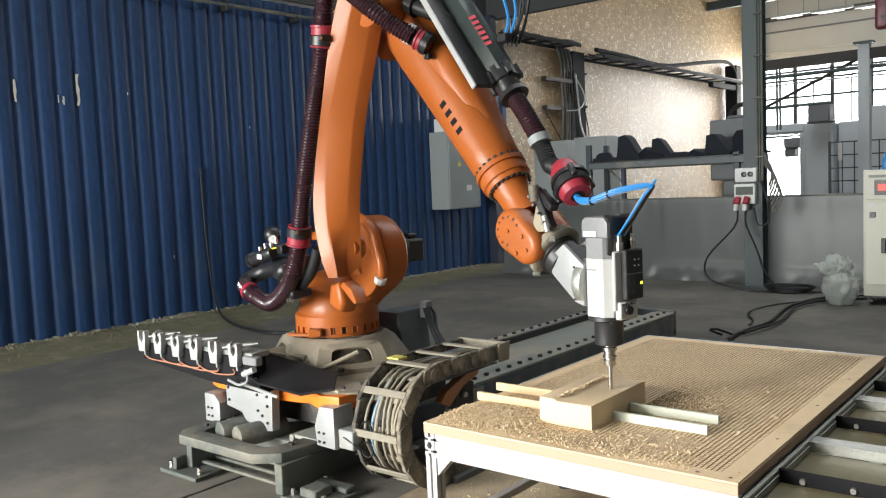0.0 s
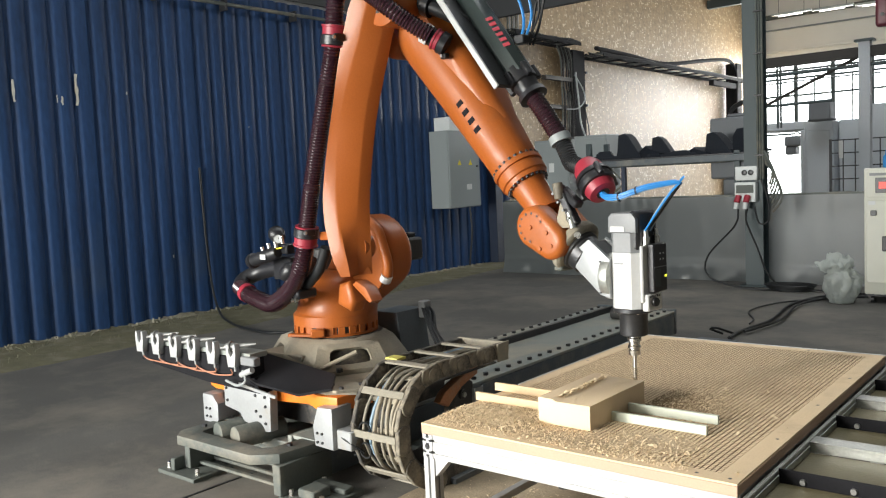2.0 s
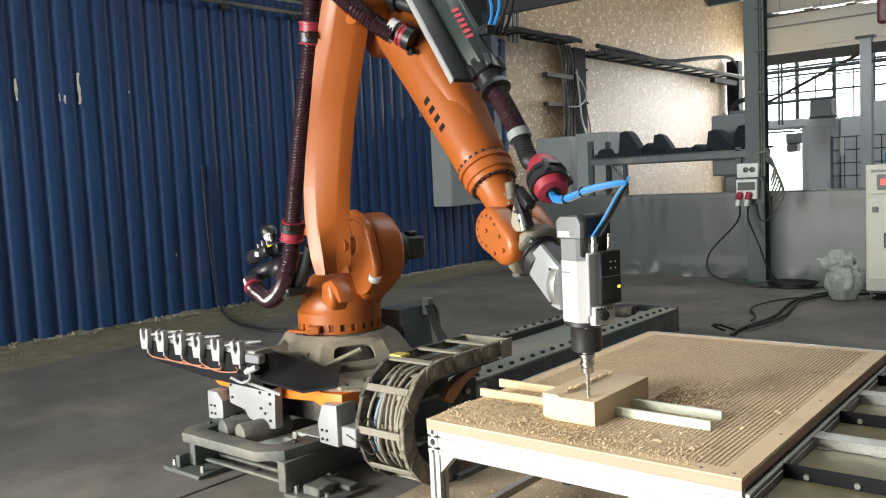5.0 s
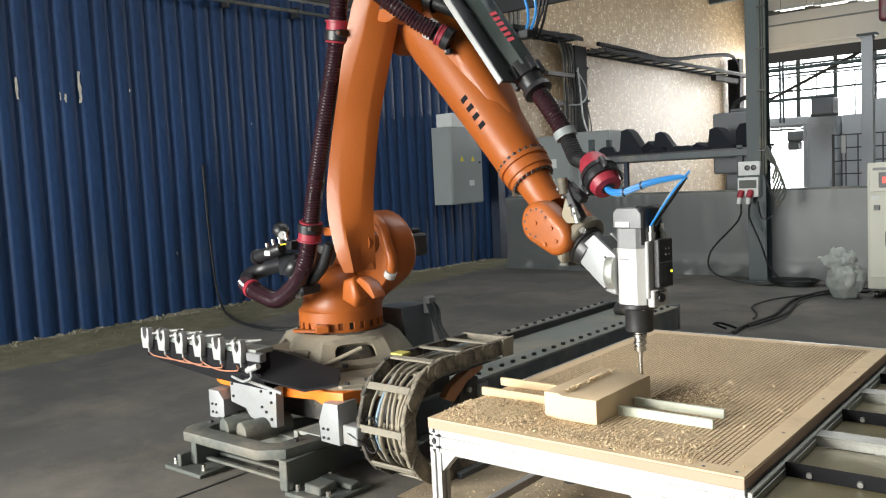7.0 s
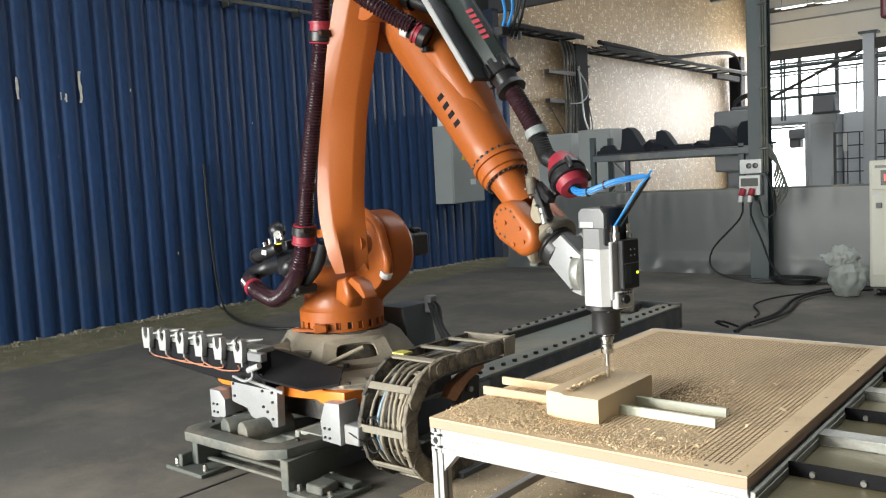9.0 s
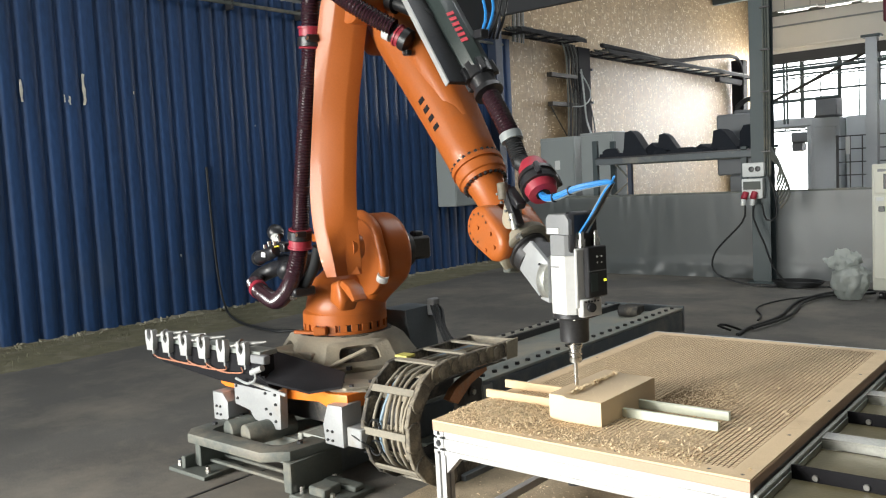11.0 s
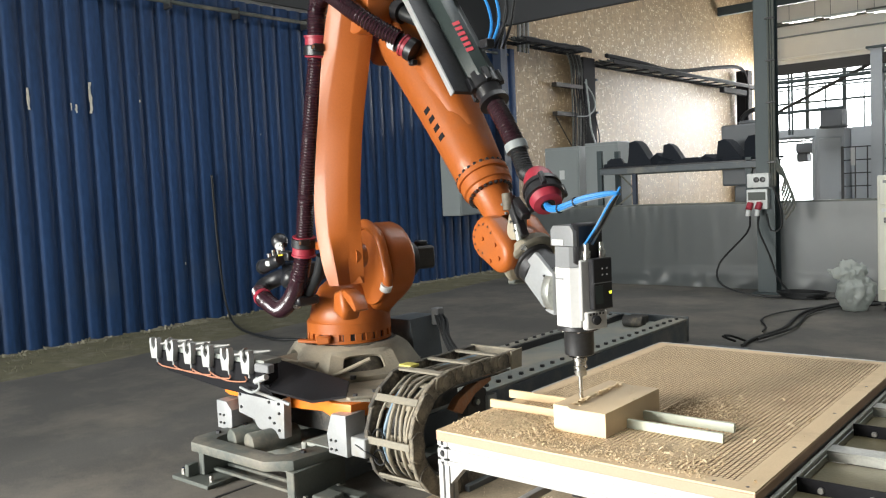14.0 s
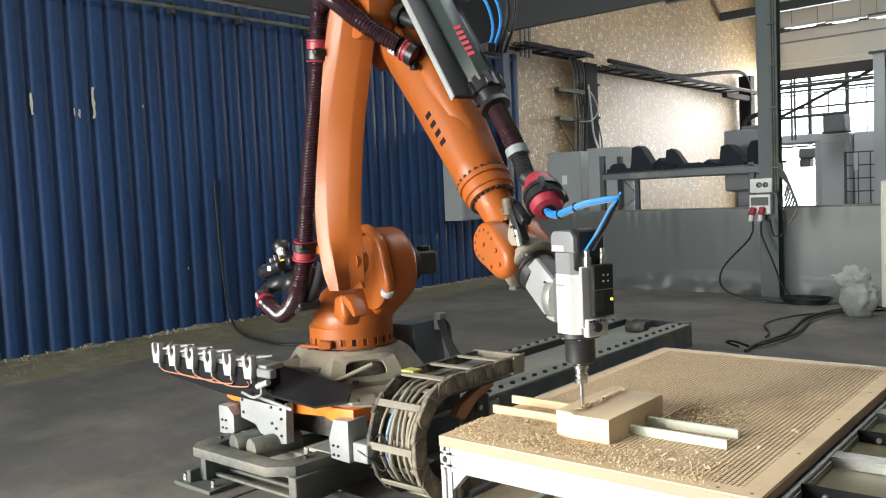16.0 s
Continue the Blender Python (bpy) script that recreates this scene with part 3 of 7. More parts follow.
def partition():
    p = thing("partition", pose(0, 9.78, 0), "low grey partition covered with clouded plastic film", "partition", kind="structure")
    f = bmesh.new()
    nx, nz = 420, 40
    g = []
    for i in range(nx + 1):
        x = -6.82 + i * (6.82 - 0.6) / nx
        col = []
        for j in range(nz + 1):
            z = 1.0 * j / nz
            w = 0.007 * noise.noise((x * 1.1, 0, z * 0.8)) + 0.0022 * noise.noise((x * 7, 4, z * 1.5)) * (0.4 + z)
            w += 0.03 * noise.noise((x * 6, 2, z * 7)) * max(0, 0.24 - z) * 4
            w += 0.005 * math.sin(x * 42 + 5 * noise.noise((x * 3, 1, 0))) * max(0, z - 0.78) * 4.5 * max(0.0, noise.noise((x * 1.1, 7, 0)) + 0.35)
            w -= 0.014 * math.exp(-((z - 0.2 - 0.04 * noise.noise((x * 0.9, 3, 1))) / 0.03) ** 2) * max(0.0, 0.5 + noise.noise((x * 1.3, 5, 5)))
            foot = 0.25 * max(0, 0.2 - z) * (1 + noise.noise((x * 1.5, 9, 0)))
            col.append(f.verts.new((x, -0.06 + w - foot, max(z, 0.004))))
        g.append(col)
    for a, c in zip(g, g[1:]):
        for j in range(nz):
            f.faces.new((a[j], c[j], c[j + 1], a[j + 1]))
    part("plastic_film", f, FILM, p, "creased glossy plastic film")
    part("panel", box(-6.8, -3.1, 0.0, 0.06, 0.0, 0.99), WALLG, p)
    part("top_rail", box(-6.82, -0.6, -0.02, 0.07, 0.99, 1.02, 0.004), STEEL_G, p)


partition()


def bay_beyond():
    # storage rack with dark foam mouldings
    r = thing("storage_rack", pose(-4.5, 10.35, 0), "dark steel storage rack with one loaded shelf", "rack")
    for x in (-1.12, 0.9):
        for y in (-0.25, 0.25):
            part("upright", box(x - 0.035, x + 0.035, y - 0.03, y + 0.03, 0, 1.75 if x < 0 else 1.55, 0.003), BEAMG, r)
    part("front_beam", box(-1.1, 1.1, -0.3, -0.25, 1.42, 1.5, 0.006), TRACKSIDE, r, "dark painted shelf beam")
    part("back_beam", box(-1.1, 1.1, 0.25, 0.3, 1.41, 1.5, 0.006), STEEL_G, r)
    part("shelf_board", box(-1.12, 1.12, -0.28, 0.28, 1.5, 1.52, 0.003), DARKSTEEL, r)
    part("upright", box(-0.66, -0.6, -0.24, -0.19, 0, 1.42, 0.003), BLUEDARK, r)
    part("brace", cyl((-0.63, -0.2, 1.2), (-0.85, -0.2, 1.42), 0.012), STEEL_G, r)
    part("brace", cyl((-0.63, -0.2, 1.2), (-0.92, -0.2, 0.98), 0.012), STEEL_G, r)
    for x, w, h, k in ((-0.98, 0.24, 0.12, 0), (-0.62, 0.3, 0.34, 1), (-0.3, 0.46, 0.16, 2), (-0.16, 0.26, 0.27, 1), (0.12, 0.3, 0.07, 0), (0.36, 0.36, 0.1, 2), (0.6, 0.3, 0.27, 1), (0.98, 0.3, 0.3, 0)):
        m = thing("foam_mould", pose(-4.5 + x, 10.3 + 0.02 * k, 1.52, 0, 0, rnd.uniform(-25, 25)), "dark moulded foam part stacked on a rack", "mould", "foam mouldings on the rack")
        o = ([(-w / 2, 0), (w / 2, 0), (w / 2 * 0.9, h * 0.5), (w * 0.3, h), (-w * 0.25, h * 0.97), (-w * 0.46, h * 0.7)],
             [(-w / 2, 0), (w * 0.7, 0), (w * 0.4, h * 0.45), (w * 0.12, h * 0.86), (-w * 0.08, h), (-w * 0.36, h * 0.93), (-w * 0.42, h * 0.35)],
             [(-w / 2, 0), (w * 0.55, 0), (w * 0.6, h * 0.3), (w * 0.1, h * 0.75), (w * 0.02, h), (-w * 0.3, h * 0.5)])[k]
        part("body", plate(o, -0.14, 0.12, "xz", 0.008, seg=1), FOAM, m)
        part("lip", plate([(-w * 0.66, 0), (w * 0.72, 0), (w * 0.68, 0.03), (-w * 0.6, 0.05)], -0.17, 0.15, "xz", 0.004, seg=1), FOAM, m)
    # electrical cabinets against the board wall
    for x, y, w, d, h, lab in ((-6.9, 11.2, 0.62, 0.4, 1.9, "tall light grey electrical cabinet by the board wall"), (-6.15, 11.1, 0.55, 0.4, 1.92, "light grey electrical cabinet with side vents")):
        c = thing("electrical_cabinet", pose(x, y, 0), lab, "cabinet", "cabinets by the board wall")
        part("body", box(-w / 2, w / 2, 0, d, 0.1, h, 0.008), CABG, c)
        part("door", box(-w / 2 + 0.02, w / 2 - 0.02, -0.015, 0.0, 0.14, h - 0.04, 0.005), CABG, c)
        part("plinth", box(-w / 2, w / 2, 0.02, d, 0, 0.1), DARKSTEEL, c)
        part("lock", cyl((w / 2 - 0.07, -0.016, h * 0.55), (w / 2 - 0.07, -0.03, h * 0.55), 0.015, seg=10), BLACK, c)
        part("notice", box(-0.04, 0.05, -0.018, -0.0155, h - 0.5, h - 0.36), LABELW, c)
    # box on the blue wall
    e = thing("wall_cabinet", pose(WX, 9.32, 0.94), "light grey electrical cabinet hung on the blue wall", "cabinet")
    part("body", box(0.005, 0.34, 0, 0.74, 0, 1.12, 0.006), CABG, e)
    part("door", box(0.34, 0.358, 0.01, 0.73, 0.01, 1.11, 0.005), CABG, e)
    for y in (0.2, 0.46):
        part("warning_sign", plate([(y, 0.62), (y + 0.09, 0.62), (y + 0.045, 0.7)], 0.3585, 0.361, "yz"), YELLOW, e)
    part("notice", box(0.3585, 0.361, 0.4, 0.52, 0.26, 0.34), LABELW, e)
    part("lock", cyl((0.358, 0.66, 0.6), (0.375, 0.66, 0.6), 0.014, seg=10), BLACK, e)
    part("top_box", box(0.01, 0.3, 0.12, 0.6, 1.12, 1.32, 0.006), BOXW, e, "pale junction box")
    part("cable_gland", tube([(0.2, 0.66, 0), (0.2, 0.68, -0.4), (0.12, 0.7, -0.9)], 0.015, 8, 0.1), RUBBER, e)
    # cable ladders on the board wall, seen from below
    for y0, y1, z, w in ((11.05, 13.1, 3.6, 0.42), (13.75, 21.3, 3.47, 0.5)):
        t = thing("cable_ladder", pose(WX, y0, z), "dark steel cable ladder with cables lying on its rungs", "cable tray", "cable ladders on the board wall")
        n = y1 - y0
        for x in (0.03, w):
            part("side_rail", box(x, x + 0.012, 0, n, 0, 0.06), MATTBLACK, t)
        k = 0.2
        while k < n - 0.06:
            part("rung", box(0.03, w + 0.01, k, k + 0.05, 0.0, 0.025), MATTBLACK, t)
            k += 0.6 if y0 > 13 else 0.4
        for k in range(9):
            x = 0.08 + (w - 0.12) * k / 8
            m = n if y0 < 13 or k in (0, 7) else rnd.uniform(2.0, 4.2)
            pts = [(min(w - 0.03, max(0.06, x + rnd.gauss(0, 0.02))), m * i / 8, 0.045 + 0.02 * (k % 2) + rnd.uniform(0, 0.04)) for i in range(9)]
            part("cable", tube(pts, 0.016, 6, 0.3), RUBBER if k % 3 else STEEL_G, t)
    t = thing("pipe_bend", pose(0, 0, 0), "thick black hose rising from the ladder and bending down the wall", "hose")
    part("hose", tube([(-7.42, 13.7, 3.62), (-7.4, 15.0, 3.6), (-7.4, 16.6, 3.57), (-7.4, 18.7, 3.81), (-7.4, 20.1, 3.94), (-7.4, 20.6, 3.83), (-7.4, 20.77, 3.52), (-7.4, 20.73, 2.9), (-7.4, 20.7, 1.2)], 0.042, 10, 0.12), MATTBLACK, t)
    v = thing("wall_post", pose(WX, 21.0, 0), "dark steel post with conduits against the board wall", "post")
    part("post_body", box(0.05, 0.35, 0.0, 0.3, 0, 3.95, 0.006), MATTBLACK, v)
    part("arm", box(0.3, 0.42, -1.75, 0.0, 3.3, 3.42, 0.006), MATTBLACK, v)
    part("hanger", cyl((0.36, -0.9, 2.5), (0.36, -0.9, 3.3), 0.008, seg=6), STEEL_G, v)
    v = thing("cable_riser", pose(WX, 13.35, 0), "vertical bundle of cables beside a dark blue channel", "cables")
    part("channel", box(0.0, 0.12, -0.02, 0.4, 0.6, 3.6, 0.006), MATTBLACK, v)
    for k in range(11):
        y = -0.42 + k * 0.042
        part("cable", tube([(0.1, y - 0.12, 3.62), (0.1, y, 3.4), (0.1, y + rnd.gauss(0, 0.03), 3.0), (0.12, y + rnd.gauss(0, 0.04), 2.5), (0.1, y - 0.05, 1.6)], rnd.uniform(0.01, 0.018), 6, 0.12), (STEEL_G, RUBBER, LADDER)[k % 3], v)
    part("cable", tube([(0.13, 0.0, 3.15), (0.2, 0.16, 2.9), (0.2, 0.22, 2.7), (0.16, 0.05, 2.55), (0.12, -0.3, 2.52)], 0.012, 6, 0.08), GREYTUBE, v)
    part("cable", tube([(0.14, 0.02, 3.2), (0.15, 0.08, 2.7), (0.16, 0.12, 2.3), (0.16, 0.3, 2.0)], 0.016, 6, 0.1), GREYTUBE, v)
    part("cable", tube([(0.14, 0.3, 2.6), (0.16, 0.36, 2.35), (0.16, 0.42, 2.1), (0.14, 0.36, 1.95)], 0.012, 6, 0.1), RUBBER, v)
    for z in (3.02, 2.52):
        part("bracket", box(0.02, 0.12, -0.95, -0.05, z, z + 0.07), LADDER, v)
    for z in (2.0, 2.6, 3.2):
        part("stud", box(0.1, 0.14, 0.41, 0.45, z, z + 0.04), DARKSTEEL, v)
    part("stay", cyl((0.08, -0.95, 2.5), (0.08, -0.45, 2.0), 0.01, seg=6), LADDER, v)
    u = thing("cable_riser", pose(WX, 11.3, 3.5), "bundle of grey cables rising beside the blue wall", "cables")
    for k in range(6):
        part("cable", tube([(0.1, k * 0.06, 0), (0.1, k * 0.06 + 0.02, 0.5), (0.1, k * 0.06, 1.4), (0.1, k * 0.06, 3.4)], 0.015, 6, 0.3), GREYTUBE if k % 2 else STEEL_G, u)

    def machine(name, m, label, boxes, mt):
        o = thing(name, m, label, "machine", "machines in the next bay")
        for nm, b in boxes:
            part(nm, box(*b, 0.02), mt, o)
        return o
    machine("milling_machine", pose(-4.49, 16, 0), "grey-blue machining centre with a bright opening beside it", [("bridge", (-0.85, 0.0, 0.1, 0.9, 1.98, 2.14)), ("cabinet", (0.0, 0.5, 0, 1.2, 0, 2.11)), ("side_cover", (-0.08, -0.004, 0.05, 1.1, 0, 1.98)), ("door", (0.05, 0.45, -0.03, -0.002, 0.3, 1.95)), ("handle", (0.4, 0.43, -0.06, -0.032, 0.8, 1.0)), ("lifting_eye", (0.0, 0.08, 0.3, 0.36, 2.112, 2.2))], MACH)
    machine("milling_machine", pose(-3.6, 16.3, 0), "tall grey machine housing beside bright windows", [("body", (-0.37, 0.0, 0, 1.1, 0, 2.12)), ("tower", (0.0, 0.95, 0, 1.1, 0, 2.36)), ("foot_panel", (-0.37, 0.9, -0.05, -0.002, 0.0, 0.82))], MACH)
    machine("spindle_drive", pose(-4.1, 15.6, 2.0), "dark finned motor block on top of a machine", [("motor", (-0.2, 0.16, 0, 0.4, 0.11, 0.42)), ("flange", (-0.24, 0.2, 0.05, 0.35, 0.1, 0.14))], MACHDARK)
    machine("boring_machine", pose(-5.2, 17.2, 0), "dark boring machine standing in a bright opening", [("arm", (0.0, 0.75, 0, 0.4, 1.72, 1.92)), ("nose", (0.0, 0.2, 0.05, 0.35, 1.55, 1.72)), ("stand", (0.62, 0.78, 0.0, 0.4, 0.0, 1.72))], MACHDARK)
    machine("lathe_cabinet", pose(-3.9, 10.75, 0), "dark grey machine cabinet behind the rack", [("body", (-0.13, 0.22, 0, 0.5, 0, 1.2)), ("upper_body", (-0.29, 0.22, 0, 0.5, 1.202, 1.99)), ("top_box", (-0.1, 0.2, 0.1, 0.4, 1.992, 2.04))], MACHDARK)
    hd = thing("hose_hoop", pose(-3.85, 10.9, 1.99), "dark bent hose standing on a machine cabinet", "hose")
    part("hoop", tube([(-0.13, 0, 0), (-0.1, 0, 0.1), (0.0, 0, 0.17), (0.12, 0, 0.19), (0.24, 0, 0.19)], 0.032, 8, 0.03), RUBBER, hd)
    machine("press_machine", pose(-6.1, 18.5, 0), "grey machine bed below the bright windows", [("bed", (-0.2, 2.0, 0, 1.2, 0, 0.6)), ("bed_slide", (0.2, 1.2, 0.2, 0.9, 0.602, 0.7))], MACH)
    h = thing("safety_fence", pose(-3.86, 15.3, 0), "dark wire mesh guard fence in front of a machine", "fence")
    for x in (0.0, 0.95):
        part("post", box(x - 0.02, x + 0.02, -0.02, 0.02, 0, 1.75), DARKSTEEL, h)
    for z in (0.84, 1.06, 1.28, 1.5, 1.72):
        part("bar", box(0.0, 0.95, -0.009, 0.009, z, z + 0.02), DARKSTEEL, h)
    for k in range(1, 5):
        part("bar", box(k * 0.19, k * 0.19 + 0.018, -0.011, 0.007, 0.8, 1.73), DARKSTEEL, h)
    part("notice", box(0.13, 0.2, -0.016, -0.012, 1.42, 1.72), LABELW, h, "white strip of paper")
    p = thing("steel_scaffold", pose(-4.7, 14, 0), "dark steel frame of beams and braces before the windows", "scaffold")
    part("beam", box(-0.1, 4.5, -0.05, 0.05, 2.92, 3.08, 0.005), LADDER, p)
    for z, r in ((2.8, 0.03), (2.31, 0.025)):
        part("rail", cyl((0, 0, z), (4.5 if z > 2.5 else 1.2, 0, z + 0.01), r, seg=10), BEAMG, p)
    part("wire", tube([(0, 0.05, 2.66), (1.0, 0.05, 2.68), (2.2, 0.05, 2.67)], 0.012, 6, 0.2), CABG, p)
    part("post", box(1.59, 1.75, -0.08, 0.08, 0, 3.15, 0.005), MACH, p)
    part("post_head", box(1.53, 1.8, -0.1, 0.1, 3.152, 3.19, 0.004), BEAMG, p)
    part("post", box(-0.05, 0.05, -0.05, 0.05, 0, 3.08, 0.005), BEAMG, p)
    part("brace", cyl((0.12, 0, 2.3), (1.56, 0, 2.93), 0.026, seg=8), LADDER, p)
    for x in (0.36, 0.41):
        part("hanger", box(x, x + 0.025, -0.02, 0.02, 1.95, 2.92), BEAMG, p)
    for x, z in ((-6.3, 5.02), (-5.35, 4.99), (-4.4, 4.95)):
        l = thing("strip_light", pose(x, 21.5, z), "fluorescent strip light hung on rods below the roof", "lamp", "strip lights")
        part("housing", box(-0.46, 0.46, -0.05, 0.05, 0.02, 0.07), BOXW, l)
        part("lamp_tube", cyl((-0.3, 0, 0), (0.26, 0, 0), 0.02, seg=8), TUBE_L, l)
        for d in (-0.3, 0.3):
            part("hanger", cyl((d, 0, 0.06), (d, 0, 7.2 - z), 0.006, seg=6), STEEL_G, l)
    for k in range(3):
        structure("trim", box(WX, 8, 14.0 + 3 * k, 14.15 + 3 * k, 5.2, 5.4), BEAMG, "dark roof girder of the next bay")
    k = thing("crane_pendant", pose(-1.585, 8, 2.47), "dark red crane pendant hanging on a cable", "pendant")
    part("housing", box(-0.06, 0.07, -0.05, 0.05, 0, 0.36, 0.03, seg=3), MAROON, k)
    part("button", cyl((0.0, -0.05, 0.1), (0.0, -0.06, 0.1), 0.015, seg=12), BLACK, k)
    part("cable", cyl((0, 0, 0.36), (0, 0, 4.84), 0.012, seg=8), RUBBER, k)
    # control cabinet and plastic bag
    c = thing("control_cabinet", pose(-1.86, 8.52, 0), "cream control cabinet on castors with a red display", "cabinet")
    part("body", box(0, 0.62, 0, 0.55, 0.09, 1.27, 0.01, seg=2), CABW, c)
    part("front_panel", box(0.02, 0.6, -0.012, 0.0, 1.0, 1.24, 0.004), CABW, c)
    part("door", box(0.02, 0.6, -0.012, 0.0, 0.2, 0.97, 0.004), CABW, c)
    part("display", box(0.1, 0.34, -0.018, -0.012, 1.04, 1.18, 0.003), DARKSTEEL, c)
    part("readout", box(0.13, 0.28, -0.021, -0.018, 1.08, 1.14), LED_R, c)
    part("brand_bar", box(0.05, 0.22, -0.015, -0.0125, 1.2, 1.225), GREYP, c)
    part("switch", box(0.06, 0.11, -0.03, -0.012, 0.83, 0.88, 0.003), BLACK, c)
    part("handle", box(0.16, 0.2, -0.05, -0.012, 0.5, 0.64, 0.006), BLACK, c)
    part("notice", box(0.04, 0.1, -0.015, -0.0125, 0.93, 0.965), LABELW, c)
    part("plinth", box(0.01, 0.61, 0.02, 0.53, 0.07, 0.09), BLACK, c)
    for x in (0.06, 0.56):
        for y in (0.08, 0.48):
            part("castor", cyl((x - 0.015, y, 0.035), (x + 0.015, y, 0.035), 0.035, seg=14), BLACK, c)
    q = thing("spray_bottle", pose(-1.7, 8.7, 1.27), "small blue bottle standing on the control cabinet", "bottle")
    part("body", lathe([(0, 0.03), (0.01, 0.035), (0.1, 0.035), (0.13, 0.015), (0.16, 0.014)], (0, 0, 0), (0, 0, 1), 14), BLUETUBE, q)
    g = bmesh.new()
    bmesh.ops.create_icosphere(g, subdivisions=5, radius=0.17)
    for v in g.verts:
        d = v.co.normalized()
        k = 1 + 0.2 * noise.noise(d * 2.3) + 0.14 * abs(noise.noise(d * 6)) + 0.1 * abs(noise.noise(d * 14))
        waist = 0.8 if 0.25 < d.z < 0.6 else 1.0
        flare = 1.35 if d.z > 0.6 else 1.0
        v.co = Vector((d.x * 0.155 * k * waist * flare, d.y * 0.13 * k * waist, d.z * 0.23 * k))
        if d.z > 0.45:
            v.co.x -= 0.05 + 0.05 * noise.noise(d * 4)
            v.co.z += 0.07 * noise.noise((d.x * 7, d.y * 7, 3))
        v.co.z = max(v.co.z, -0.2)
    b = tagged(link("plastic_bag", g, BAGM, smooth=75), "crumpled translucent plastic bag on the floor", "bag")
    b.matrix_basis = pose(-2.05, 8.5, 0.2)


bay_beyond()

# ---------------------------------------------------------------- linear track, carriage, buffer stand
AX = Vector((-3.102, 2.9106, 0))


def bolt_mesh(r=0.011, h=0.009):
    return cyl((0, 0, 0), (0, 0, h), r, r * 0.92, seg=6)


def linear_track():
    t = thing("linear_track", pose(-3.105, 0, 0), "long grey linear track with bolted rails for the robot", "track")
    y0, y1 = 2.42, 6.27
    part("bed", box(-0.33, 0.33, y0, y1, 0.03, 0.165, 0.004), TRACKTOP, t)
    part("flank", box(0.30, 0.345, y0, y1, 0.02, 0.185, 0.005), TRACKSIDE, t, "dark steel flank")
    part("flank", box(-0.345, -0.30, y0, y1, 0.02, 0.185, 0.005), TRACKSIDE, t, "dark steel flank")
    part("rail_strip", box(0.2, 0.345, y0, y1, 0.187, 0.205, 0.003), TRACKTOP, t)
    part("rail_strip", box(-0.345, -0.24, y0, y1, 0.187, 0.205, 0.003), TRACKTOP, t)
    part("guide_rail", box(-0.24, -0.21, y0, y1, 0.165, 0.215, 0.004), DARKSTEEL, t, "dark guide rail")
    part("guide_rail", box(0.16, 0.19, y0, y1, 0.165, 0.2, 0.004), TRACKTOP, t)
    part("end_plate", box(-0.35, 0.35, y1 + 0.003, y1 + 0.03, 0.02, 0.22, 0.004), TRACKSIDE, t)
    part("end_stop", box(-0.1, 0.05, y1 - 0.22, y1 - 0.06, 0.166, 0.23, 0.01), BLACK_DUSTY, t)
    part("end_motor", cyl((-0.05, y1 - 0.3, 0.21), (0.12, y1 - 0.3, 0.21), 0.045, seg=16, bev=0.006), BLACK_DUSTY, t)
    for y in (3.0, 4.4, 5.8):
        for x in (-0.42, 0.36):
            part("foot", box(x, x + 0.08, y, y + 0.12, 0, 0.03, 0.004), STEEL_G, t)
    b0 = None
    for x in (0.29, -0.3):
        for k in range(33):
            m = pose(x, y0 + 0.1 + k * 0.115, 0.2045)
            if b0 is None:
                b0 = part("bolt", bolt_mesh(0.015, 0.016), DARKSTEEL, t)
                b0.matrix_basis = m
            else:
                again(b0, m)


linear_track()


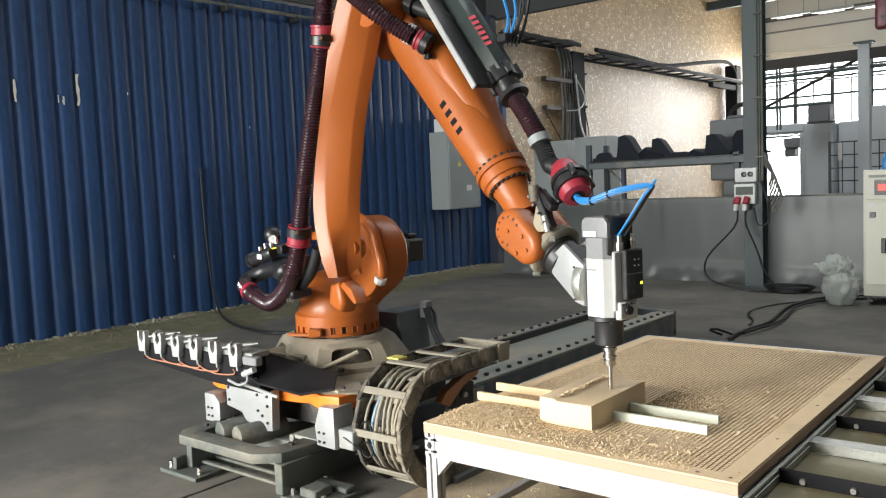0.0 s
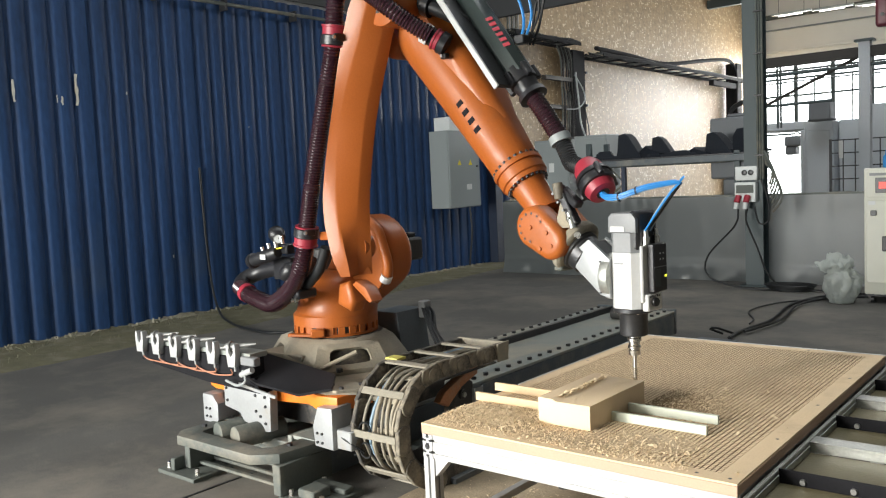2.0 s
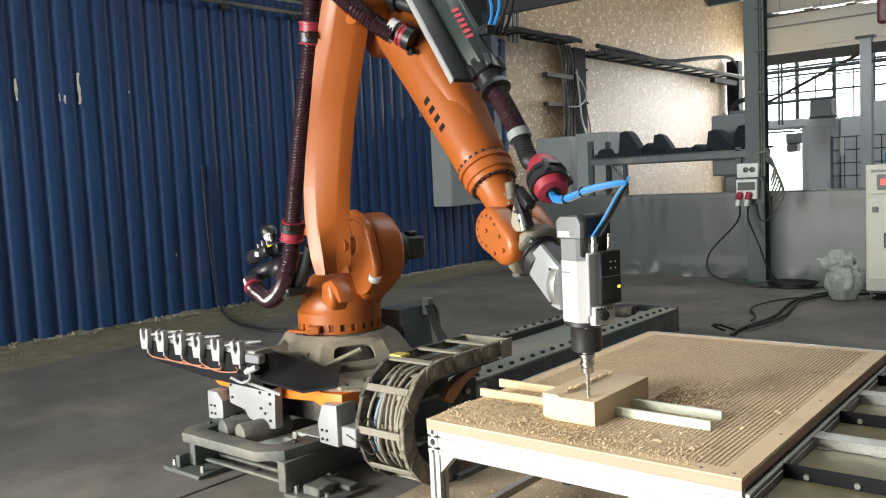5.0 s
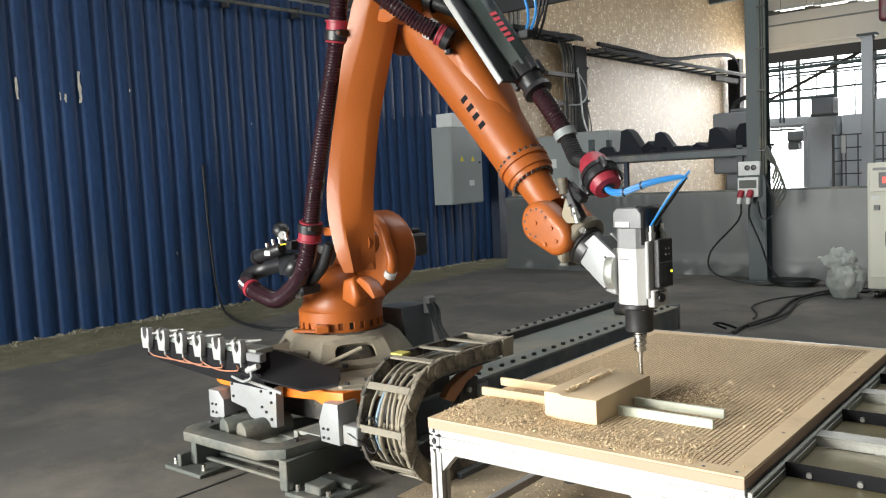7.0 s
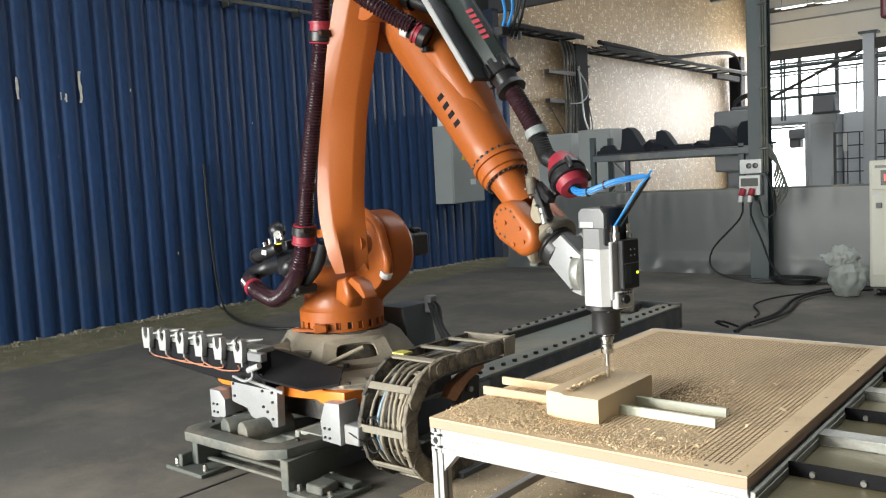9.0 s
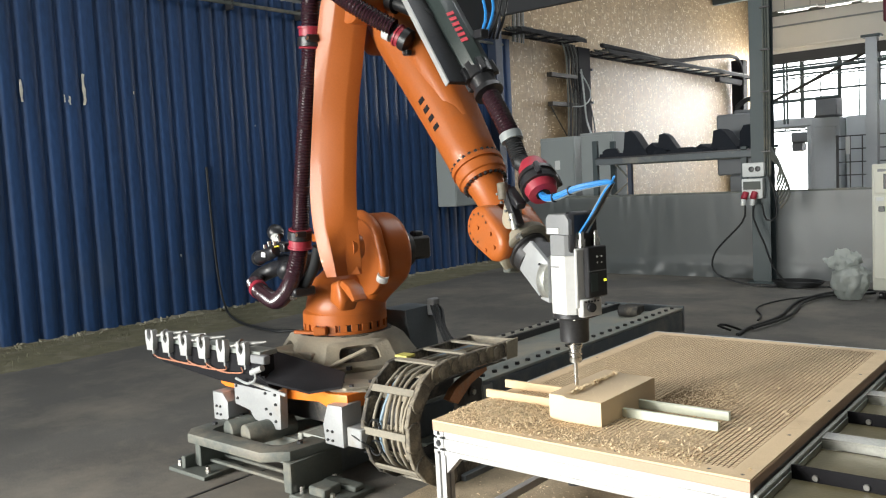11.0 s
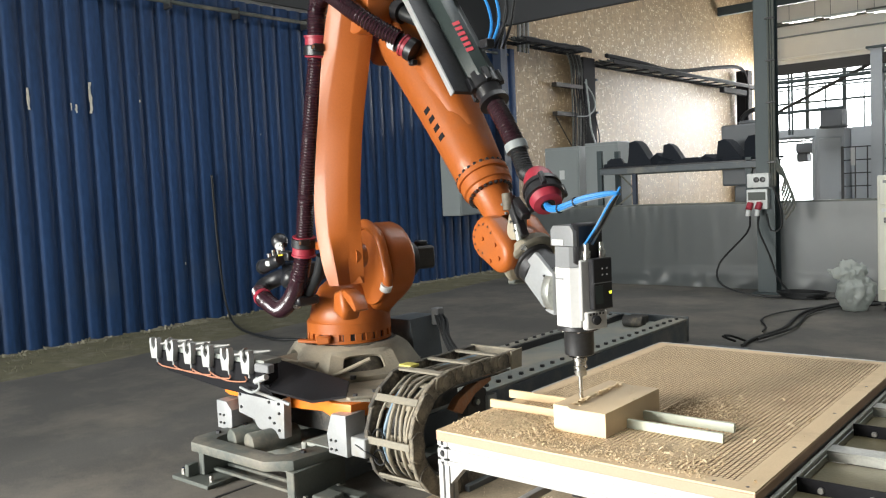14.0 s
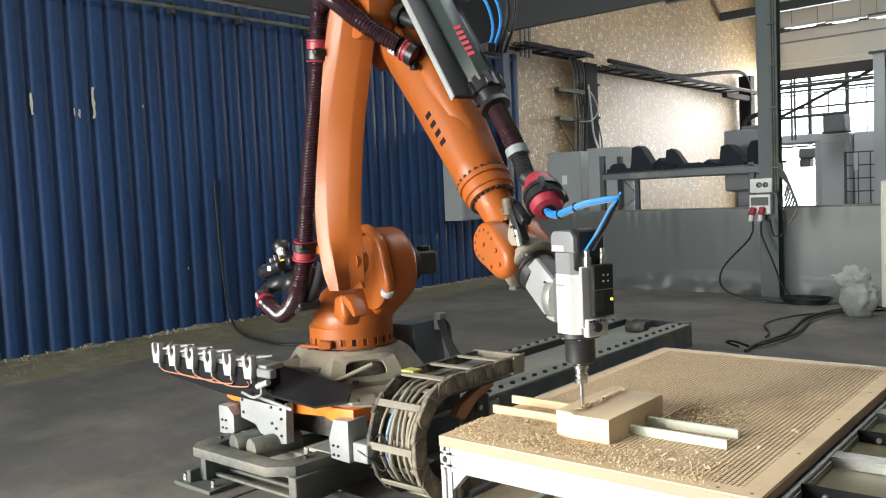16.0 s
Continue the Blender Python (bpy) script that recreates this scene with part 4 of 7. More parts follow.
def buffer_stand():
    s = thing("buffer_stand", pose(0, 0, 0), "grey-green steel end buffer frame bolted to the floor", "stand")
    rim = plate([(-3.46, 2.5), (-3.46, 2.2), (-3.4, 2.14), (-2.86, 2.14), (-2.76, 2.22), (-2.72, 2.52), (-2.84, 2.52), (-2.86, 2.27), (-2.9, 2.24), (-3.34, 2.24), (-3.36, 2.27), (-3.36, 2.5)], 0.155, 0.2, "xy", 0.006)
    part("rim", rim, STEEL_G, s)
    part("leg", box(-3.44, -3.4, 2.2, 2.42, 0.02, 0.155, 0.004), STEEL_G, s)
    part("leg", box(-2.79, -2.74, 2.2, 2.5, 0.02, 0.155, 0.004), STEEL_G, s)
    part("web", box(-3.4, -2.79, 2.44, 2.46, 0.03, 0.12, 0.003), BLACK_DUSTY, s)
    part("tie_bar", box(-3.4, -2.79, 2.25, 2.275, 0.03, 0.045, 0.003), STEEL_G, s)
    part("tie_bar", box(-3.4, -2.79, 2.33, 2.35, 0.03, 0.045, 0.003), STEEL_G, s)
    for x0, x1, y0, y1 in ((-3.55, -3.26, 2.12, 2.34), (-2.76, -2.5, 2.2, 2.46)):
        f = part("foot_plate", box(x0, x1, y0, y1, 0.0, 0.02, 0.003), STEEL_G, s)
        for x, y in ((x0 + 0.04, y0 + 0.04), (x1 - 0.04, y0 + 0.05), (x0 + 0.05, y1 - 0.04)):
            part("anchor_bolt", cyl((x, y, 0.02), (x, y, 0.05), 0.013, 0.011, seg=6), CHROME, f)
    part("levelling_block", box(-2.68, -2.58, 2.24, 2.34, 0.02, 0.06, 0.006), STEEL_G, s)
    part("levelling_block", box(-2.72, -2.52, 2.36, 2.42, 0.02, 0.045, 0.005), STEEL_G, s)
    part("angle", box(-3.47, -3.44, 2.14, 2.2, 0.02, 0.08, 0.004), STEEL_G, s)
    for x in (-3.25, -3.12):
        part("buffer", cyl((x, 2.26, 0.2), (x + 0.05, 2.5, 0.2), 0.052, seg=20, bev=0.004), STEEL_G, s)
    for x, y in ((-3.41, 2.46), (-3.41, 2.3), (-2.81, 2.32), (-2.79, 2.46)):
        part("bolt", cyl((x, y, 0.2), (x, y, 0.212), 0.014, seg=6), DARKSTEEL, s)


buffer_stand()


def carriage():
    c = thing("robot_carriage", pose(0, 0, 0), "orange and silver carriage with dark cover plates riding on the track", "carriage")
    top = plate([(-3.62, 2.62), (-3.52, 2.45), (-2.7, 2.45), (-2.58, 2.52), (-2.58, 3.35), (-3.62, 3.35)], 0.41, 0.432, "xy", 0.003)
    part("top_plate", top, CAST, c)
    beam = plate([(-3.58, 2.47), (-3.5, 2.44), (-3.05, 2.43), (-2.84, 2.47), (-2.72, 2.42), (-2.62, 2.44), (-2.6, 2.6), (-3.58, 2.6)], 0.345, 0.41, "xy", 0.004)
    part("front_beam", beam, ORANGE_BRIGHT, c, "bright orange painted beam")
    part("side_beam", box(-2.63, -2.6, 2.602, 3.3, 0.345, 0.41, 0.004), ORANGE_BRIGHT, c)
    part("core", box(-3.45, -2.72, 2.55, 3.3, 0.22, 0.335, 0.004), BLACK_DUSTY, c)
    g = plate([(-3.34, 0.416), (-2.995, 0.405), (-3.005, 0.215), (-3.04, 0.21), (-3.2, 0.238), (-3.225, 0.275), (-3.34, 0.295)], 2.375, 2.42, "xz", 0.004)
    part("gear_cover", g, SILVER, c, "silver-white gear cover")
    for x, z in ((-3.32, 0.385), (-3.03, 0.375), (-3.035, 0.25), (-3.03, 0.33), (-3.1, 0.3), (-3.315, 0.325), (-3.1, 0.375), (-3.07, 0.28)):
        part("screw", cyl((x, 2.375, z), (x, 2.369, z), 0.007, seg=8), DARKSTEEL, c)
    for x0, x1 in ((-3.53, -3.41), (-2.72, -2.595)):
        w = plate([(x0, 0.33), (x1 - 0.04, 0.33), (x1, 0.29), (x1, 0.21), (x1 - 0.02, 0.19), (x0, 0.19)] if x0 < -3 else [(x0 + 0.035, 0.375), (x1, 0.377), (x1, 0.195), (x0 + 0.01, 0.2), (x0, 0.285)], 2.38, 2.5, "xz", 0.006)
        u = part("runner_block", w, SILVER, c, "silver-white runner block")
        for k in range(4):
            part("screw", cyl((x0 + 0.03 + 0.03 * (k % 2), 2.38, 0.22 + 0.04 * (k // 2)), (x0 + 0.03 + 0.03 * (k % 2), 2.374, 0.22 + 0.04 * (k // 2)), 0.006, seg=8), DARKSTEEL, u)
    part("lower_block", box(-2.594, -2.505, 2.4, 2.5, 0.2, 0.285, 0.005), SILVER, c)
    part("grease_line", tube([(-2.64, 2.42, 0.27), (-2.52, 2.4, 0.24), (-2.48, 2.45, 0.19), (-2.56, 2.47, 0.16)], 0.004, 8, 0.02), RUBBER, c)
    for k in range(2):
        part("grease_ring", tube([(-2.47 + 0.032 * math.cos(a), 2.45, 0.2 + 0.09 * k + 0.032 * math.sin(a)) for a in [i * 0.52 for i in range(13)]], 0.004, 6, 0.02), RUBBER, c)
    # dark cover plates in front of the base
    b = bmesh.new()
    v = [b.verts.new(p) for p in ((-3.27, 2.34, 0.53), (-3.2, 2.5, 0.548), (-2.72, 2.53, 0.485), (-2.63, 2.42, 0.455), (-2.78, 2.36, 0.425), (-3.02, 2.32, 0.455))]
    b.faces.new(v)
    w = [b.verts.new(q.co - Vector((0, -0.004, 0.012))) for q in v]
    b.faces.new(w[::-1])
    for i in range(6):
        b.faces.new((v[i], w[i], w[(i + 1) % 6], v[(i + 1) % 6]))
    part("cover_plate", b, BLACK, c, "sloping dusty black cover plate")
    part("lid", box(-3.3, -3.0, 2.58, 2.72, 0.5, 0.53, 0.004), CAST, c)
    part("bracket_plate", plate([(-2.75, 2.46), (-2.6, 2.42), (-2.54, 2.52), (-2.58, 2.62), (-2.72, 2.56)], 0.434, 0.446, "xy", 0.002), CAST, c)
    for x, y in ((-2.7, 2.49), (-2.61, 2.46), (-2.59, 2.56)):
        part("bolt", cyl((x, y, 0.446), (x, y, 0.456), 0.011, seg=6), DARKSTEEL, c)
    # junction box and lead bundle behind the base
    part("junction_box", plate([(-3.06, 0.432), (-2.86, 0.432), (-2.89, 0.66), (-3.06, 0.66)], 3.14, 3.36, "xz", 0.008), TRACKSIDE, c)
    part("connector", box(-2.885, -2.84, 3.3, 3.36, 0.61, 0.7, 0.006), GREYP, c)
    for k in range(5):
        part("lead", tube([(-2.86, 3.31 + 0.01 * k, 0.665), (-2.81 + 0.008 * k, 3.27 + 0.008 * k, 0.63 + 0.012 * (k % 3)), (-2.72 + 0.01 * k, 3.2, 0.575 + 0.008 * (k % 2)), (-2.6 + 0.015 * k, 3.1, 0.53)], 0.008, 8, 0.03), RUBBER, c)


carriage()


def tool_rack():
    r = thing("tool_changer_rack", pose(-3.5, 2.35, 0.472), "black tool rack with white fork clips and orange wires", "tool rack")
    part("bar", box(-0.45, 0.45, -0.036, 0.05, 0.0, 0.088, 0.003), MATTBLACK, r)
    part("top_bar", box(-0.46, 0.45, -0.03, 0.07, 0.0885, 0.112, 0.002), TRACKTOP, r, "grey metal back strip")
    part("under_arm", plate([(-0.43, -0.0005), (0.46, -0.0005), (0.5, -0.07), (0.1, -0.06), (-0.36, -0.02)], -0.02, 0.05, "xz", 0.003), MATTBLACK, r)
    part("side_strip", box(0.0, 0.26, -0.006, 0.004, -0.012, 0.002, 0.001, m=pose(0.36, -0.03, -0.03, 0, 7, 0)), SILVER, r, "bare aluminium strip")
    fork = [(-0.022, 0.0), (0.022, 0.0), (0.029, 0.055), (0.029, 0.095), (0.025, 0.106), (0.015, 0.106), (0.013, 0.065), (0.0, 0.048), (-0.013, 0.065), (-0.015, 0.106), (-0.025, 0.106), (-0.029, 0.095), (-0.029, 0.055)]
    for i, x in enumerate((-0.41, -0.262, -0.105, 0.05, 0.205, 0.36)):
        f = part("fork_clip", plate(fork, -0.016, 0.016, "xz", 0.003), FORKP, r, "white plastic fork clip")
        f.matrix_basis = pose(x, -0.055, 0.05, 0, 0, 8)
        part("clip_pin", cyl((0.012, -0.004, -0.02), (0.012, -0.004, 0.0), 0.005, seg=8), FORKP, f)
        if i not in (0, 4):
            tl = part("tool_holder", lathe([(0, 0.008), (0.03, 0.008), (0.031, 0.02), (0.05, 0.021), (0.051, 0.027), (0.06, 0.027), (0.061, 0.02), (0.1, 0.012), (0.19, 0.005)], (-0.075, 0.0, 0.082), (0.95, 0.22, 0.12), 16), TOOLST, f, "steel tool holder with a cutter")
    for k in range(4):
        a, b = (-0.41, -0.262, -0.105, 0.05)[k], (-0.105, 0.05, 0.205, 0.33)[k]
        part("wire", tube([(a + 0.012, -0.059, 0.035), (a + 0.03, -0.048, 0.012), ((a + b) / 2, -0.044, 0.006 - 0.004 * k), (b, -0.046, 0.008), (b + 0.012, -0.059, 0.035)], 0.0034, 6, 0.02), COPPER, r)
    part("connector", box(0.4, 0.5, -0.05, -0.01, 0.06, 0.1, 0.005), GREYP, r)
    part("fitting", cyl((0.42, -0.06, 0.02), (0.5, -0.06, 0.05), 0.014, seg=10), FORKP, r)
    part("bent_pipe", tube([(0.43, -0.06, 0.04), (0.46, -0.07, 0.0), (0.4, -0.07, -0.03), (0.3, -0.06, -0.02)], 0.006, 6, 0.02), GREYTUBE, r)


tool_rack()


def cable_carrier():
    c = thing("cable_carrier", pose(-2.39, 0, 0), "dusty grey cable carrier chain curling beside the track", "cable chain")
    cy, cz, R = 2.695, 0.278, 0.238
    path = [(4.9 - 0.1 * k, cz - R) for k in range(20)]
    n = 9
    path += [(cy - R * math.sin(math.pi * i / n), cz - R * math.cos(math.pi * i / n)) for i in range(n + 1)]
    path += [(cy + 0.1 * k, cz + R) for k in range(1, 6)]
    for i, (p, q) in enumerate(zip(path, path[1:])):
        p, q = Vector((0, *p)), Vector((0, *q))
        d = q - p
        L = d.length
        m = Matrix.Translation((p + q) / 2) @ pose(0, 0, 0, math.degrees(math.atan2(d.z, d.y)), 0, 0)
        o = 0.006 * (i % 2)
        side = [(-L * 0.86, 0.0), (-L * 0.8, -0.02), (-L * 0.62, -0.037), (L * 0.5, -0.037), (L * 0.68, -0.02), (L * 0.72, 0.0), (L * 0.68, 0.02), (L * 0.5, 0.037), (-L * 0.62, 0.037), (-L * 0.8, 0.02)]
        ob = part("chain_link", plate(side, 0.118 - o, 0.14 - o, "yz", 0.003, seg=1), CHAIN, c)
        ob.matrix_basis = m
        part("side_plate", plate(side, -0.14 + o, -0.118 + o, "yz", 0.003, seg=1), CHAIN, ob)
        if i > 27:
            part("pivot", cyl((0.139 - o, 0, 0), (0.146 - o, 0, 0), 0.028, seg=16), CHAIN, ob)
        if i % 2 == 0:
            for z in (-0.034, 0.034):
                part("crossbar", box(-0.119, 0.119, -0.016, 0.016, z - 0.005, z + 0.005, 0.002), CAST, ob)
    for k in range(7):
        x = -0.085 + k * 0.025 + (0.02 if k > 3 else 0)
        pts = [(x, 4.6, cz - R), (x, 3.4, cz - R + 0.01)]
        pts += [(x + 0.01 * math.sin(i * 1.3 + k), cy - (R - 0.012 * (k % 2)) * math.sin(math.pi * i / 7), cz - (R - 0.012 * (k % 2)) * math.cos(math.pi * i / 7)) for i in range(8)]
        pts += [(x, 2.95, cz + R), (x, 3.18, cz + R)]
        part("inner_cable", tube(pts, 0.0065 + 0.0015 * (k % 3), 8, 0.04), (DUSTBLUE if k == 1 else CAST), c)
    # dark band added inside the chain, behind the cables
    r = R - 0.052
    inner_band = [(cy - r * math.sin(math.pi * i / 18), cz - r * math.cos(math.pi * i / 18)) for i in range(19)]
    inner_band = [(4.5, cz - r)] + inner_band + [(3.15, cz + r)]
    part("inner_band", plate(inner_band + [(y + 0.0, z + (0.006 if z < cz else -0.006)) if y > cy + 0.001 else (cy + (y - cy) * 0.965, cz + (z - cz) * 0.965) for y, z in inner_band[::-1]], -0.115, 0.115, "yz"), BLACK_DUSTY, c, "dark band added inside the chain")
    part("end_bracket", box(-0.14, 0.14, 3.18, 3.2, cz + R - 0.04, cz + R + 0.04, 0.003), CAST, c)
    part("end_bracket", plate([(3.12, cz + R - 0.045), (3.2, cz + R - 0.045), (3.21, cz + R + 0.045), (3.12, cz + R + 0.04)], 0.1405, 0.15, "yz", 0.003), CAST, c)
    part("label", box(-0.14, -0.07, 2.66, 2.72, cz + R + 0.028, cz + R + 0.04, 0.001), YELLOWDUST, c, "dusty yellow label")
    part("guide_plate", plate([(2.74, 0.36), (2.78, 0.4), (2.98, 0.47), (3.02, 0.47), (3.02, 0.435), (2.9, 0.4), (2.8, 0.33)], 0.06, 0.1, "yz", 0.004), DUSTOR, c, "dusty orange guide plate")
    box_part = part("sensor_box", plate([(2.86, 0.2), (3.0, 0.2), (3.0, 0.4), (2.94, 0.43), (2.86, 0.4)], 0.02, 0.085, "yz", 0.006), BLACK_DUSTY, c, "dusty black bearing block")
    for z in (0.36, 0.26):
        part("bearing_bolt", cyl((0.085, 2.91, z), (0.1, 2.91, z), 0.024, seg=14, bev=0.003), BLACK_DUSTY, box_part)
        part("nut", cyl((0.1, 2.91, z), (0.108, 2.91, z), 0.013, seg=6), GALV, box_part)
    part("white_tag", box(0.05, 0.1, 2.99, 3.06, 0.3, 0.37, 0.003), CABG, c, "pale grey switch")
    part("tray", box(-0.14, 0.16, 2.75, 6.2, 0.0, 0.03, 0.004), TRACKSIDE, c)


cable_carrier()

# ---------------------------------------------------------------- vacuum table, workpiece, chips
TX0, TX1, TY0, TY1, TZ = -1.836, -0.757, 2.095, 3.843, 0.5082


def work_table():
    t = thing("work_table", pose(0, 0, 0), "aluminium profile table with a grooved fibreboard top covered in chips", "table")
    part("top_board", box(TX0, TX1, TY0, TY1, TZ - 0.036, TZ - 0.006, 0.0015), [MDF_EDGE], t)
    b = bmesh.new()
    gx0, gx1, gy0, gy1 = TX0 + 0.05, TX1 - 0.065, TY0 + 0.06, TY1 - 0.05
    for a in ((TX0 + 0.0006, TX1 - 0.0006, TY0 + 0.0006, gy0), (TX0 + 0.0006, TX1 - 0.0006, gy1, TY1 - 0.0006), (TX0 + 0.0006, gx0, gy0, gy1), (gx1, TX1 - 0.0006, gy0, gy1)):
        box(*a, TZ - 0.0058, TZ, bm=b)
    part("top_border", b, MDF, t)
    # rib tops keep the board colour; their sides are coloured as shaded
    ribs = bmesh.new()
    nx, ny = 64, 108
    px, py = (gx1 - gx0) / nx, (gy1 - gy0) / ny
    for i in range(nx):
        for j in range(ny):
            x, y = gx0 + i * px + 0.0018, gy0 + j * py + 0.0016
            x1, y1, z0, z1 = x + px - 0.0034, y + py - 0.0033, TZ - 0.0058, TZ - 0.0002
            v = [ribs.verts.new(p) for p in ((x, y, z1), (x1, y, z1), (x1, y1, z1), (x, y1, z1), (x, y, z0), (x1, y, z0), (x1, y1, z0), (x, y1, z0))]
            ribs.faces.new(v[:4])
            for a in range(4):
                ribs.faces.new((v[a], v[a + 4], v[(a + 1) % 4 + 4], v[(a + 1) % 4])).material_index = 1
    r = part("vacuum_ribs", ribs, [MDF, GROOVEWALL_SHADE], t)
    r["kind"] = "stuff"
    # dark discs stand for the shade in small border holes
    for x, y in ((TX1 - 0.03, TY0 + 0.03), (TX1 - 0.03, TY0 + 0.42), (TX1 - 0.03, TY0 + 0.85), (TX1 - 0.03, TY0 + 1.28), (TX1 - 0.12, TY0 + 0.028), (TX1 - 0.4, TY0 + 0.028), (TX0 + 0.025, TY0 + 0.5), (TX0 + 0.025, TY0 + 1.1), (TX0 + 0.3, TY1 - 0.025), (TX1 - 0.3, TY1 - 0.025)):
        part("border_hole", cyl((x, y, TZ - 0.003), (x, y, TZ + 0.0004), 0.0055, seg=10), DARKSTEEL, t)
    part("groove_floor", box(gx0, gx1, gy0, gy1, TZ - 0.0058, TZ - 0.0052), GROOVE_SHADE, t)

    def profile(name, x0, x1, y0, y1, z0, z1, axis):
        """Slotted aluminium profile with a recessed groove along its sides."""
        w, h, d = (y1 - y0 if axis == "x" else x1 - x0), (y1 - y0 if axis == "z" else z1 - z0), 0.008
        n = max(1, round(h / 0.042))
        o, u = [(0.0, 0.0)], h / n
        rows = [(u * (i + 0.5) - 0.0045, u * (i + 0.5) + 0.0045) for i in range(n)]
        o += [(w / 2 - 0.0045, 0.0), (w / 2 - 0.0045, d), (w / 2 + 0.0045, d), (w / 2 + 0.0045, 0.0), (w, 0.0)]
        for a, c in rows:
            o += [(w, a), (w - d, a), (w - d, c), (w, c)]
        o += [(w, h), (w / 2 + 0.0045, h), (w / 2 + 0.0045, h - d), (w / 2 - 0.0045, h - d), (w / 2 - 0.0045, h), (0.0, h)]
        for a, c in rows[::-1]:
            o += [(0.0, c), (d, c), (d, a), (0.0, a)]
        if axis == "x":
            p = plate([(y0 + a, z0 + c) for a, c in o], x0, x1, "yz")
        elif axis == "y":
            p = plate([(x0 + a, z0 + c) for a, c in o], y0, y1, "xz")
        else:
            p = plate([(x0 + a, y0 + c) for a, c in o], z0, z1, "xy")
        return part(name, p, ALU, t)
    zb, zt = TZ - 0.118, TZ - 0.037
    profile("front_profile", TX0 + 0.045, TX1 - 0.002, TY0 + 0.004, TY0 + 0.045, zb, zt, "x")
    profile("back_profile", TX0 + 0.045, TX1 - 0.002, TY1 - 0.045, TY1 - 0.004, zb, zt, "x")
    profile("side_profile", TX0 + 0.002, TX0 + 0.044, TY0 + 0.002, TY1 - 0.002, zb, zt, "y")
    profile("side_profile", TX1 - 0.047, TX1 - 0.005, TY0 + 0.047, TY1 - 0.047, zb, zt, "y")
    part("edge_lip", box(TX0 - 0.003, TX1 + 0.003, TY1 + 0.0005, TY1 + 0.012, TZ - 0.034, TZ + 0.0015, 0.001), ALU, t)
    part("edge_lip", box(TX0 - 0.009, TX0 - 0.0005, TY0 + 0.6, TY1, TZ - 0.034, TZ + 0.0012, 0.001), ALU, t)
    # end of the side profile; dark boxes stand for the shade in its slots
    e = bmesh.new()
    for z in (zb + 0.02, zb + 0.06):
        for dx, dz in ((0, 0.012), (0, -0.012), (-0.012, 0), (0.012, 0)):
            box(TX0 + 0.0205 + dx - 0.003, TX0 + 0.0255 + dx + 0.003, TY0 + 0.0, TY0 + 0.0019, z + dz - 0.003, z + dz + 0.003, bm=e)
    part("slot_shade", e, DARKSTEEL, t)
    part("end_bolt", cyl((TX0 + 0.023, TY0 + 0.002, zb + 0.04), (TX0 + 0.023, TY0 - 0.002, zb + 0.04), 0.009, seg=6), DARKSTEEL, t)
    for x in (TX0 + 0.002, -1.03, TX1 - 0.05):
        for y in (TY0 + 0.004, 2.95, TY1 - 0.049):
            if y == 2.95 and x == -1.03:
                continue
            profile("leg", x, x + 0.045, y, y + 0.045, 0.035, zb - 0.001, "z")
            part("levelling_foot", lathe([(0, 0.03), (0.008, 0.03), (0.014, 0.012), (0.036, 0.012)], (x + 0.022, y + 0.022, 0), (0, 0, 1), 14), BLACK_DUSTY, t)
            if y < 2.9:
                a, k = (x - 0.001, -1) if x > -1.5 else (x + 0.046, 1)
                part("gusset", plate([(a, zb - 0.001), (a + 0.06 * k, zb - 0.001), (a, zb - 0.066)], y + 0.004, y + 0.041, "xz", 0.003), ALU, t)
    part("lower_tie", box(TX0 + 0.01, TX0 + 0.04, TY0 + 0.05, TY1 - 0.05, 0.1, 0.13, 0.002), ALU, t)


work_table()


def side_frame():
    s = thing("steel_frame_rack", pose(0, 0, 0), "galvanised frame with black angle bars beside the table", "frame")
    part("edge_rail", box(-0.752, -0.738, 2.1, 3.9, 0.41, 0.468, 0.002), GALV, s)
    for y in (1.95, 2.36, 2.97, 3.54):
        b = part("angle_bar", box(-0.736, 0.6, y, y + 0.006, 0.424, 0.474, 0.001), MATTBLACK, s, "black steel angle bar with bolts")
        part("angle_flange", box(-0.736, 0.6, y + 0.006, y + 0.06, 0.436, 0.442, 0.001), MATTBLACK, b)
        for k in range(5):
            x = -0.67 + k * 0.13
            part("bolt", cyl((x, y, 0.447), (x, y - 0.008, 0.447), 0.0095, 0.008, seg=10), TOOLST, b)
    for y in (2.66, 3.24, 3.8):
        c = bmesh.new()
        box(-0.736, 0.6, y, y + 0.07, 0.462, 0.468, 0.001, bm=c)
        box(-0.736, 0.6, y, y + 0.004, 0.436, 0.462, 0.001, bm=c)
        box(-0.736, 0.6, y + 0.066, y + 0.07, 0.436, 0.462, 0.001, bm=c)
        part("channel_beam", c, GALV, s, "galvanised channel beam")
    for y0, y1 in ((2.012, 2.357), (2.423, 2.658), (2.733, 2.967), (3.033, 3.238), (3.313, 3.537), (3.603, 3.797)):
        part("tray_plate", box(-0.735, 0.6, y0, y1, 0.43, 0.435, 0.001), TRAYM, s, "dull olive plate")
        part("tray_wall", box(-0.7365, -0.7325, y0, y1, 0.435, 0.456, 0.0005), GALV, s)
    for x in (-0.68, 0.55):
        for y in (2.1, 3.8):
            part("leg", box(x, x + 0.05, y, y + 0.05, 0, 0.39, 0.002), DARKSTEEL, s)


side_frame()


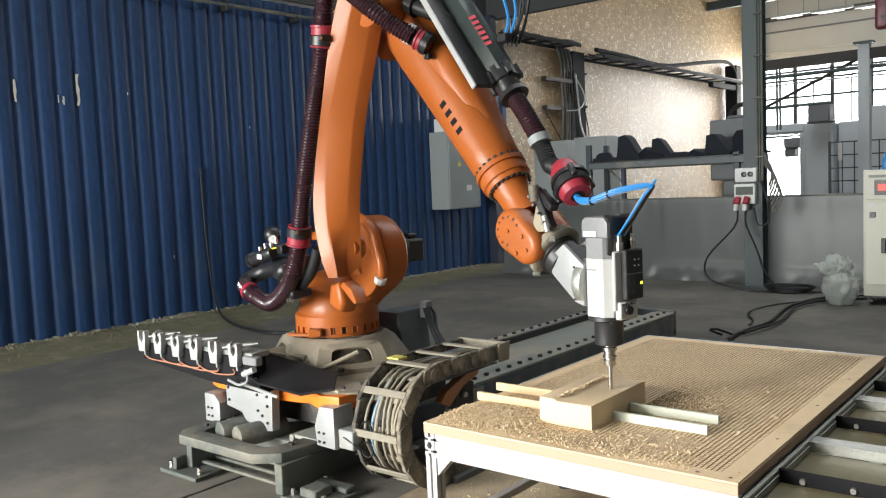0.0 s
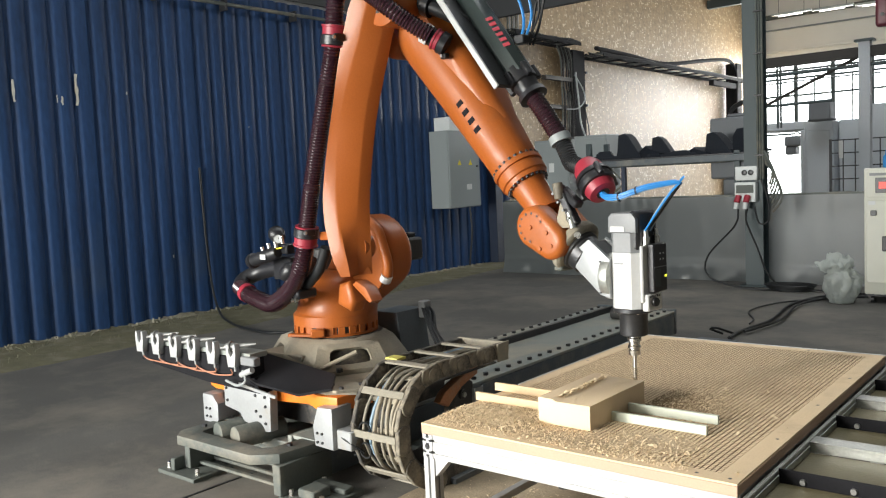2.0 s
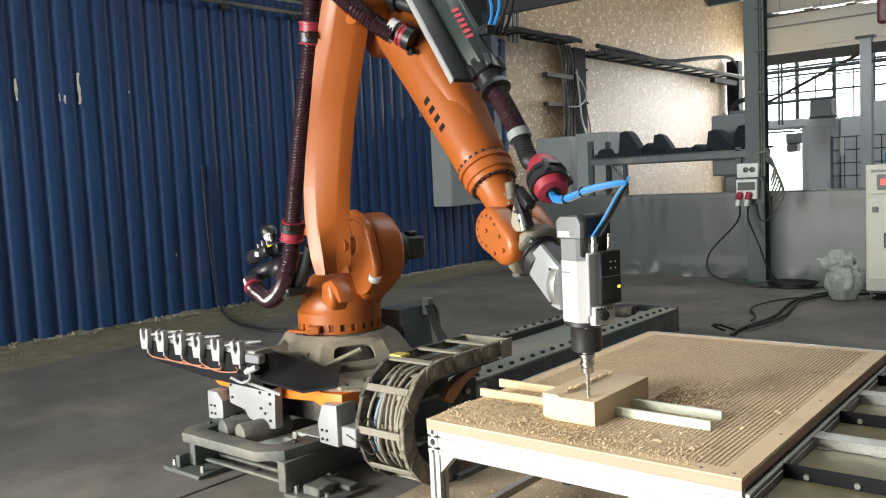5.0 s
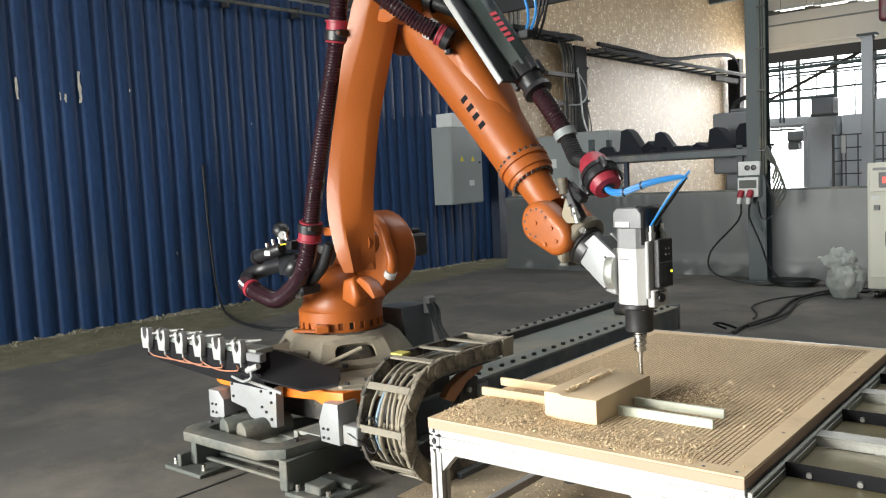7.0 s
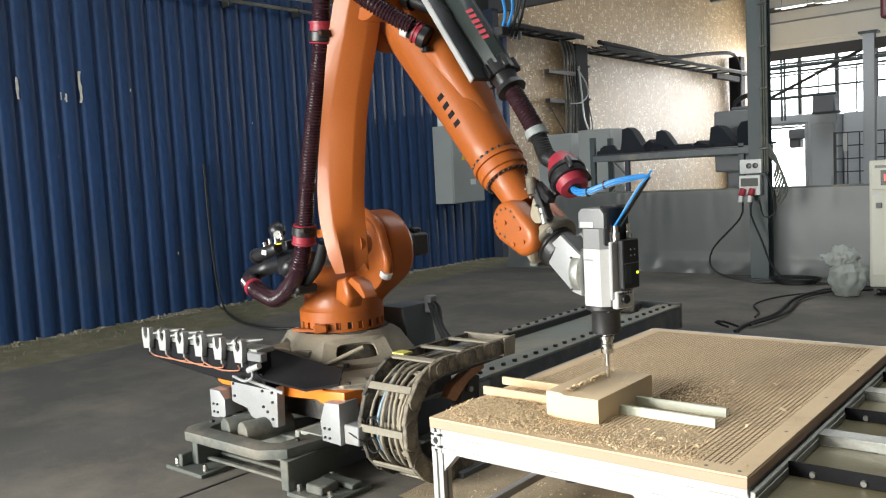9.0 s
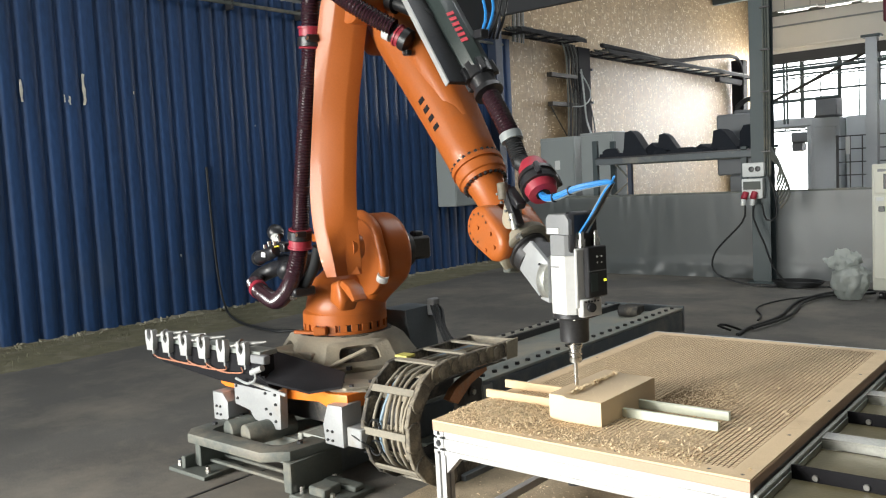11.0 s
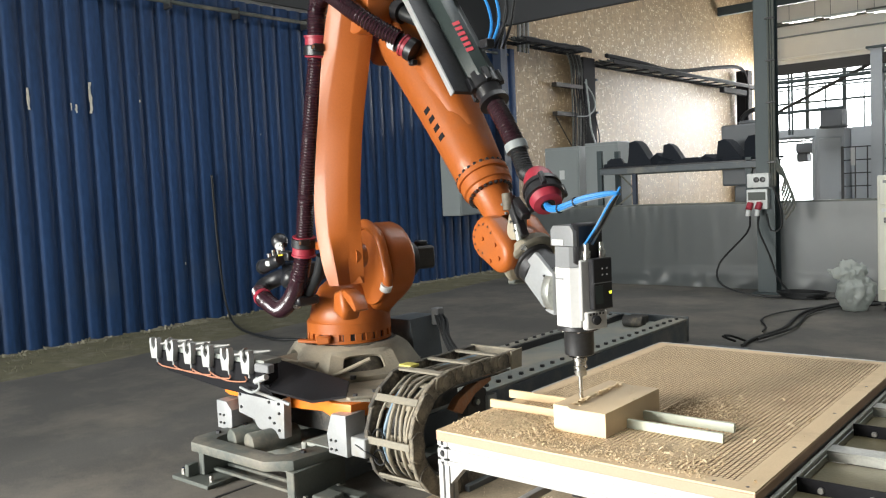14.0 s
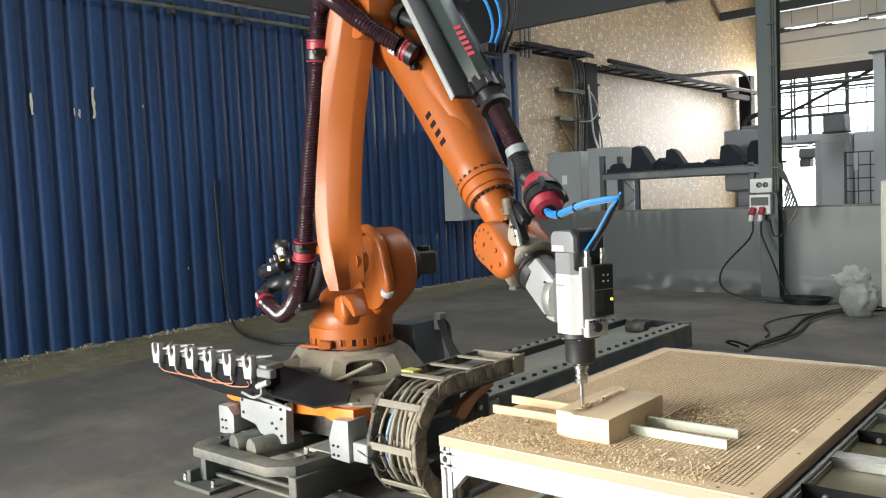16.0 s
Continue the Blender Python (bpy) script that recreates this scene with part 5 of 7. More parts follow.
def workpiece():
    z0, z1 = TZ, 0.5955
    b = bmesh.new()
    # cross-section with the milled step, extruded along y
    sec = [(-1.493, z0), (-1.299, z0), (-1.299, z1 - 0.0075), (-1.428, z1 - 0.0075), (-1.436, z1 - 0.001), (-1.493, z1)]
    plate(sec, 2.3, 2.69, "xz", 0.0012, bm=b)
    w = tagged(link("workpiece_block", b, BLOCKM), "pale tooling board block, half milled, clamped on the table", "workpiece")
    for n, (x0, x1, y, m, lab) in enumerate(((-1.85, -1.4935, 2.425, STICK, "raw wood batten wedged against the block"), (-1.87, -1.4935, 2.575, STICK, "raw wood batten wedged against the block"),
                                           (-1.2985, -0.975, 2.44, PALEBAR, "pale green batten wedged against the block"), (-1.2985, -0.985, 2.56, PALEBAR, "pale green batten wedged against the block"))):
        o = link("batten", box(x0, x1, y, y + 0.013, TZ, TZ + 0.03, 0.0012), m)
        tagged(o, lab, "batten", "battens round the block")


workpiece()


def chips():
    r = random.Random(3)
    d = bmesh.new()
    # low drifts of dust
    n = 46
    for cx, cy, sx, sy, h in ((-1.66, 2.27, 0.22, 0.14, 0.010), (-1.33, 2.2, 0.24, 0.1, 0.0035), (-1.1, 2.3, 0.16, 0.14, 0.003), (-1.65, 2.75, 0.16, 0.2, 0.0022)):
        g = []
        for i in range(n + 1):
            row = []
            for j in range(n + 1):
                u, v = 2 * i / n - 1, 2 * j / n - 1
                x, y = cx + u * sx, cy + v * sy
                f = max(0, 1 - u * u - v * v + 0.45 * noise.noise((x * 18, y * 18, 1)))
                z = h * f ** 0.6 * (1 + 0.45 * noise.noise((x * 45, y * 45, 5)) + 0.3 * noise.noise((x * 150, y * 150, 8))) - 0.003
                inside = TX0 + 0.003 < x < TX1 - 0.003 and TY0 + 0.003 < y
                row.append(d.verts.new((min(max(x, TX0 + 0.003), TX1 - 0.003), max(y, TY0 + 0.003), TZ + (z if inside else -0.003))))
            g.append(row)
        for a, c in zip(g, g[1:]):
            for j in range(n):
                if any(q.co.z > TZ - 0.0015 for q in (a[j], c[j], c[j + 1], a[j + 1])):
                    d.faces.new((a[j], c[j], c[j + 1], a[j + 1]))
    for v in [v for v in d.verts if not v.link_faces]:
        d.verts.remove(v)
    # dust crumbs; the block's soft shadow is put into their dark brown
    dk = bmesh.new()
    for k in range(5200):
        x, y = -1.29 + abs(r.gauss(0, 0.13)), r.gauss(2.67, 0.13)
        if y < 2.46 or 2.552 < y < 2.576 or x > -0.9:
            continue
        q = r.uniform(0.0012, 0.0034)
        h = r.uniform(0.3, 1.0) * q
        o = r.uniform(0, 6.28)
        e = [dk.verts.new((x + q * math.cos(o + i * 1.571), y + q * math.sin(o + i * 1.571), TZ - 0.0002)) for i in range(4)]
        tp = dk.verts.new((x, y, TZ + h))
        for i in range(4):
            dk.faces.new((e[i], e[(i + 1) % 4], tp))
    tagged(link("brown_dust", dk, DUSTSHADE, smooth=0), "brown dust crumbs beside the milled block, darkened as its shadow", "dust", kind="stuff")
    tagged(link("milling_dust", d, DUST), "fine brown milling dust drifted on the table top", "dust", kind="stuff")
    c = bmesh.new()

    def flake(x, y, z, s):
        a = Matrix.Translation((x, y, z)) @ Euler((r.uniform(-0.9, 0.9), r.uniform(-0.9, 0.9), r.uniform(0, 6.28))).to_matrix().to_4x4()
        l, w, k = s * r.uniform(0.8, 1.7), s * r.uniform(0.35, 0.7), s * r.uniform(0.1, 0.5)
        p = [c.verts.new(a @ Vector(q)) for q in ((-l, -w, 0), (0, -w, k), (l, -w * 0.6, 0), (l, w * 0.7, 0.1 * k), (0, w, k * 1.2), (-l, w, 0))]
        c.faces.new((p[0], p[1], p[4], p[5]))
        c.faces.new((p[1], p[2], p[3], p[4]))
    def heap(x, y):
        u, v = (x + 1.66) / 0.22, (y - 2.27) / 0.14
        return 0.009 * max(0, 1 - u * u - v * v) ** 0.6
    for k in range(9000):
        x, y = r.gauss(-1.66, 0.1), r.gauss(2.27, 0.075)
        if TX0 + 0.005 < x < -1.497 + 0.1 and TY0 + 0.008 < y < 2.42:
            if x > -1.497 and y > 2.295:
                continue
            flake(x, y, TZ + heap(x, y) + r.uniform(0.0, 0.004), r.uniform(0.0012, 0.0036))
    for k in range(2900):
        x, y = r.uniform(-1.5, -0.9), TY0 + 0.02 + abs(r.gauss(0, 0.12))
        if -1.5 < x < -1.297 and y > 2.297:
            continue
        if y < 2.435:
            flake(x, y, TZ + r.uniform(0.0005, 0.003), r.uniform(0.001, 0.0036))
    for k in range(26):
        flake(r.uniform(-1.3, -0.95), r.uniform(2.15, 2.4), TZ + 0.006, r.uniform(0.004, 0.009))
    for k in range(1000):
        x, y = r.gauss(-1.15, 0.14), r.gauss(2.72, 0.14)
        if -1.297 < x < TX1 - 0.02 and 2.46 < y < 3.3 and not 2.435 < y < 2.46 and not 2.555 < y < 2.58:
            flake(x, y, TZ + 0.002, r.uniform(0.0015, 0.004))
    for k in range(700):
        x, y = r.uniform(TX0 + 0.02, -1.5), r.uniform(2.45, 3.3)
        if not 2.57 < y < 2.595:
            flake(x, y, TZ + 0.002, r.uniform(0.0015, 0.0035))
    for x, y in ((-1.16, 2.98), (-1.12, 2.99), (-0.98, 3.02), (-0.82, 2.8), (-0.78, 2.16), (-0.9, 2.5), (-0.86, 2.72)):
        flake(x, y, TZ + 0.005, 0.008)
    for k in range(330):
        t = r.random()
        flake(-1.432 + r.gauss(0, 0.005), 2.33 + t * 0.33, 0.593 + r.uniform(0.0, 0.008), r.uniform(0.002, 0.0055))
    for k in range(120):
        flake(r.uniform(-1.425, -1.302), r.uniform(2.31, 2.68), 0.5895, r.uniform(0.001, 0.0022))
    for k in range(420):
        flake(r.gauss(-1.55, 0.25), r.gauss(2.75, 0.3), 0.004, r.uniform(0.003, 0.007))
    for k in range(900):
        flake(r.gauss(-1.6, 0.3), r.gauss(2.5, 0.35), 0.006, r.uniform(0.002, 0.005))
    sd = bmesh.new()
    n, g = 50, []
    for i in range(n + 1):
        row = []
        for j in range(n + 1):
            u, v = 2 * i / n - 1, 2 * j / n - 1
            f = 1 - u * u - v * v + 0.7 * noise.noise((u * 3, v * 3, 4)) + 0.3 * noise.noise((u * 11, v * 11, 6))
            row.append(sd.verts.new((-1.6 + 0.75 * u, 2.75 + 1.1 * v, min(0.008, 0.008 * f) - 0.001)))
        g.append(row)
    for a, q in zip(g, g[1:]):
        for j in range(n):
            if any(w.co.z > 0.0 for w in (a[j], q[j], q[j + 1], a[j + 1])):
                sd.faces.new((a[j], q[j], q[j + 1], a[j + 1]))
    for v in [v for v in sd.verts if not v.link_faces]:
        sd.verts.remove(v)
    tagged(link("floor_sawdust", sd, SAWDUST), "tan sawdust spread on the floor below the table", "sawdust", kind="stuff")
    tagged(link("milling_chips", c, CHIP, smooth=0), "pale curled milling chips strewn over the table", "chips", kind="stuff")


chips()

# ---------------------------------------------------------------- six-axis robot with milling spindle
BASE = Vector((AX.x, AX.y, 0.432))
A2 = Vector((0.581, 0, 1.032))      # shoulder, elbow and wrist axes in the arm's own plane at rest
A3 = Vector((0.813, 0, 2.073))
A5 = Vector((1.45, 0, 1.13))
TIP = Vector((1.793, 0, 0.585))


def moved(bm, pivot):
    bmesh.ops.translate(bm, verts=bm.verts, vec=-pivot)
    return bm


def outset(bm, k):
    """Scale a piece by k towards the open side of the arm, where link arm and hoses run clear of the column."""
    q = Vector((3.648, -2.186, 1.32))
    for v in bm.verts:
        v.co = q + (v.co - q) * k
    return bm


robot = thing("industrial_robot", Matrix.Translation(BASE), "orange six-axis industrial robot arm milling a block", "robot arm")


def robot_base():
    O = Vector((0, 0, 0.432))
    b = bmesh.new()
    n, rings = 8, []
    turn0 = radians(-32)                       # middle of one wide side
    corners = [turn0 + k * math.pi / 2 + d for k in range(4) for d in (-radians(29), radians(29))]
    for z, r in ((0.432, 0.385), (0.455, 0.385), (0.572, 0.3), (0.59, 0.24)):
        rings.append([Vector((r * math.cos(a), r * math.sin(a), z)) for a in corners])

    def quad(bb, p):
        bb.faces.new([bb.verts.new(q) for q in p])
    dark = bmesh.new()
    for k in (0, 2):
        for i in range(n):
            quad(b, (rings[k][i], rings[k][(i + 1) % n], rings[k + 1][(i + 1) % n], rings[k + 1][i]))
    for i in range(n):      # sloping sides with rounded openings
        a, c, d, e = rings[1][i], rings[1][(i + 1) % n], rings[2][(i + 1) % n], rings[2][i]

        def uv(u, v):
            return (a.lerp(c, u)).lerp(e.lerp(d, u), v)
        if i % 2:
            quad(b, (a, c, d, e))
            continue
        hole = [(0.5 + 0.3 * s * (abs(math.cos(t)) ** 0.45), 0.5 + 0.3 * q * (abs(math.sin(t)) ** 0.45)) for t, s, q in
                [(k * math.pi / 8, 1 if math.cos(k * math.pi / 8) >= 0 else -1, 1 if math.sin(k * math.pi / 8) >= 0 else -1) for k in range(16)]]
        rim = []
        for u, v in hole:
            du, dv = u - 0.5, v - 0.5
            s = 0.5 / max(abs(du), abs(dv))
            rim.append((0.5 + du * s, 0.5 + dv * s))
        nrm = (c - a).cross(e - a).normalized()
        for k in range(16):
            j = (k + 1) % 16
            quad(b, (uv(*rim[k]), uv(*rim[j]), uv(*hole[j]), uv(*hole[k])))
            quad(b, (uv(*hole[k]), uv(*hole[j]), uv(*hole[j]) - nrm * 0.025, uv(*hole[k]) - nrm * 0.025))
    bmesh.ops.remove_doubles(b, verts=b.verts, dist=0.0008)
    bmesh.ops.recalc_face_normals(b, faces=b.faces)
    base = part("base_casting", moved(b, O), CAST, robot, "dust-covered grey cast base")
    # black core added inside so that the openings look shaded
    part("core", moved(lathe([(0.433, 0.32), (0.455, 0.31), (0.55, 0.24), (0.589, 0.235)], (0, 0, 0), (0, 0, 1), 16), O), BLACK_DUSTY, base)
    for i in range(8):
        x, y = 0.365 * math.cos(i * math.pi / 4), 0.335 * math.sin(i * math.pi / 4)
        part("anchor_bolt", moved(cyl((x, y, 0.45), (x, y, 0.468), 0.016, seg=6), O), DARKSTEEL, base)
    part("strut", moved(cyl((0.16, -0.34, 0.45), (0.31, -0.17, 0.54), 0.01, seg=8), O), CAST, base)


robot_base()


def rotating_column():
    ring = lathe([(0.592, 0.205), (0.592, 0.213), (0.606, 0.213), (0.606, 0.203), (0.64, 0.203), (0.64, 0.213), (0.69, 0.213), (0.705, 0.2), (0.715, 0.19), (0.76, 0.185)], (0, 0, 0), (0, 0, 1), 48)
    col = part("rotating_column", ring, ORANGE, robot)
    tooth = part("ring_tooth", box(0.2, 0.2128, -0.0165, 0.0165, 0.6062, 0.6398, 0.001), ORANGE, col)
    for i in range(1, 24):
        again(tooth, pose(0, 0, 0, 0, 0, i * 15))
    # dark band put in as the shade between the teeth
    part("ring_shadow_gap", lathe([(0.606, 0.2035), (0.64, 0.2035)], (0, 0, 0), (0, 0, 1), 32), DARKSTEEL, col)
    part("index_stop", box(0.2, 0.24, -0.12, -0.05, 0.598, 0.64, 0.008, m=pose(0, 0, 0, 0, 0, -38)), ORANGE, col)
    part("index_stop", box(0.2, 0.225, -0.16, -0.02, 0.596, 0.612, 0.003, m=pose(0, 0, 0, 0, 0, -62)), ORANGE, col)
    body = [(-0.2, 0.7), (0.2, 0.7), (0.36, 0.78), (0.52, 0.88), (0.565, 0.97), (0.55, 1.07), (0.48, 1.15), (0.38, 1.185), (0.25, 1.16), (0.15, 1.09), (0.1, 0.98), (0.02, 0.9), (-0.14, 0.86), (-0.21, 0.78)]
    body = plate([(p.x, p.z) for p in spline([(x, 0, z) for x, z in body], 0.03)], -0.07, 0.07, "xz", 0.04, seg=4)
    part("shoulder_body", outset(body, 1.04), ORANGE, col)
    part("shoulder_disc", outset(cyl((0.36, -0.085, 0.98), (0.36, -0.06, 0.98), 0.18, seg=40, bev=0.008), 1.04), ORANGE, col)
    part("shoulder_rib", outset(tube([(0.28, -0.082, 1.165), (0.38, -0.09, 1.18), (0.49, -0.09, 1.13), (0.535, -0.09, 1.04), (0.56, -0.09, 0.96), (0.545, -0.085, 0.895)], 0.024, 10, 0.02), 1.04), ORANGE, col)
    part("rib_end", outset(cyl((0.557, -0.095, 0.91), (0.542, -0.095, 0.885), 0.027, seg=14), 1.04), LABELW, col, "pale end of the rib")
    part("waist", lathe([(0.69, 0.2), (0.72, 0.205), (0.78, 0.19), (0.86, 0.15), (0.9, 0.1)], (0.02, 0, 0), (0, 0, 1), 36), ORANGE, col)
    part("gusset", outset(plate([(0.22, 0.86), (0.3, 0.88), (0.33, 0.78), (0.3, 0.73), (0.2, 0.76)], -0.17, -0.07, "xz", 0.03, seg=3), 0.95), ORANGE, col)
    part("shoulder_motor", outset(box(0.34, 0.44, 0.13, 0.25, 0.95, 1.06, 0.012), 1.04), BLACK_DUSTY, col, "black servo motor")
    part("motor_flange", outset(cyl((0.4, 0.085, 1.0), (0.4, 0.135, 1.0), 0.085, seg=24, bev=0.006), 1.04), BLACK_DUSTY, col)
    part("motor_plug", outset(box(0.37, 0.42, 0.17, 0.22, 1.06, 1.085, 0.006), 1.04), BLACK, col)
    part("waist_motor", cyl((-0.17, 0.08, 0.72), (-0.17, 0.08, 1.0), 0.07, seg=18, bev=0.006), BLACK_DUSTY, col)
    # air regulator and valves on the back of the column
    part("valve_plate", outset(box(-0.3, -0.14, -0.2, -0.05, 0.86, 0.98, 0.006), 0.93), BLACK, col)
    face = Vector((0.857, -0.514, 0.06))
    part("air_filter", outset(lathe([(0, 0.036), (0.012, 0.04), (0.03, 0.04), (0.034, 0.033), (0.25, 0.033), (0.262, 0.024)], (-0.395, -0.27, 0.956), (0.254, 0.0, 0.055), 18), 0.93), BLACK, col)
    part("filter_knob", outset(cyl((-0.395, -0.27, 0.956), (-0.41, -0.272, 0.953), 0.02, seg=12, bev=0.003), 0.93), TOOLST, col)
    part("filter_label", outset(box(-0.25, -0.2, -0.307, -0.303, 0.975, 1.0, 0.001), 0.93), LABELW, col)
    part("accumulator", outset(lathe([(-0.04, 0.012), (-0.034, 0.026), (-0.02, 0.037), (0.0, 0.042), (0.015, 0.04), (0.03, 0.03), (0.05, 0.016)], (-0.153, -0.262, 1.101), (0.7, 0.1, -0.3), 20), 0.93), BLACK, col)
    g0 = Vector((-0.105, -0.285, 1.079))
    part("pressure_gauge", outset(cyl(g0 - face * 0.02, g0, 0.023, seg=20, bev=0.002), 0.93), TOOLST, col)
    part("gauge_face", outset(cyl(g0, g0 + face * 0.0015, 0.019, seg=20), 0.93), LABELW, col)
    part("gauge_needle", outset(cyl(g0 + face * 0.002, g0 + face * 0.002 + Vector((0.004, 0.006, 0.012)), 0.0014, seg=6), 0.93), BLACK, col)
    part("accumulator", outset(lathe([(-0.05, 0.018), (-0.044, 0.034), (-0.02, 0.042), (0.02, 0.042), (0.04, 0.03), (0.05, 0.016)], (-0.093, -0.24, 0.913), (0.6, 0.1, 0.45), 20), 0.93), BLACK, col)
    part("valve", outset(box(-0.2, -0.09, -0.25, -0.2, 1.0, 1.05, 0.006), 0.93), BLACK, col)
    part("yellow_line", outset(tube([(-0.26, -0.275, 1.0), (-0.2, -0.28, 1.02), (-0.1, -0.27, 1.035)], 0.004, 6, 0.02), 0.93), YELLOW, col)
    for k in range(4):
        part("fitting", outset(cyl((-0.27 + 0.06 * k, -0.27, 0.995 + 0.02 * k), (-0.275 + 0.06 * k, -0.275, 1.035 + 0.02 * k), 0.009, seg=8), 0.93), CHROME, col)
    for k in range(3):
        part("bracket_screw", outset(cyl((-0.09 - 0.03 * k, -0.2, 0.77), (-0.09 - 0.03 * k, -0.22, 0.765), 0.011, seg=8), 0.93), CHROME, col)
    part("hose_saddle", outset(box(-0.26, -0.06, -0.22, -0.1, 0.77, 0.82, 0.01), 0.93), BLACK, col)
    # suction hose loop
    loop = [(0.03, -0.205, 1.12), (0.0, -0.21, 1.0), (-0.034, -0.22, 0.916), (-0.139, -0.22, 0.808), (-0.293, -0.22, 0.735), (-0.443, -0.22, 0.75), (-0.536, -0.22, 0.774), (-0.64, -0.2, 0.8)]
    part("suction_hose", outset(tube(loop, 0.046, 18, 0.0068, 0.0062), 0.93), HOSE, col, "burgundy corrugated suction hose in a loop")
    part("hose_collar", outset(tube([(-0.525, -0.22, 0.771), (-0.555, -0.218, 0.779)], 0.051, 18, 0.02, smooth_curve=False), 0.93), RED, col)
    part("hose_sleeve", outset(tube([(-0.63, -0.205, 0.797), (-0.68, -0.15, 0.83), (-0.62, -0.08, 0.87), (-0.45, -0.05, 0.9), (-0.2, -0.02, 0.92)], 0.044, 16, 0.02), 0.93), BLACK, col)
    part("cable_sleeve", outset(tube([(0.1, -0.15, 1.03), (0.075, -0.15, 0.98), (0.019, -0.15, 0.905), (-0.122, -0.15, 0.81), (-0.26, -0.14, 0.765)], 0.027, 12, 0.02), 0.93), RUBBER, col)
    return col


column = rotating_column()


def link_arm():
    # height, then outer rim, first ridge, second ridge and inner rim
    stations = ((0.9, 0.27, 0.3, 0.284, 0.298), (0.97, 0.222, 0.285, 0.277, 0.3), (1.03, 0.2, 0.269, 0.278, 0.302), (1.14, 0.171, 0.246, 0.285, 0.304), (1.22, 0.166, 0.239, 0.295, 0.309), (1.3, 0.172, 0.239, 0.309, 0.32),
                (1.45, 0.21, 0.256, 0.341, 0.352), (1.6, 0.26, 0.297, 0.378, 0.39), (1.72, 0.302, 0.347, 0.421, 0.433), (1.85, 0.343, 0.414, 0.478, 0.489), (1.97, 0.388, 0.485, 0.535, 0.542), (2.1, 0.45, 0.55, 0.59, 0.6), (2.2, 0.52, 0.58, 0.61, 0.62))
    b = bmesh.new()
    rows = []
    for z, xl, fl, fr, xr in stations:
        rows.append([b.verts.new(p) for p in ((xl + 0.05, -0.05, z), (xl + 0.004, -0.1, z), (xl, -0.198, z), (xl + 0.008, -0.205, z), (fl - 0.006, -0.179, z), (fl + 0.005, -0.17, z), (fr - 0.004, -0.096, z), (fr + 0.002, -0.085, z), (xr, -0.03, z), (xr - 0.06, -0.01, z))])
    for p, q in zip(rows, rows[1:]):
        for i in range(10):
            b.faces.new((p[i], p[(i + 1) % 10], q[(i + 1) % 10], q[i]))
    b.faces.new(rows[0][::-1])
    b.faces.new(rows[-1])
    bmesh.ops.recalc_face_normals(b, faces=b.faces)
    arm = link("link_arm", moved(outset(b, 0.93), A2), ORANGE, robot, smooth=24)
    part("arm_hub", moved(outset(cyl((0.24, -0.06, 1.03), (0.24, 0.0, 1.03), 0.06, seg=30), 0.93), A2), ORANGE, arm)
    part("elbow_hub", moved(outset(cyl((0.6, -0.13, 2.13), (0.6, 0.0, 2.13), 0.12, seg=30, bev=0.006), 0.93), A2), ORANGE, arm)
    # flat black disc stands for the shaded opening in the hub
    part("elbow_recess_shade", moved(outset(cyl((0.575, -0.125, 2.12), (0.575, -0.1315, 2.12), 0.05, seg=24), 0.93), A2), BLACK, arm)
    part("lug", moved(outset(plate([(0.33, 0.88), (0.4, 0.85), (0.44, 0.79), (0.42, 0.78), (0.36, 0.82), (0.3, 0.86)], -0.16, -0.09, "xz", 0.008), 0.93), A2), ORANGE, arm)
    hose = [(0.022, -0.205, 1.1), (0.066, -0.205, 1.24), (0.103, -0.205, 1.353), (0.2, -0.205, 1.613), (0.273, -0.205, 1.796), (0.322, -0.205, 1.92), (0.348, -0.205, 2.0), (0.36, -0.205, 2.1), (0.385, -0.2, 2.19), (0.45, -0.19, 2.225), (0.56, -0.19, 2.165), (0.72, -0.19, 2.06), (0.87, -0.19, 1.97), (1.0, -0.19, 1.9)]
    q = Vector((3.648, -2.186, 1.32))
    over = [q + (Vector(p) - q) * k for p, k in zip(hose[8:], (0.93, 0.925, 0.922, 0.94, 0.97, 0.997))]
    part("elbow_hose", moved(tube(over, 0.037, 18, 0.0068, 0.0062), A2), HOSE, arm, "burgundy corrugated hose over the elbow")
    part("suction_hose", moved(outset(tube(hose[:10], 0.044, 18, 0.0068, 0.0062), 0.93), A2), HOSE, arm, "burgundy corrugated suction hose along the arm")

    def clamp(p, d, long):
        p, d = Vector(p), Vector(d).normalized()
        ring = part("hose_clamp", moved(outset(lathe([(-0.022, 0.052), (-0.02, 0.062), (0.02, 0.062), (0.022, 0.052)], p, d, 20), 0.93), A2), BLACK, arm, "black hose clamp")
        for s in (-1, 1):
            part("collar", moved(outset(lathe([(0.0, 0.046), (0.002, 0.056), (0.034, 0.056), (0.036, 0.061), (0.044, 0.061), (0.046, 0.046)] if s == long else [(0.0, 0.046), (0.001, 0.056), (0.008, 0.058), (0.01, 0.046)], p + d * s * 0.0225, d * s, 20), 0.93), A2), RED, ring, "red plastic collar")
        e = (Vector((0, 1, 0)).cross(d)).normalized()
        part("clamp_lug", moved(outset(box(-0.012, 0.012, -0.03, 0.02, -0.016, 0.016, 0.003, m=Matrix.Translation(p + Vector((0.066, -0.02, 0)))), 0.93), A2), BLACK, ring)
        part("clamp_screw", moved(outset(cyl(p + Vector((0.068, -0.048, 0)), p + Vector((0.068, -0.058, 0)), 0.009, seg=8), 0.93), A2), CHROME, ring)
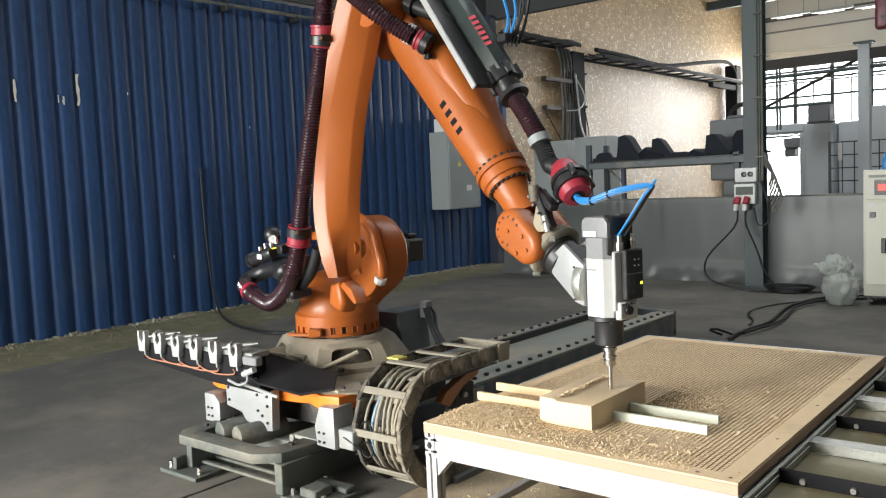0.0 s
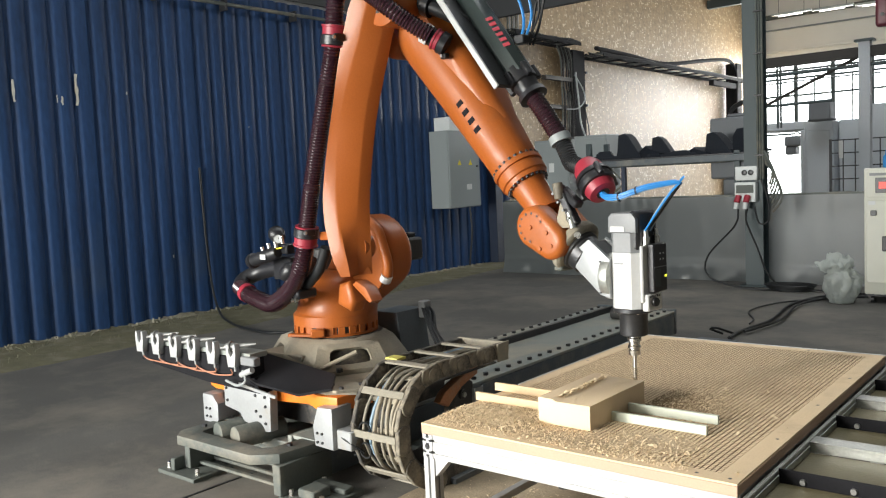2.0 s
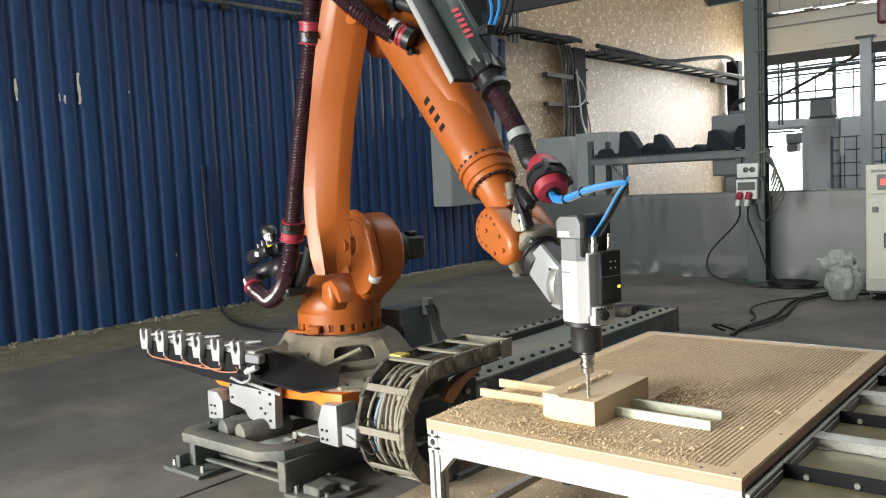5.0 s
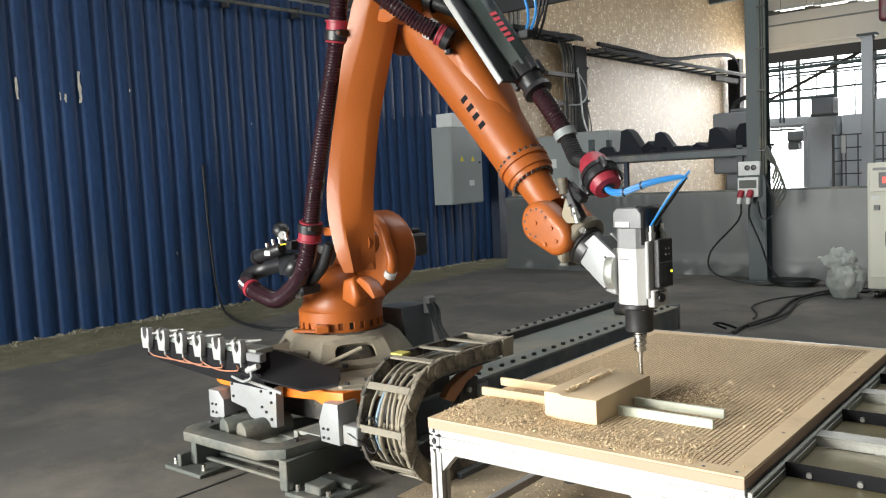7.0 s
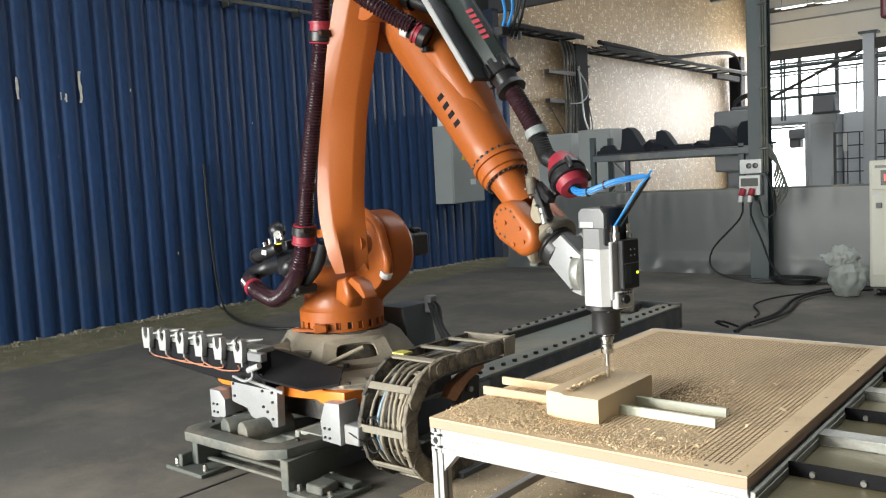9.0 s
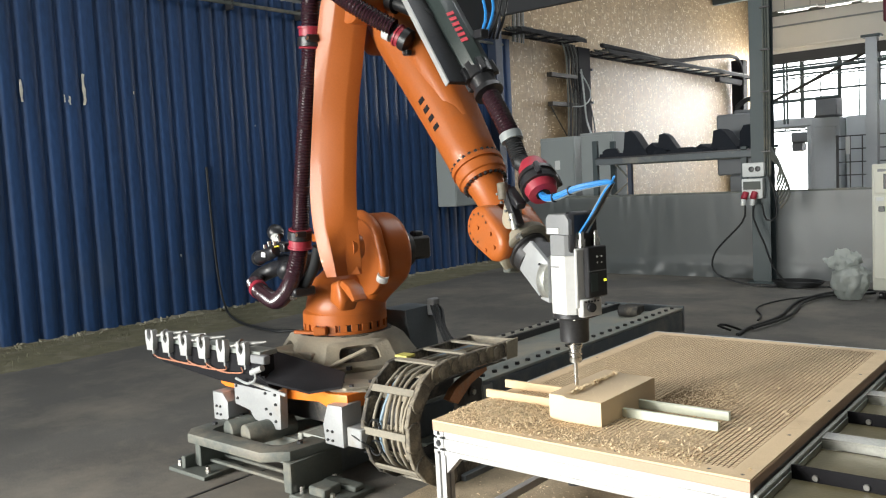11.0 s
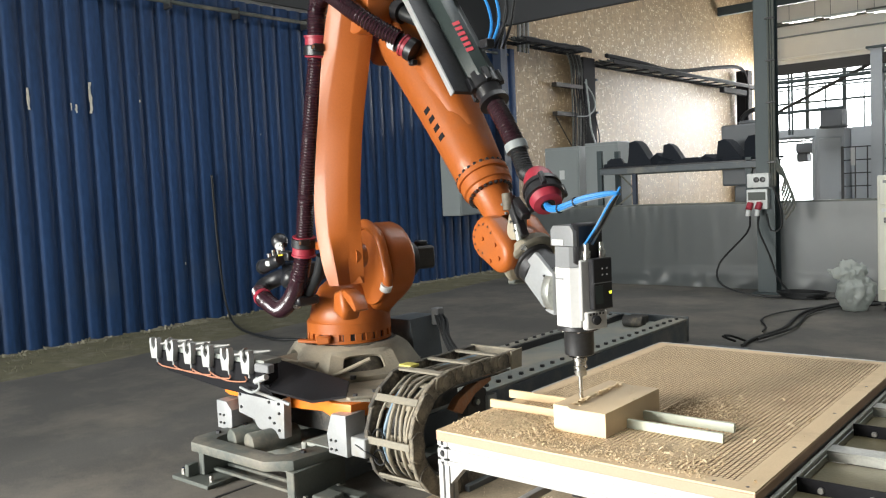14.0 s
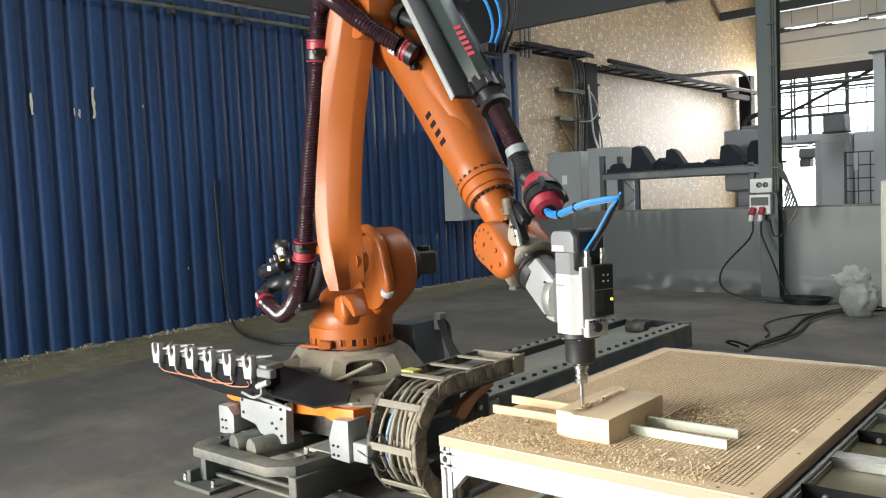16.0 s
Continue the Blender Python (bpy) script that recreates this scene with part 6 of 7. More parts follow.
        part("clamp_block", moved(outset(box(-0.02, 0.05, 0.0, 0.05, -0.02, 0.02, 0.004, m=Matrix.Translation(p + Vector((0.08, 0.03, -0.02)))), 0.93), A2), ORANGE, ring)
    clamp((0.025, -0.205, 1.112), (0.25, 0, 1), -1)
    clamp((0.345, -0.205, 1.985), (0.2, 0, 1), 1)
    return arm


arm = link_arm()
D = (A5 - A3).normalized()
FA = Vector((0.61, 0, -0.793)).normalized()     # forearm axis
FO = Vector((1.294, 0, 1.336))                  # a point on it, at the wrist ring
FN = Vector((0.793, 0, 0.61)).normalized()      # its upper side


def fpt(u, n=0.0, s=0.0):
    """A point of the forearm: u along it from the wrist ring, n over it, s beside it."""
    return FO + FA * u + FN * n + Vector((0, s, 0))


def forearm():
    tube_body = lathe([(-1.02, 0.1), (-1.0, 0.15), (-0.9, 0.158), (-0.7, 0.148), (-0.5, 0.131), (-0.3, 0.116), (-0.1, 0.102), (-0.045, 0.1), (-0.035, 0.094)], FO, FA, 36)
    fa = part("forearm", moved(tube_body, A3), ORANGE, robot)
    m = Matrix.Translation(FO) @ Matrix((FA, FN, FA.cross(FN))).transposed().to_4x4()
    part("elbow_housing", moved(box(-1.25, -0.78, -0.19, 0.16, -0.14, 0.14, 0.05, m=m, seg=3), A3), ORANGE, fa)
    fin = bmesh.new()      # tapering saddle over the tube, with a crease along both sides
    fr = []
    for u, w, top, low in ((-1.0, 0.15, 0.15, -0.02), (-0.8, 0.146, 0.168, 0.02), (-0.6, 0.128, 0.158, 0.045), (-0.45, 0.108, 0.142, 0.06), (-0.3, 0.082, 0.122, 0.07), (-0.16, 0.04, 0.104, 0.09)):
        fr.append([fin.verts.new((u, n, d)) for n, d in ((low, -w), (top * 0.68, -w * 1.0), (top * 0.93, -w * 0.72), (top, -w * 0.35), (top, w * 0.35), (top * 0.93, w * 0.72), (top * 0.68, w), (low, w))])
    for p, q in zip(fr, fr[1:]):
        for i in range(8):
            fin.faces.new((p[i], p[(i + 1) % 8], q[(i + 1) % 8], q[i]))
    fin.faces.new(fr[0][::-1])
    fin.faces.new(fr[-1])
    bmesh.ops.recalc_face_normals(fin, faces=fin.faces)
    bmesh.ops.transform(fin, matrix=m, verts=fin.verts)
    part("top_fin", moved(fin, A3), ORANGE, fa)
    part("wrist_ring", moved(lathe([(-0.04, 0.094), (-0.036, 0.104), (-0.016, 0.104), (-0.014, 0.096), (-0.004, 0.096), (-0.002, 0.1), (0.028, 0.099), (0.032, 0.092), (0.05, 0.09), (0.054, 0.068)], FO, FA, 40), A3), ORANGE, fa)
    for k in range(24):
        a = k * math.pi / 12
        o = FN * math.cos(a) + FA.cross(FN) * math.sin(a)
        for u, rr in ((-0.042, 0.0975), (0.05, 0.082)):
            part("ring_bolt", moved(cyl(FO + FA * (u - 0.004) + o * rr, FO + FA * (u + 0.008) + o * rr, 0.0075, seg=6), A3), DARKSTEEL, fa)
    neck = lathe([(0.05, 0.076), (0.07, 0.07), (0.13, 0.064), (0.19, 0.068)], FO, FA, 28)
    wr = part("wrist", moved(neck, A3), ORANGE, fa)
    for s0, s1, s2 in ((-0.125, -0.03, 1), (0.03, 0.11, -1)):
        ax = (Vector((1.436, 0, 1.137)), Vector((1.512, 0, 1.083)))
        d = (ax[1] - ax[0]).normalized()
        ang = math.degrees(math.atan2(d.z, d.x))
        o = [(ax[0].x + q[0], ax[0].z + q[1]) for q in arc(0, 0, 0.081, ang + 90, ang + 270, 10)] + [(ax[1].x + q[0], ax[1].z + q[1]) for q in arc(0, 0, 0.068, ang - 90, ang + 90, 10)]
        cv = part("wrist_cover", moved(plate(o, s0, s1, "xz", 0.03, seg=3), A3), ORANGE, fa)
        if s2 > 0:
            for k in range(9):
                a = radians(ang + 60 + k * 30)
                p = ax[0] + Vector((math.cos(a) * 0.053, s0 + 0.007, math.sin(a) * 0.053))
                part("cover_screw", moved(cyl(p + Vector((0, 0.004, 0)), p + Vector((0, -0.007, 0)), 0.0085, seg=8), A3), ORANGE, cv)
                # dark disc on the screw stands for the shade in its socket
                part("socket_shade", moved(cyl(p + Vector((0, -0.006, 0)), p + Vector((0, -0.0078, 0)), 0.0045, seg=6), A3), DARKSTEEL, cv)
            for q in (Vector((1.436, s0, 1.137)), Vector((1.51, s0, 1.118)), Vector((1.478, s0, 1.058)), Vector((1.53, s0, 1.07))):
                part("cover_screw", moved(cyl(q + Vector((0, 0.004, 0)), q + Vector((0, -0.006, 0)), 0.008, seg=6), A3), ORANGE, cv)
    # brand mark as plain bars
    for k in range(4):
        u = -0.36 + k * 0.045
        mk = box(-0.011, 0.011, -0.016, 0.016, -0.004, 0.0012, 0.0006)
        side = Vector((0, -1, 0)) * 0.97 + FN * 0.1
        side.normalize()
        t2 = FA.cross(side).normalized()
        rot = Matrix((FA, t2, side)).transposed().to_4x4()
        rad = 0.1205 - 0.0034 * k
        bmesh.ops.transform(mk, matrix=Matrix.Translation(FO + FA * u + side * rad) @ rot, verts=mk.verts)
        part("brand_bar", moved(mk, A3), MATTBLACK, fa)
    # hose guide unit above the forearm
    hb = lathe([(-1.0, 0.045), (-0.98, 0.06), (-0.3, 0.06), (-0.28, 0.05)], fpt(0, 0.24), FA, 8)
    unit = part("hose_retractor", moved(hb, A3), UNITG, fa, "dark green hose retractor housing")
    side = (Vector((0, -1, 0)) * 0.55 + FN * 0.83).normalized()
    t2 = FA.cross(side).normalized()
    rot = Matrix((FA, t2, side)).transposed().to_4x4()
    for k in range(6):
        mk = box(-0.008, 0.008, -0.014, 0.014, -0.004, 0.0012)
        bmesh.ops.transform(mk, matrix=Matrix.Translation(fpt(-0.56 + k * 0.028, 0.24) + side * 0.0575) @ rot, verts=mk.verts)
        part("brand_bar", moved(mk, A3), REDTXT, unit)
    m2 = Matrix.Translation(fpt(0, 0.185, -0.055)) @ Matrix((FA, FN, FA.cross(FN))).transposed().to_4x4()
    part("rail", moved(box(-1.0, -0.25, 0.02, 0.046, 0.0905, 0.1, 0.003, m=m2), A3), ALU, unit, "bright aluminium mounting rail")
    part("rail", moved(box(-0.95, -0.26, 0.022, 0.04, -0.03, 0.09, 0.002, m=m2), A3), DARKSTEEL, unit)
    end = lathe([(-0.33, 0.05), (-0.325, 0.057), (-0.26, 0.058), (-0.255, 0.05), (-0.21, 0.044), (-0.207, 0.056), (-0.187, 0.058), (-0.184, 0.04)], fpt(0, 0.24), FA, 24)
    part("end_bell", moved(end, A3), BLACK, unit)
    for k in range(5):
        a = k * 1.26 + 0.4
        o = FN * math.cos(a) + FA.cross(FN) * math.sin(a)
        part("bell_bracket", moved(box(-0.03, 0.03, -0.012, 0.012, -0.01, 0.012, 0.003, m=Matrix.Translation(fpt(-0.285, 0.24) + o * 0.06) @ Matrix((FA, FA.cross(o), o)).transposed().to_4x4()), A3), BLACK, unit)
    h2 = [fpt(-0.19, 0.24), fpt(-0.08, 0.24), fpt(0.02, 0.235), fpt(0.12, 0.215), (1.54, 0.0, 1.37), (1.61, -0.01, 1.345)]
    part("suction_hose", moved(tube(h2[:3], 0.037, 18, 0.0068, 0.0062), A3), HOSE, fa, "burgundy corrugated hose")
    part("hose_band", moved(tube([fpt(0.005, 0.236), fpt(0.035, 0.23)], 0.042, 18, 0.02, smooth_curve=False), A3), CABG, fa, "pale grey hose band")
    part("lower_hose", moved(tube(h2[2:], 0.033, 16, 0.0045, 0.003), A3), RUBBER, fa)
    # red swivel head on the wrist
    hd = lathe([(-0.06, 0.02), (-0.055, 0.04), (-0.03, 0.053), (0.0, 0.057), (0.02, 0.057)], (1.642, -0.02, 1.325), (0.55, -0.2, -0.56), 26)
    head = part("hose_head", moved(hd, A3), RED, fa, "red rounded hose end cap")
    dv = Vector((0.55, -0.2, -0.56)).normalized()
    c0 = Vector((1.642, -0.02, 1.325))
    part("head_clamp", moved(lathe([(0.0, 0.05), (0.002, 0.067), (0.02, 0.07), (0.022, 0.064), (0.04, 0.064), (0.042, 0.07), (0.058, 0.068), (0.06, 0.05)], c0 + dv * 0.008, dv, 26), A3), BLACK, head)
    part("head_collar", moved(lathe([(0.0, 0.06), (0.0, 0.058), (0.03, 0.05), (0.034, 0.026), (0.01, 0.024)], c0 + dv * 0.066, dv, 26), A3), RED, head)
    for a in (0.5, 2.6, 4.4):
        o = (dv.orthogonal().normalized() * math.cos(a) + dv.cross(dv.orthogonal().normalized()) * math.sin(a)) * 0.072
        part("clamp_lug", moved(cyl(c0 + dv * 0.012 + o, c0 + dv * 0.062 + o, 0.011, seg=8, bev=0.002), A3), BLACK, head)
    part("head_bore", moved(cyl(c0 + dv * 0.06, c0 + dv * 0.0985, 0.025, seg=18), A3), BLACK, head)
    part("head_arm", moved(box(-0.02, 0.085, -0.02, 0.02, -0.016, 0.014, 0.005, m=Matrix.Translation((1.555, -0.06, 1.265)) @ pose(0, 0, 0, 0, 35, -10)), A3), BLACK, head)
    part("head_arm", moved(box(-0.02, 0.14, -0.018, 0.018, -0.015, 0.015, 0.004, m=Matrix.Translation((1.545, -0.075, 1.27)) @ pose(0, 0, 0, 0, 62, 0)), A3), DARKSTEEL, head)
    part("support_pin", moved(cyl((1.54, -0.09, 1.3), (1.548, -0.09, 1.24), 0.019, seg=14, bev=0.004), A3), BLACK_DUSTY, head)
    part("support_pin", moved(cyl((1.59, -0.09, 1.19), (1.605, -0.09, 1.135), 0.012, seg=12), A3), GALV, head)
    for k in range(4):
        q = Vector((1.53 + 0.022 * k, -0.1, 1.26 - 0.03 * k))
        part("clamp_screw", moved(cyl(q, q + Vector((0, -0.008, 0)), 0.005, seg=8), A3), TOOLST, head)
    # clamp and short sleeves where the hose reaches the elbow
    ed = Vector((0.62, 0.5, -0.5)).normalized()
    e0 = Vector((0.985, -0.19, 1.912))
    ch = part("hose_clamp", moved(outset(lathe([(0.062, 0.036), (0.064, 0.047), (0.092, 0.047), (0.096, 0.034), (0.1, 0.02)], e0, ed, 20), 1.0), A3), BLACK, fa, "black hose clamp")
    part("collar", moved(outset(lathe([(0.034, 0.038), (0.036, 0.046), (0.043, 0.046), (0.045, 0.042), (0.06, 0.042), (0.062, 0.036)], e0, ed, 20), 1.0), A3), RED, ch, "red plastic collar")
    part("hose_band", moved(outset(lathe([(-0.016, 0.038), (-0.015, 0.0415), (0.015, 0.0415), (0.016, 0.038)], e0, ed, 20), 1.0), A3), LABELW, fa, "white label band")
    part("hose_stub", moved(outset(lathe([(0.015, 0.037), (0.065, 0.037)], e0, ed, 18), 1.0), A3), RUBBER, ch)
    part("clamp_lug", moved(outset(box(-0.012, 0.02, -0.012, 0.014, -0.062, -0.04, 0.004, m=Matrix.Translation(e0 + ed * 0.078)), 1.0), A3), BLACK, ch)
    part("clamp_screw", moved(outset(cyl(e0 + ed * 0.078 + Vector((0.004, -0.012, -0.05)), e0 + ed * 0.078 + Vector((0.004, -0.02, -0.05)), 0.006, seg=8), 1.0), A3), CHROME, ch)
    part("cable_sleeve", moved(outset(tube([(0.55, -0.16, 2.33), (0.66, -0.17, 2.2), (0.82, -0.16, 2.1), (0.96, -0.14, 2.03), (1.03, -0.1, 1.99), (1.1, -0.02, 1.93)], 0.03, 14, 0.015), 1.0), A3), RUBBER, fa)
    part("sleeve_clamp", moved(outset(lathe([(-0.02, 0.03), (-0.018, 0.046), (0.018, 0.046), (0.02, 0.03)], (0.95, -0.14, 2.035), (0.8, 0.2, -0.35), 16), 1.0), A3), BLACK, fa)
    part("white_plate", moved(box(-0.02, 0.06, -0.005, 0.005, -0.025, 0.025, 0.001, m=Matrix.Translation((0.83, -0.155, 2.09)) @ pose(0, 0, 0, 0, 10, 0)), A3), LABELW, fa)
    for k in range(5):
        s = 0.02 + 0.02 * k
        part("air_tube", moved(tube([fpt(-0.75, 0.33, s), fpt(-0.62, 0.4 + 0.03 * k, s + 0.03), fpt(-0.5, 0.36 + 0.03 * (k % 3), s + 0.05), fpt(-0.42, 0.3, s + 0.02)], 0.006, 6, 0.03), A3), BLUETUBE if k < 2 else RUBBER, fa)
    part("valve_block", moved(box(-0.02, 0.03, -0.02, 0.02, -0.015, 0.02, 0.004, m=Matrix.Translation(fpt(-0.42, 0.315, 0.03))), A3), BLACK, fa)
    part("valve_block", moved(box(-0.05, 0.05, -0.03, 0.03, -0.03, 0.03, 0.004, m=Matrix.Translation(fpt(-0.72, 0.34, 0.06))), A3), GREYP, fa)
    return fa


fore = forearm()


def milling_spindle():
    O = A5
    body = box(1.738, 1.852, -0.066, 0.066, 0.848, 1.045, 0.0)
    es = [e for e in body.edges if abs((e.verts[0].co - e.verts[1].co).z) > 0.1]
    bmesh.ops.bevel(body, geom=es, offset=0.022, segments=1, affect="EDGES")
    sp = part("milling_spindle", moved(body, O), WHITE, robot, "white electric milling spindle")

    def add(name, bm, m, label="", par=None):
        return part(name, moved(bm, O), m, par or sp, label)
    mid = box(1.7385, 1.8515, -0.0655, 0.0655, 1.046, 1.115, 0.0)
    es = [e for e in mid.edges if abs((e.verts[0].co - e.verts[1].co).z) > 0.05]
    bmesh.ops.bevel(mid, geom=es, offset=0.022, segments=1, affect="EDGES")
    add("grey_band", mid, GREYP)
    cap = plate([(1.7385, 1.116), (1.8515, 1.116), (1.8515, 1.165), (1.836, 1.185), (1.754, 1.185), (1.7385, 1.17)], -0.0655, 0.05, "xz", 0.006)
    add("top_cap", cap, GREYP)
    add("fan_housing", box(1.812, 1.857, -0.056, 0.07, 1.05, 1.192, 0.012), BLACK, "black fan housing")
    add("brand_label", box(1.75, 1.806, -0.0685, -0.0658, 1.12, 1.138), LABELW)
    add("type_label", box(1.762, 1.8, -0.0675, -0.0662, 1.005, 1.01), GREYP)
    add("lower_flange", lathe([(0.83, 0.066), (0.833, 0.07), (0.846, 0.07), (0.848, 0.062)], (1.793, 0, 0), (0, 0, 1), 28), DARKSTEEL)
    add("nose", lathe([(0.745, 0.044), (0.748, 0.049), (0.758, 0.05), (0.82, 0.05), (0.83, 0.054)], (1.793, 0, 0), (0, 0, 1), 28), DARKSTEEL, "dark steel spindle nose")
    for k in range(6):
        a = k * math.pi / 3 + 0.3
        add("flange_screw", cyl((1.793 + 0.06 * math.cos(a), 0.06 * math.sin(a), 0.828), (1.793 + 0.06 * math.cos(a), 0.06 * math.sin(a), 0.834), 0.005, seg=6), CHROME)
    add("collet_chuck", lathe([(0.672, 0.014), (0.674, 0.021), (0.69, 0.022), (0.692, 0.018), (0.697, 0.018), (0.699, 0.0235), (0.706, 0.0235), (0.708, 0.02), (0.722, 0.02), (0.724, 0.025), (0.735, 0.025), (0.737, 0.019), (0.746, 0.019)], (1.793, 0, 0), (0, 0, 1), 24), CHROME, "bright steel collet chuck")
    ct = add("cutter", lathe([(0.583, 0.005), (0.5835, 0.0078), (0.62, 0.0078), (0.6205, 0.0072), (0.674, 0.0072)], (1.793, 0, 0), (0, 0, 1), 14), CHROME, "slim steel milling cutter")
    # drive box on the outer side
    side = box(1.8535, 1.866, -0.05, 0.06, 0.87, 1.07, 0.004)
    add("side_plate", side, WHITE)
    db = add("connector_box", box(1.867, 1.893, -0.02, 0.066, 0.905, 1.075, 0.004), BLACK, "black connector box with status light")
    add("status_light", box(1.8932, 1.8945, 0.048, 0.058, 0.955, 0.963), LED_Y, par=db)
    add("box_panel", box(1.8932, 1.8942, -0.012, 0.02, 0.925, 0.985), UNITG, par=db)
    add("box_seam", box(1.8932, 1.8938, -0.018, 0.064, 0.992, 0.995), GREYP, par=db)
    for k in range(4):
        add("indicator", cyl((1.893, 0.02 + 0.02 * (k % 2), 1.04 - 0.02 * (k // 2)), (1.8945, 0.02 + 0.02 * (k % 2), 1.04 - 0.02 * (k // 2)), 0.003, seg=8), LABELW, par=db)
    add("lower_block", box(1.854, 1.88, -0.04, 0.05, 0.84, 0.9, 0.004), WHITE)
    add("sensor_knob", cyl((1.88, -0.005, 0.872), (1.894, -0.008, 0.872), 0.016, seg=14, bev=0.003), BLACK)
    for k in range(5):
        add("scribble_mark", box(1.8803, 1.8812, -0.03 + 0.014 * k, -0.022 + 0.014 * k, 0.888, 0.893 + 0.003 * (k % 2)), DARKSTEEL)
    for y in (-0.02, 0.045):
        add("gland", cyl((1.864, y, 1.072), (1.864, y, 1.1), 0.014, seg=10), CHROME)
        add("gland", cyl((1.864, y, 1.1), (1.862, y, 1.125), 0.009, seg=10), CHROME)
    # bracket between wrist and spindle
    hand = lathe([(0.0, 0.06), (0.02, 0.088), (0.05, 0.09), (0.06, 0.08), (0.075, 0.08), (0.08, 0.072), (0.115, 0.07), (0.118, 0.05)], (1.512, 0, 1.083), (0.83, 0, -0.56), 30)
    h = add("wrist_flange", hand, DARKSTEEL, "dark steel robot flange")
    add("yoke", lathe([(0.0, 0.088), (0.004, 0.102), (0.01, 0.106), (0.034, 0.107), (0.04, 0.102), (0.044, 0.09)], (1.528, 0, 1.072), (0.83, 0, -0.56), 36), CAST, "grey cast hose yoke")
    add("yoke_arm", plate([(1.535, 1.13), (1.53, 1.17), (1.55, 1.235), (1.575, 1.23), (1.575, 1.165), (1.605, 1.135)], -0.09, -0.025, "xz", 0.01), CAST)
    add("wrist_cone", lathe([(-0.085, 0.055), (-0.07, 0.076), (-0.03, 0.089), (0.008, 0.091), (0.02, 0.086)], (1.512, 0, 1.083), (0.83, 0, -0.56), 28), ORANGE)
    add("yoke_foot", box(1.485, 1.525, -0.06, 0.03, 0.968, 0.988, 0.006), STEEL_G)
    add("bracket_plate", plate([(1.595, 1.05), (1.65, 1.09), (1.738, 1.02), (1.738, 0.88), (1.7, 0.89), (1.59, 0.985)], -0.062, -0.045, "xz", 0.002), SILVER, "pale machined bracket plate")
    add("bracket_plate", plate([(1.595, 1.05), (1.65, 1.09), (1.738, 1.02), (1.738, 0.88), (1.7, 0.89), (1.59, 0.985)], 0.045, 0.062, "xz", 0.002), SILVER)
    add("bracket_web", plate([(1.6, 1.04), (1.65, 1.08), (1.738, 1.01), (1.738, 0.89), (1.6, 0.99)], -0.045, 0.045, "xz"), DARKSTEEL)
    add("mount_disc", cyl((1.7, 0, 0.955), (1.7375, 0, 0.955), 0.085, seg=32, bev=0.004), GALV)
    for k in range(8):
        add("mount_screw", cyl((1.7, -0.064, 0.9 + 0.016 * k), (1.7, -0.069, 0.9 + 0.016 * k), 0.004, seg=6), DARKSTEEL)
    add("flange_screw", cyl((1.62, -0.08, 1.105), (1.622, -0.09, 1.11), 0.012, seg=8), CHROME)
    # blue air lines from the hose head to the spindle
    for k in range(8):
        a = k * 0.785
        dy, dz = 0.0115 * math.cos(a), 0.009 * math.sin(a)
        m = BLUETUBE if k < 6 else GREYTUBE
        add("air_line", tube([(1.7, -0.042 + dy, 1.26 + dz), (1.73, -0.058 + dy, 1.243 + dz), (1.79, -0.065 + dy, 1.241 + dz), (1.88, -0.04 + dy * 0.9, 1.27 + dz * 0.9), (1.97, 0.0 + dy * 0.6, 1.285 + dz * 0.6), (1.985, 0.01 + dy * 0.5, 1.28)], 0.004, 7, 0.02), m)
        add("air_line", tube([(1.985, 0.01 + dy * 0.5, 1.282), (1.955, 0.012 + dy * 0.8, 1.255 + dz), (1.9, 0.015 + dy, 1.19 + dz), (1.864, -0.01 + dy * 1.5, 1.12)], 0.0042, 7, 0.02), (BLUETUBE, BLUETUBE, BLUETUBE, GREYTUBE, BLUETUBE, RUBBER, RUBBER, GREYTUBE)[k])
    add("tie", lathe([(-0.003, 0.012), (-0.0025, 0.0165), (0.0025, 0.0165), (0.003, 0.012)], (1.79, -0.065, 1.241), (1, 0.1, 0.05), 14), BLACK)
    add("tie", lathe([(-0.003, 0.012), (-0.0025, 0.0155), (0.0025, 0.0155), (0.003, 0.012)], (1.85, -0.05, 1.262), (1, 0.2, 0.1), 14), BLACK)
    add("tie_end", tube([(1.98, 0.01, 1.285), (2.0, 0.0, 1.3), (2.005, 0.0, 1.303)], 0.004, 6, 0.01), BLUETUBE)
    return sp


spindle = milling_spindle()

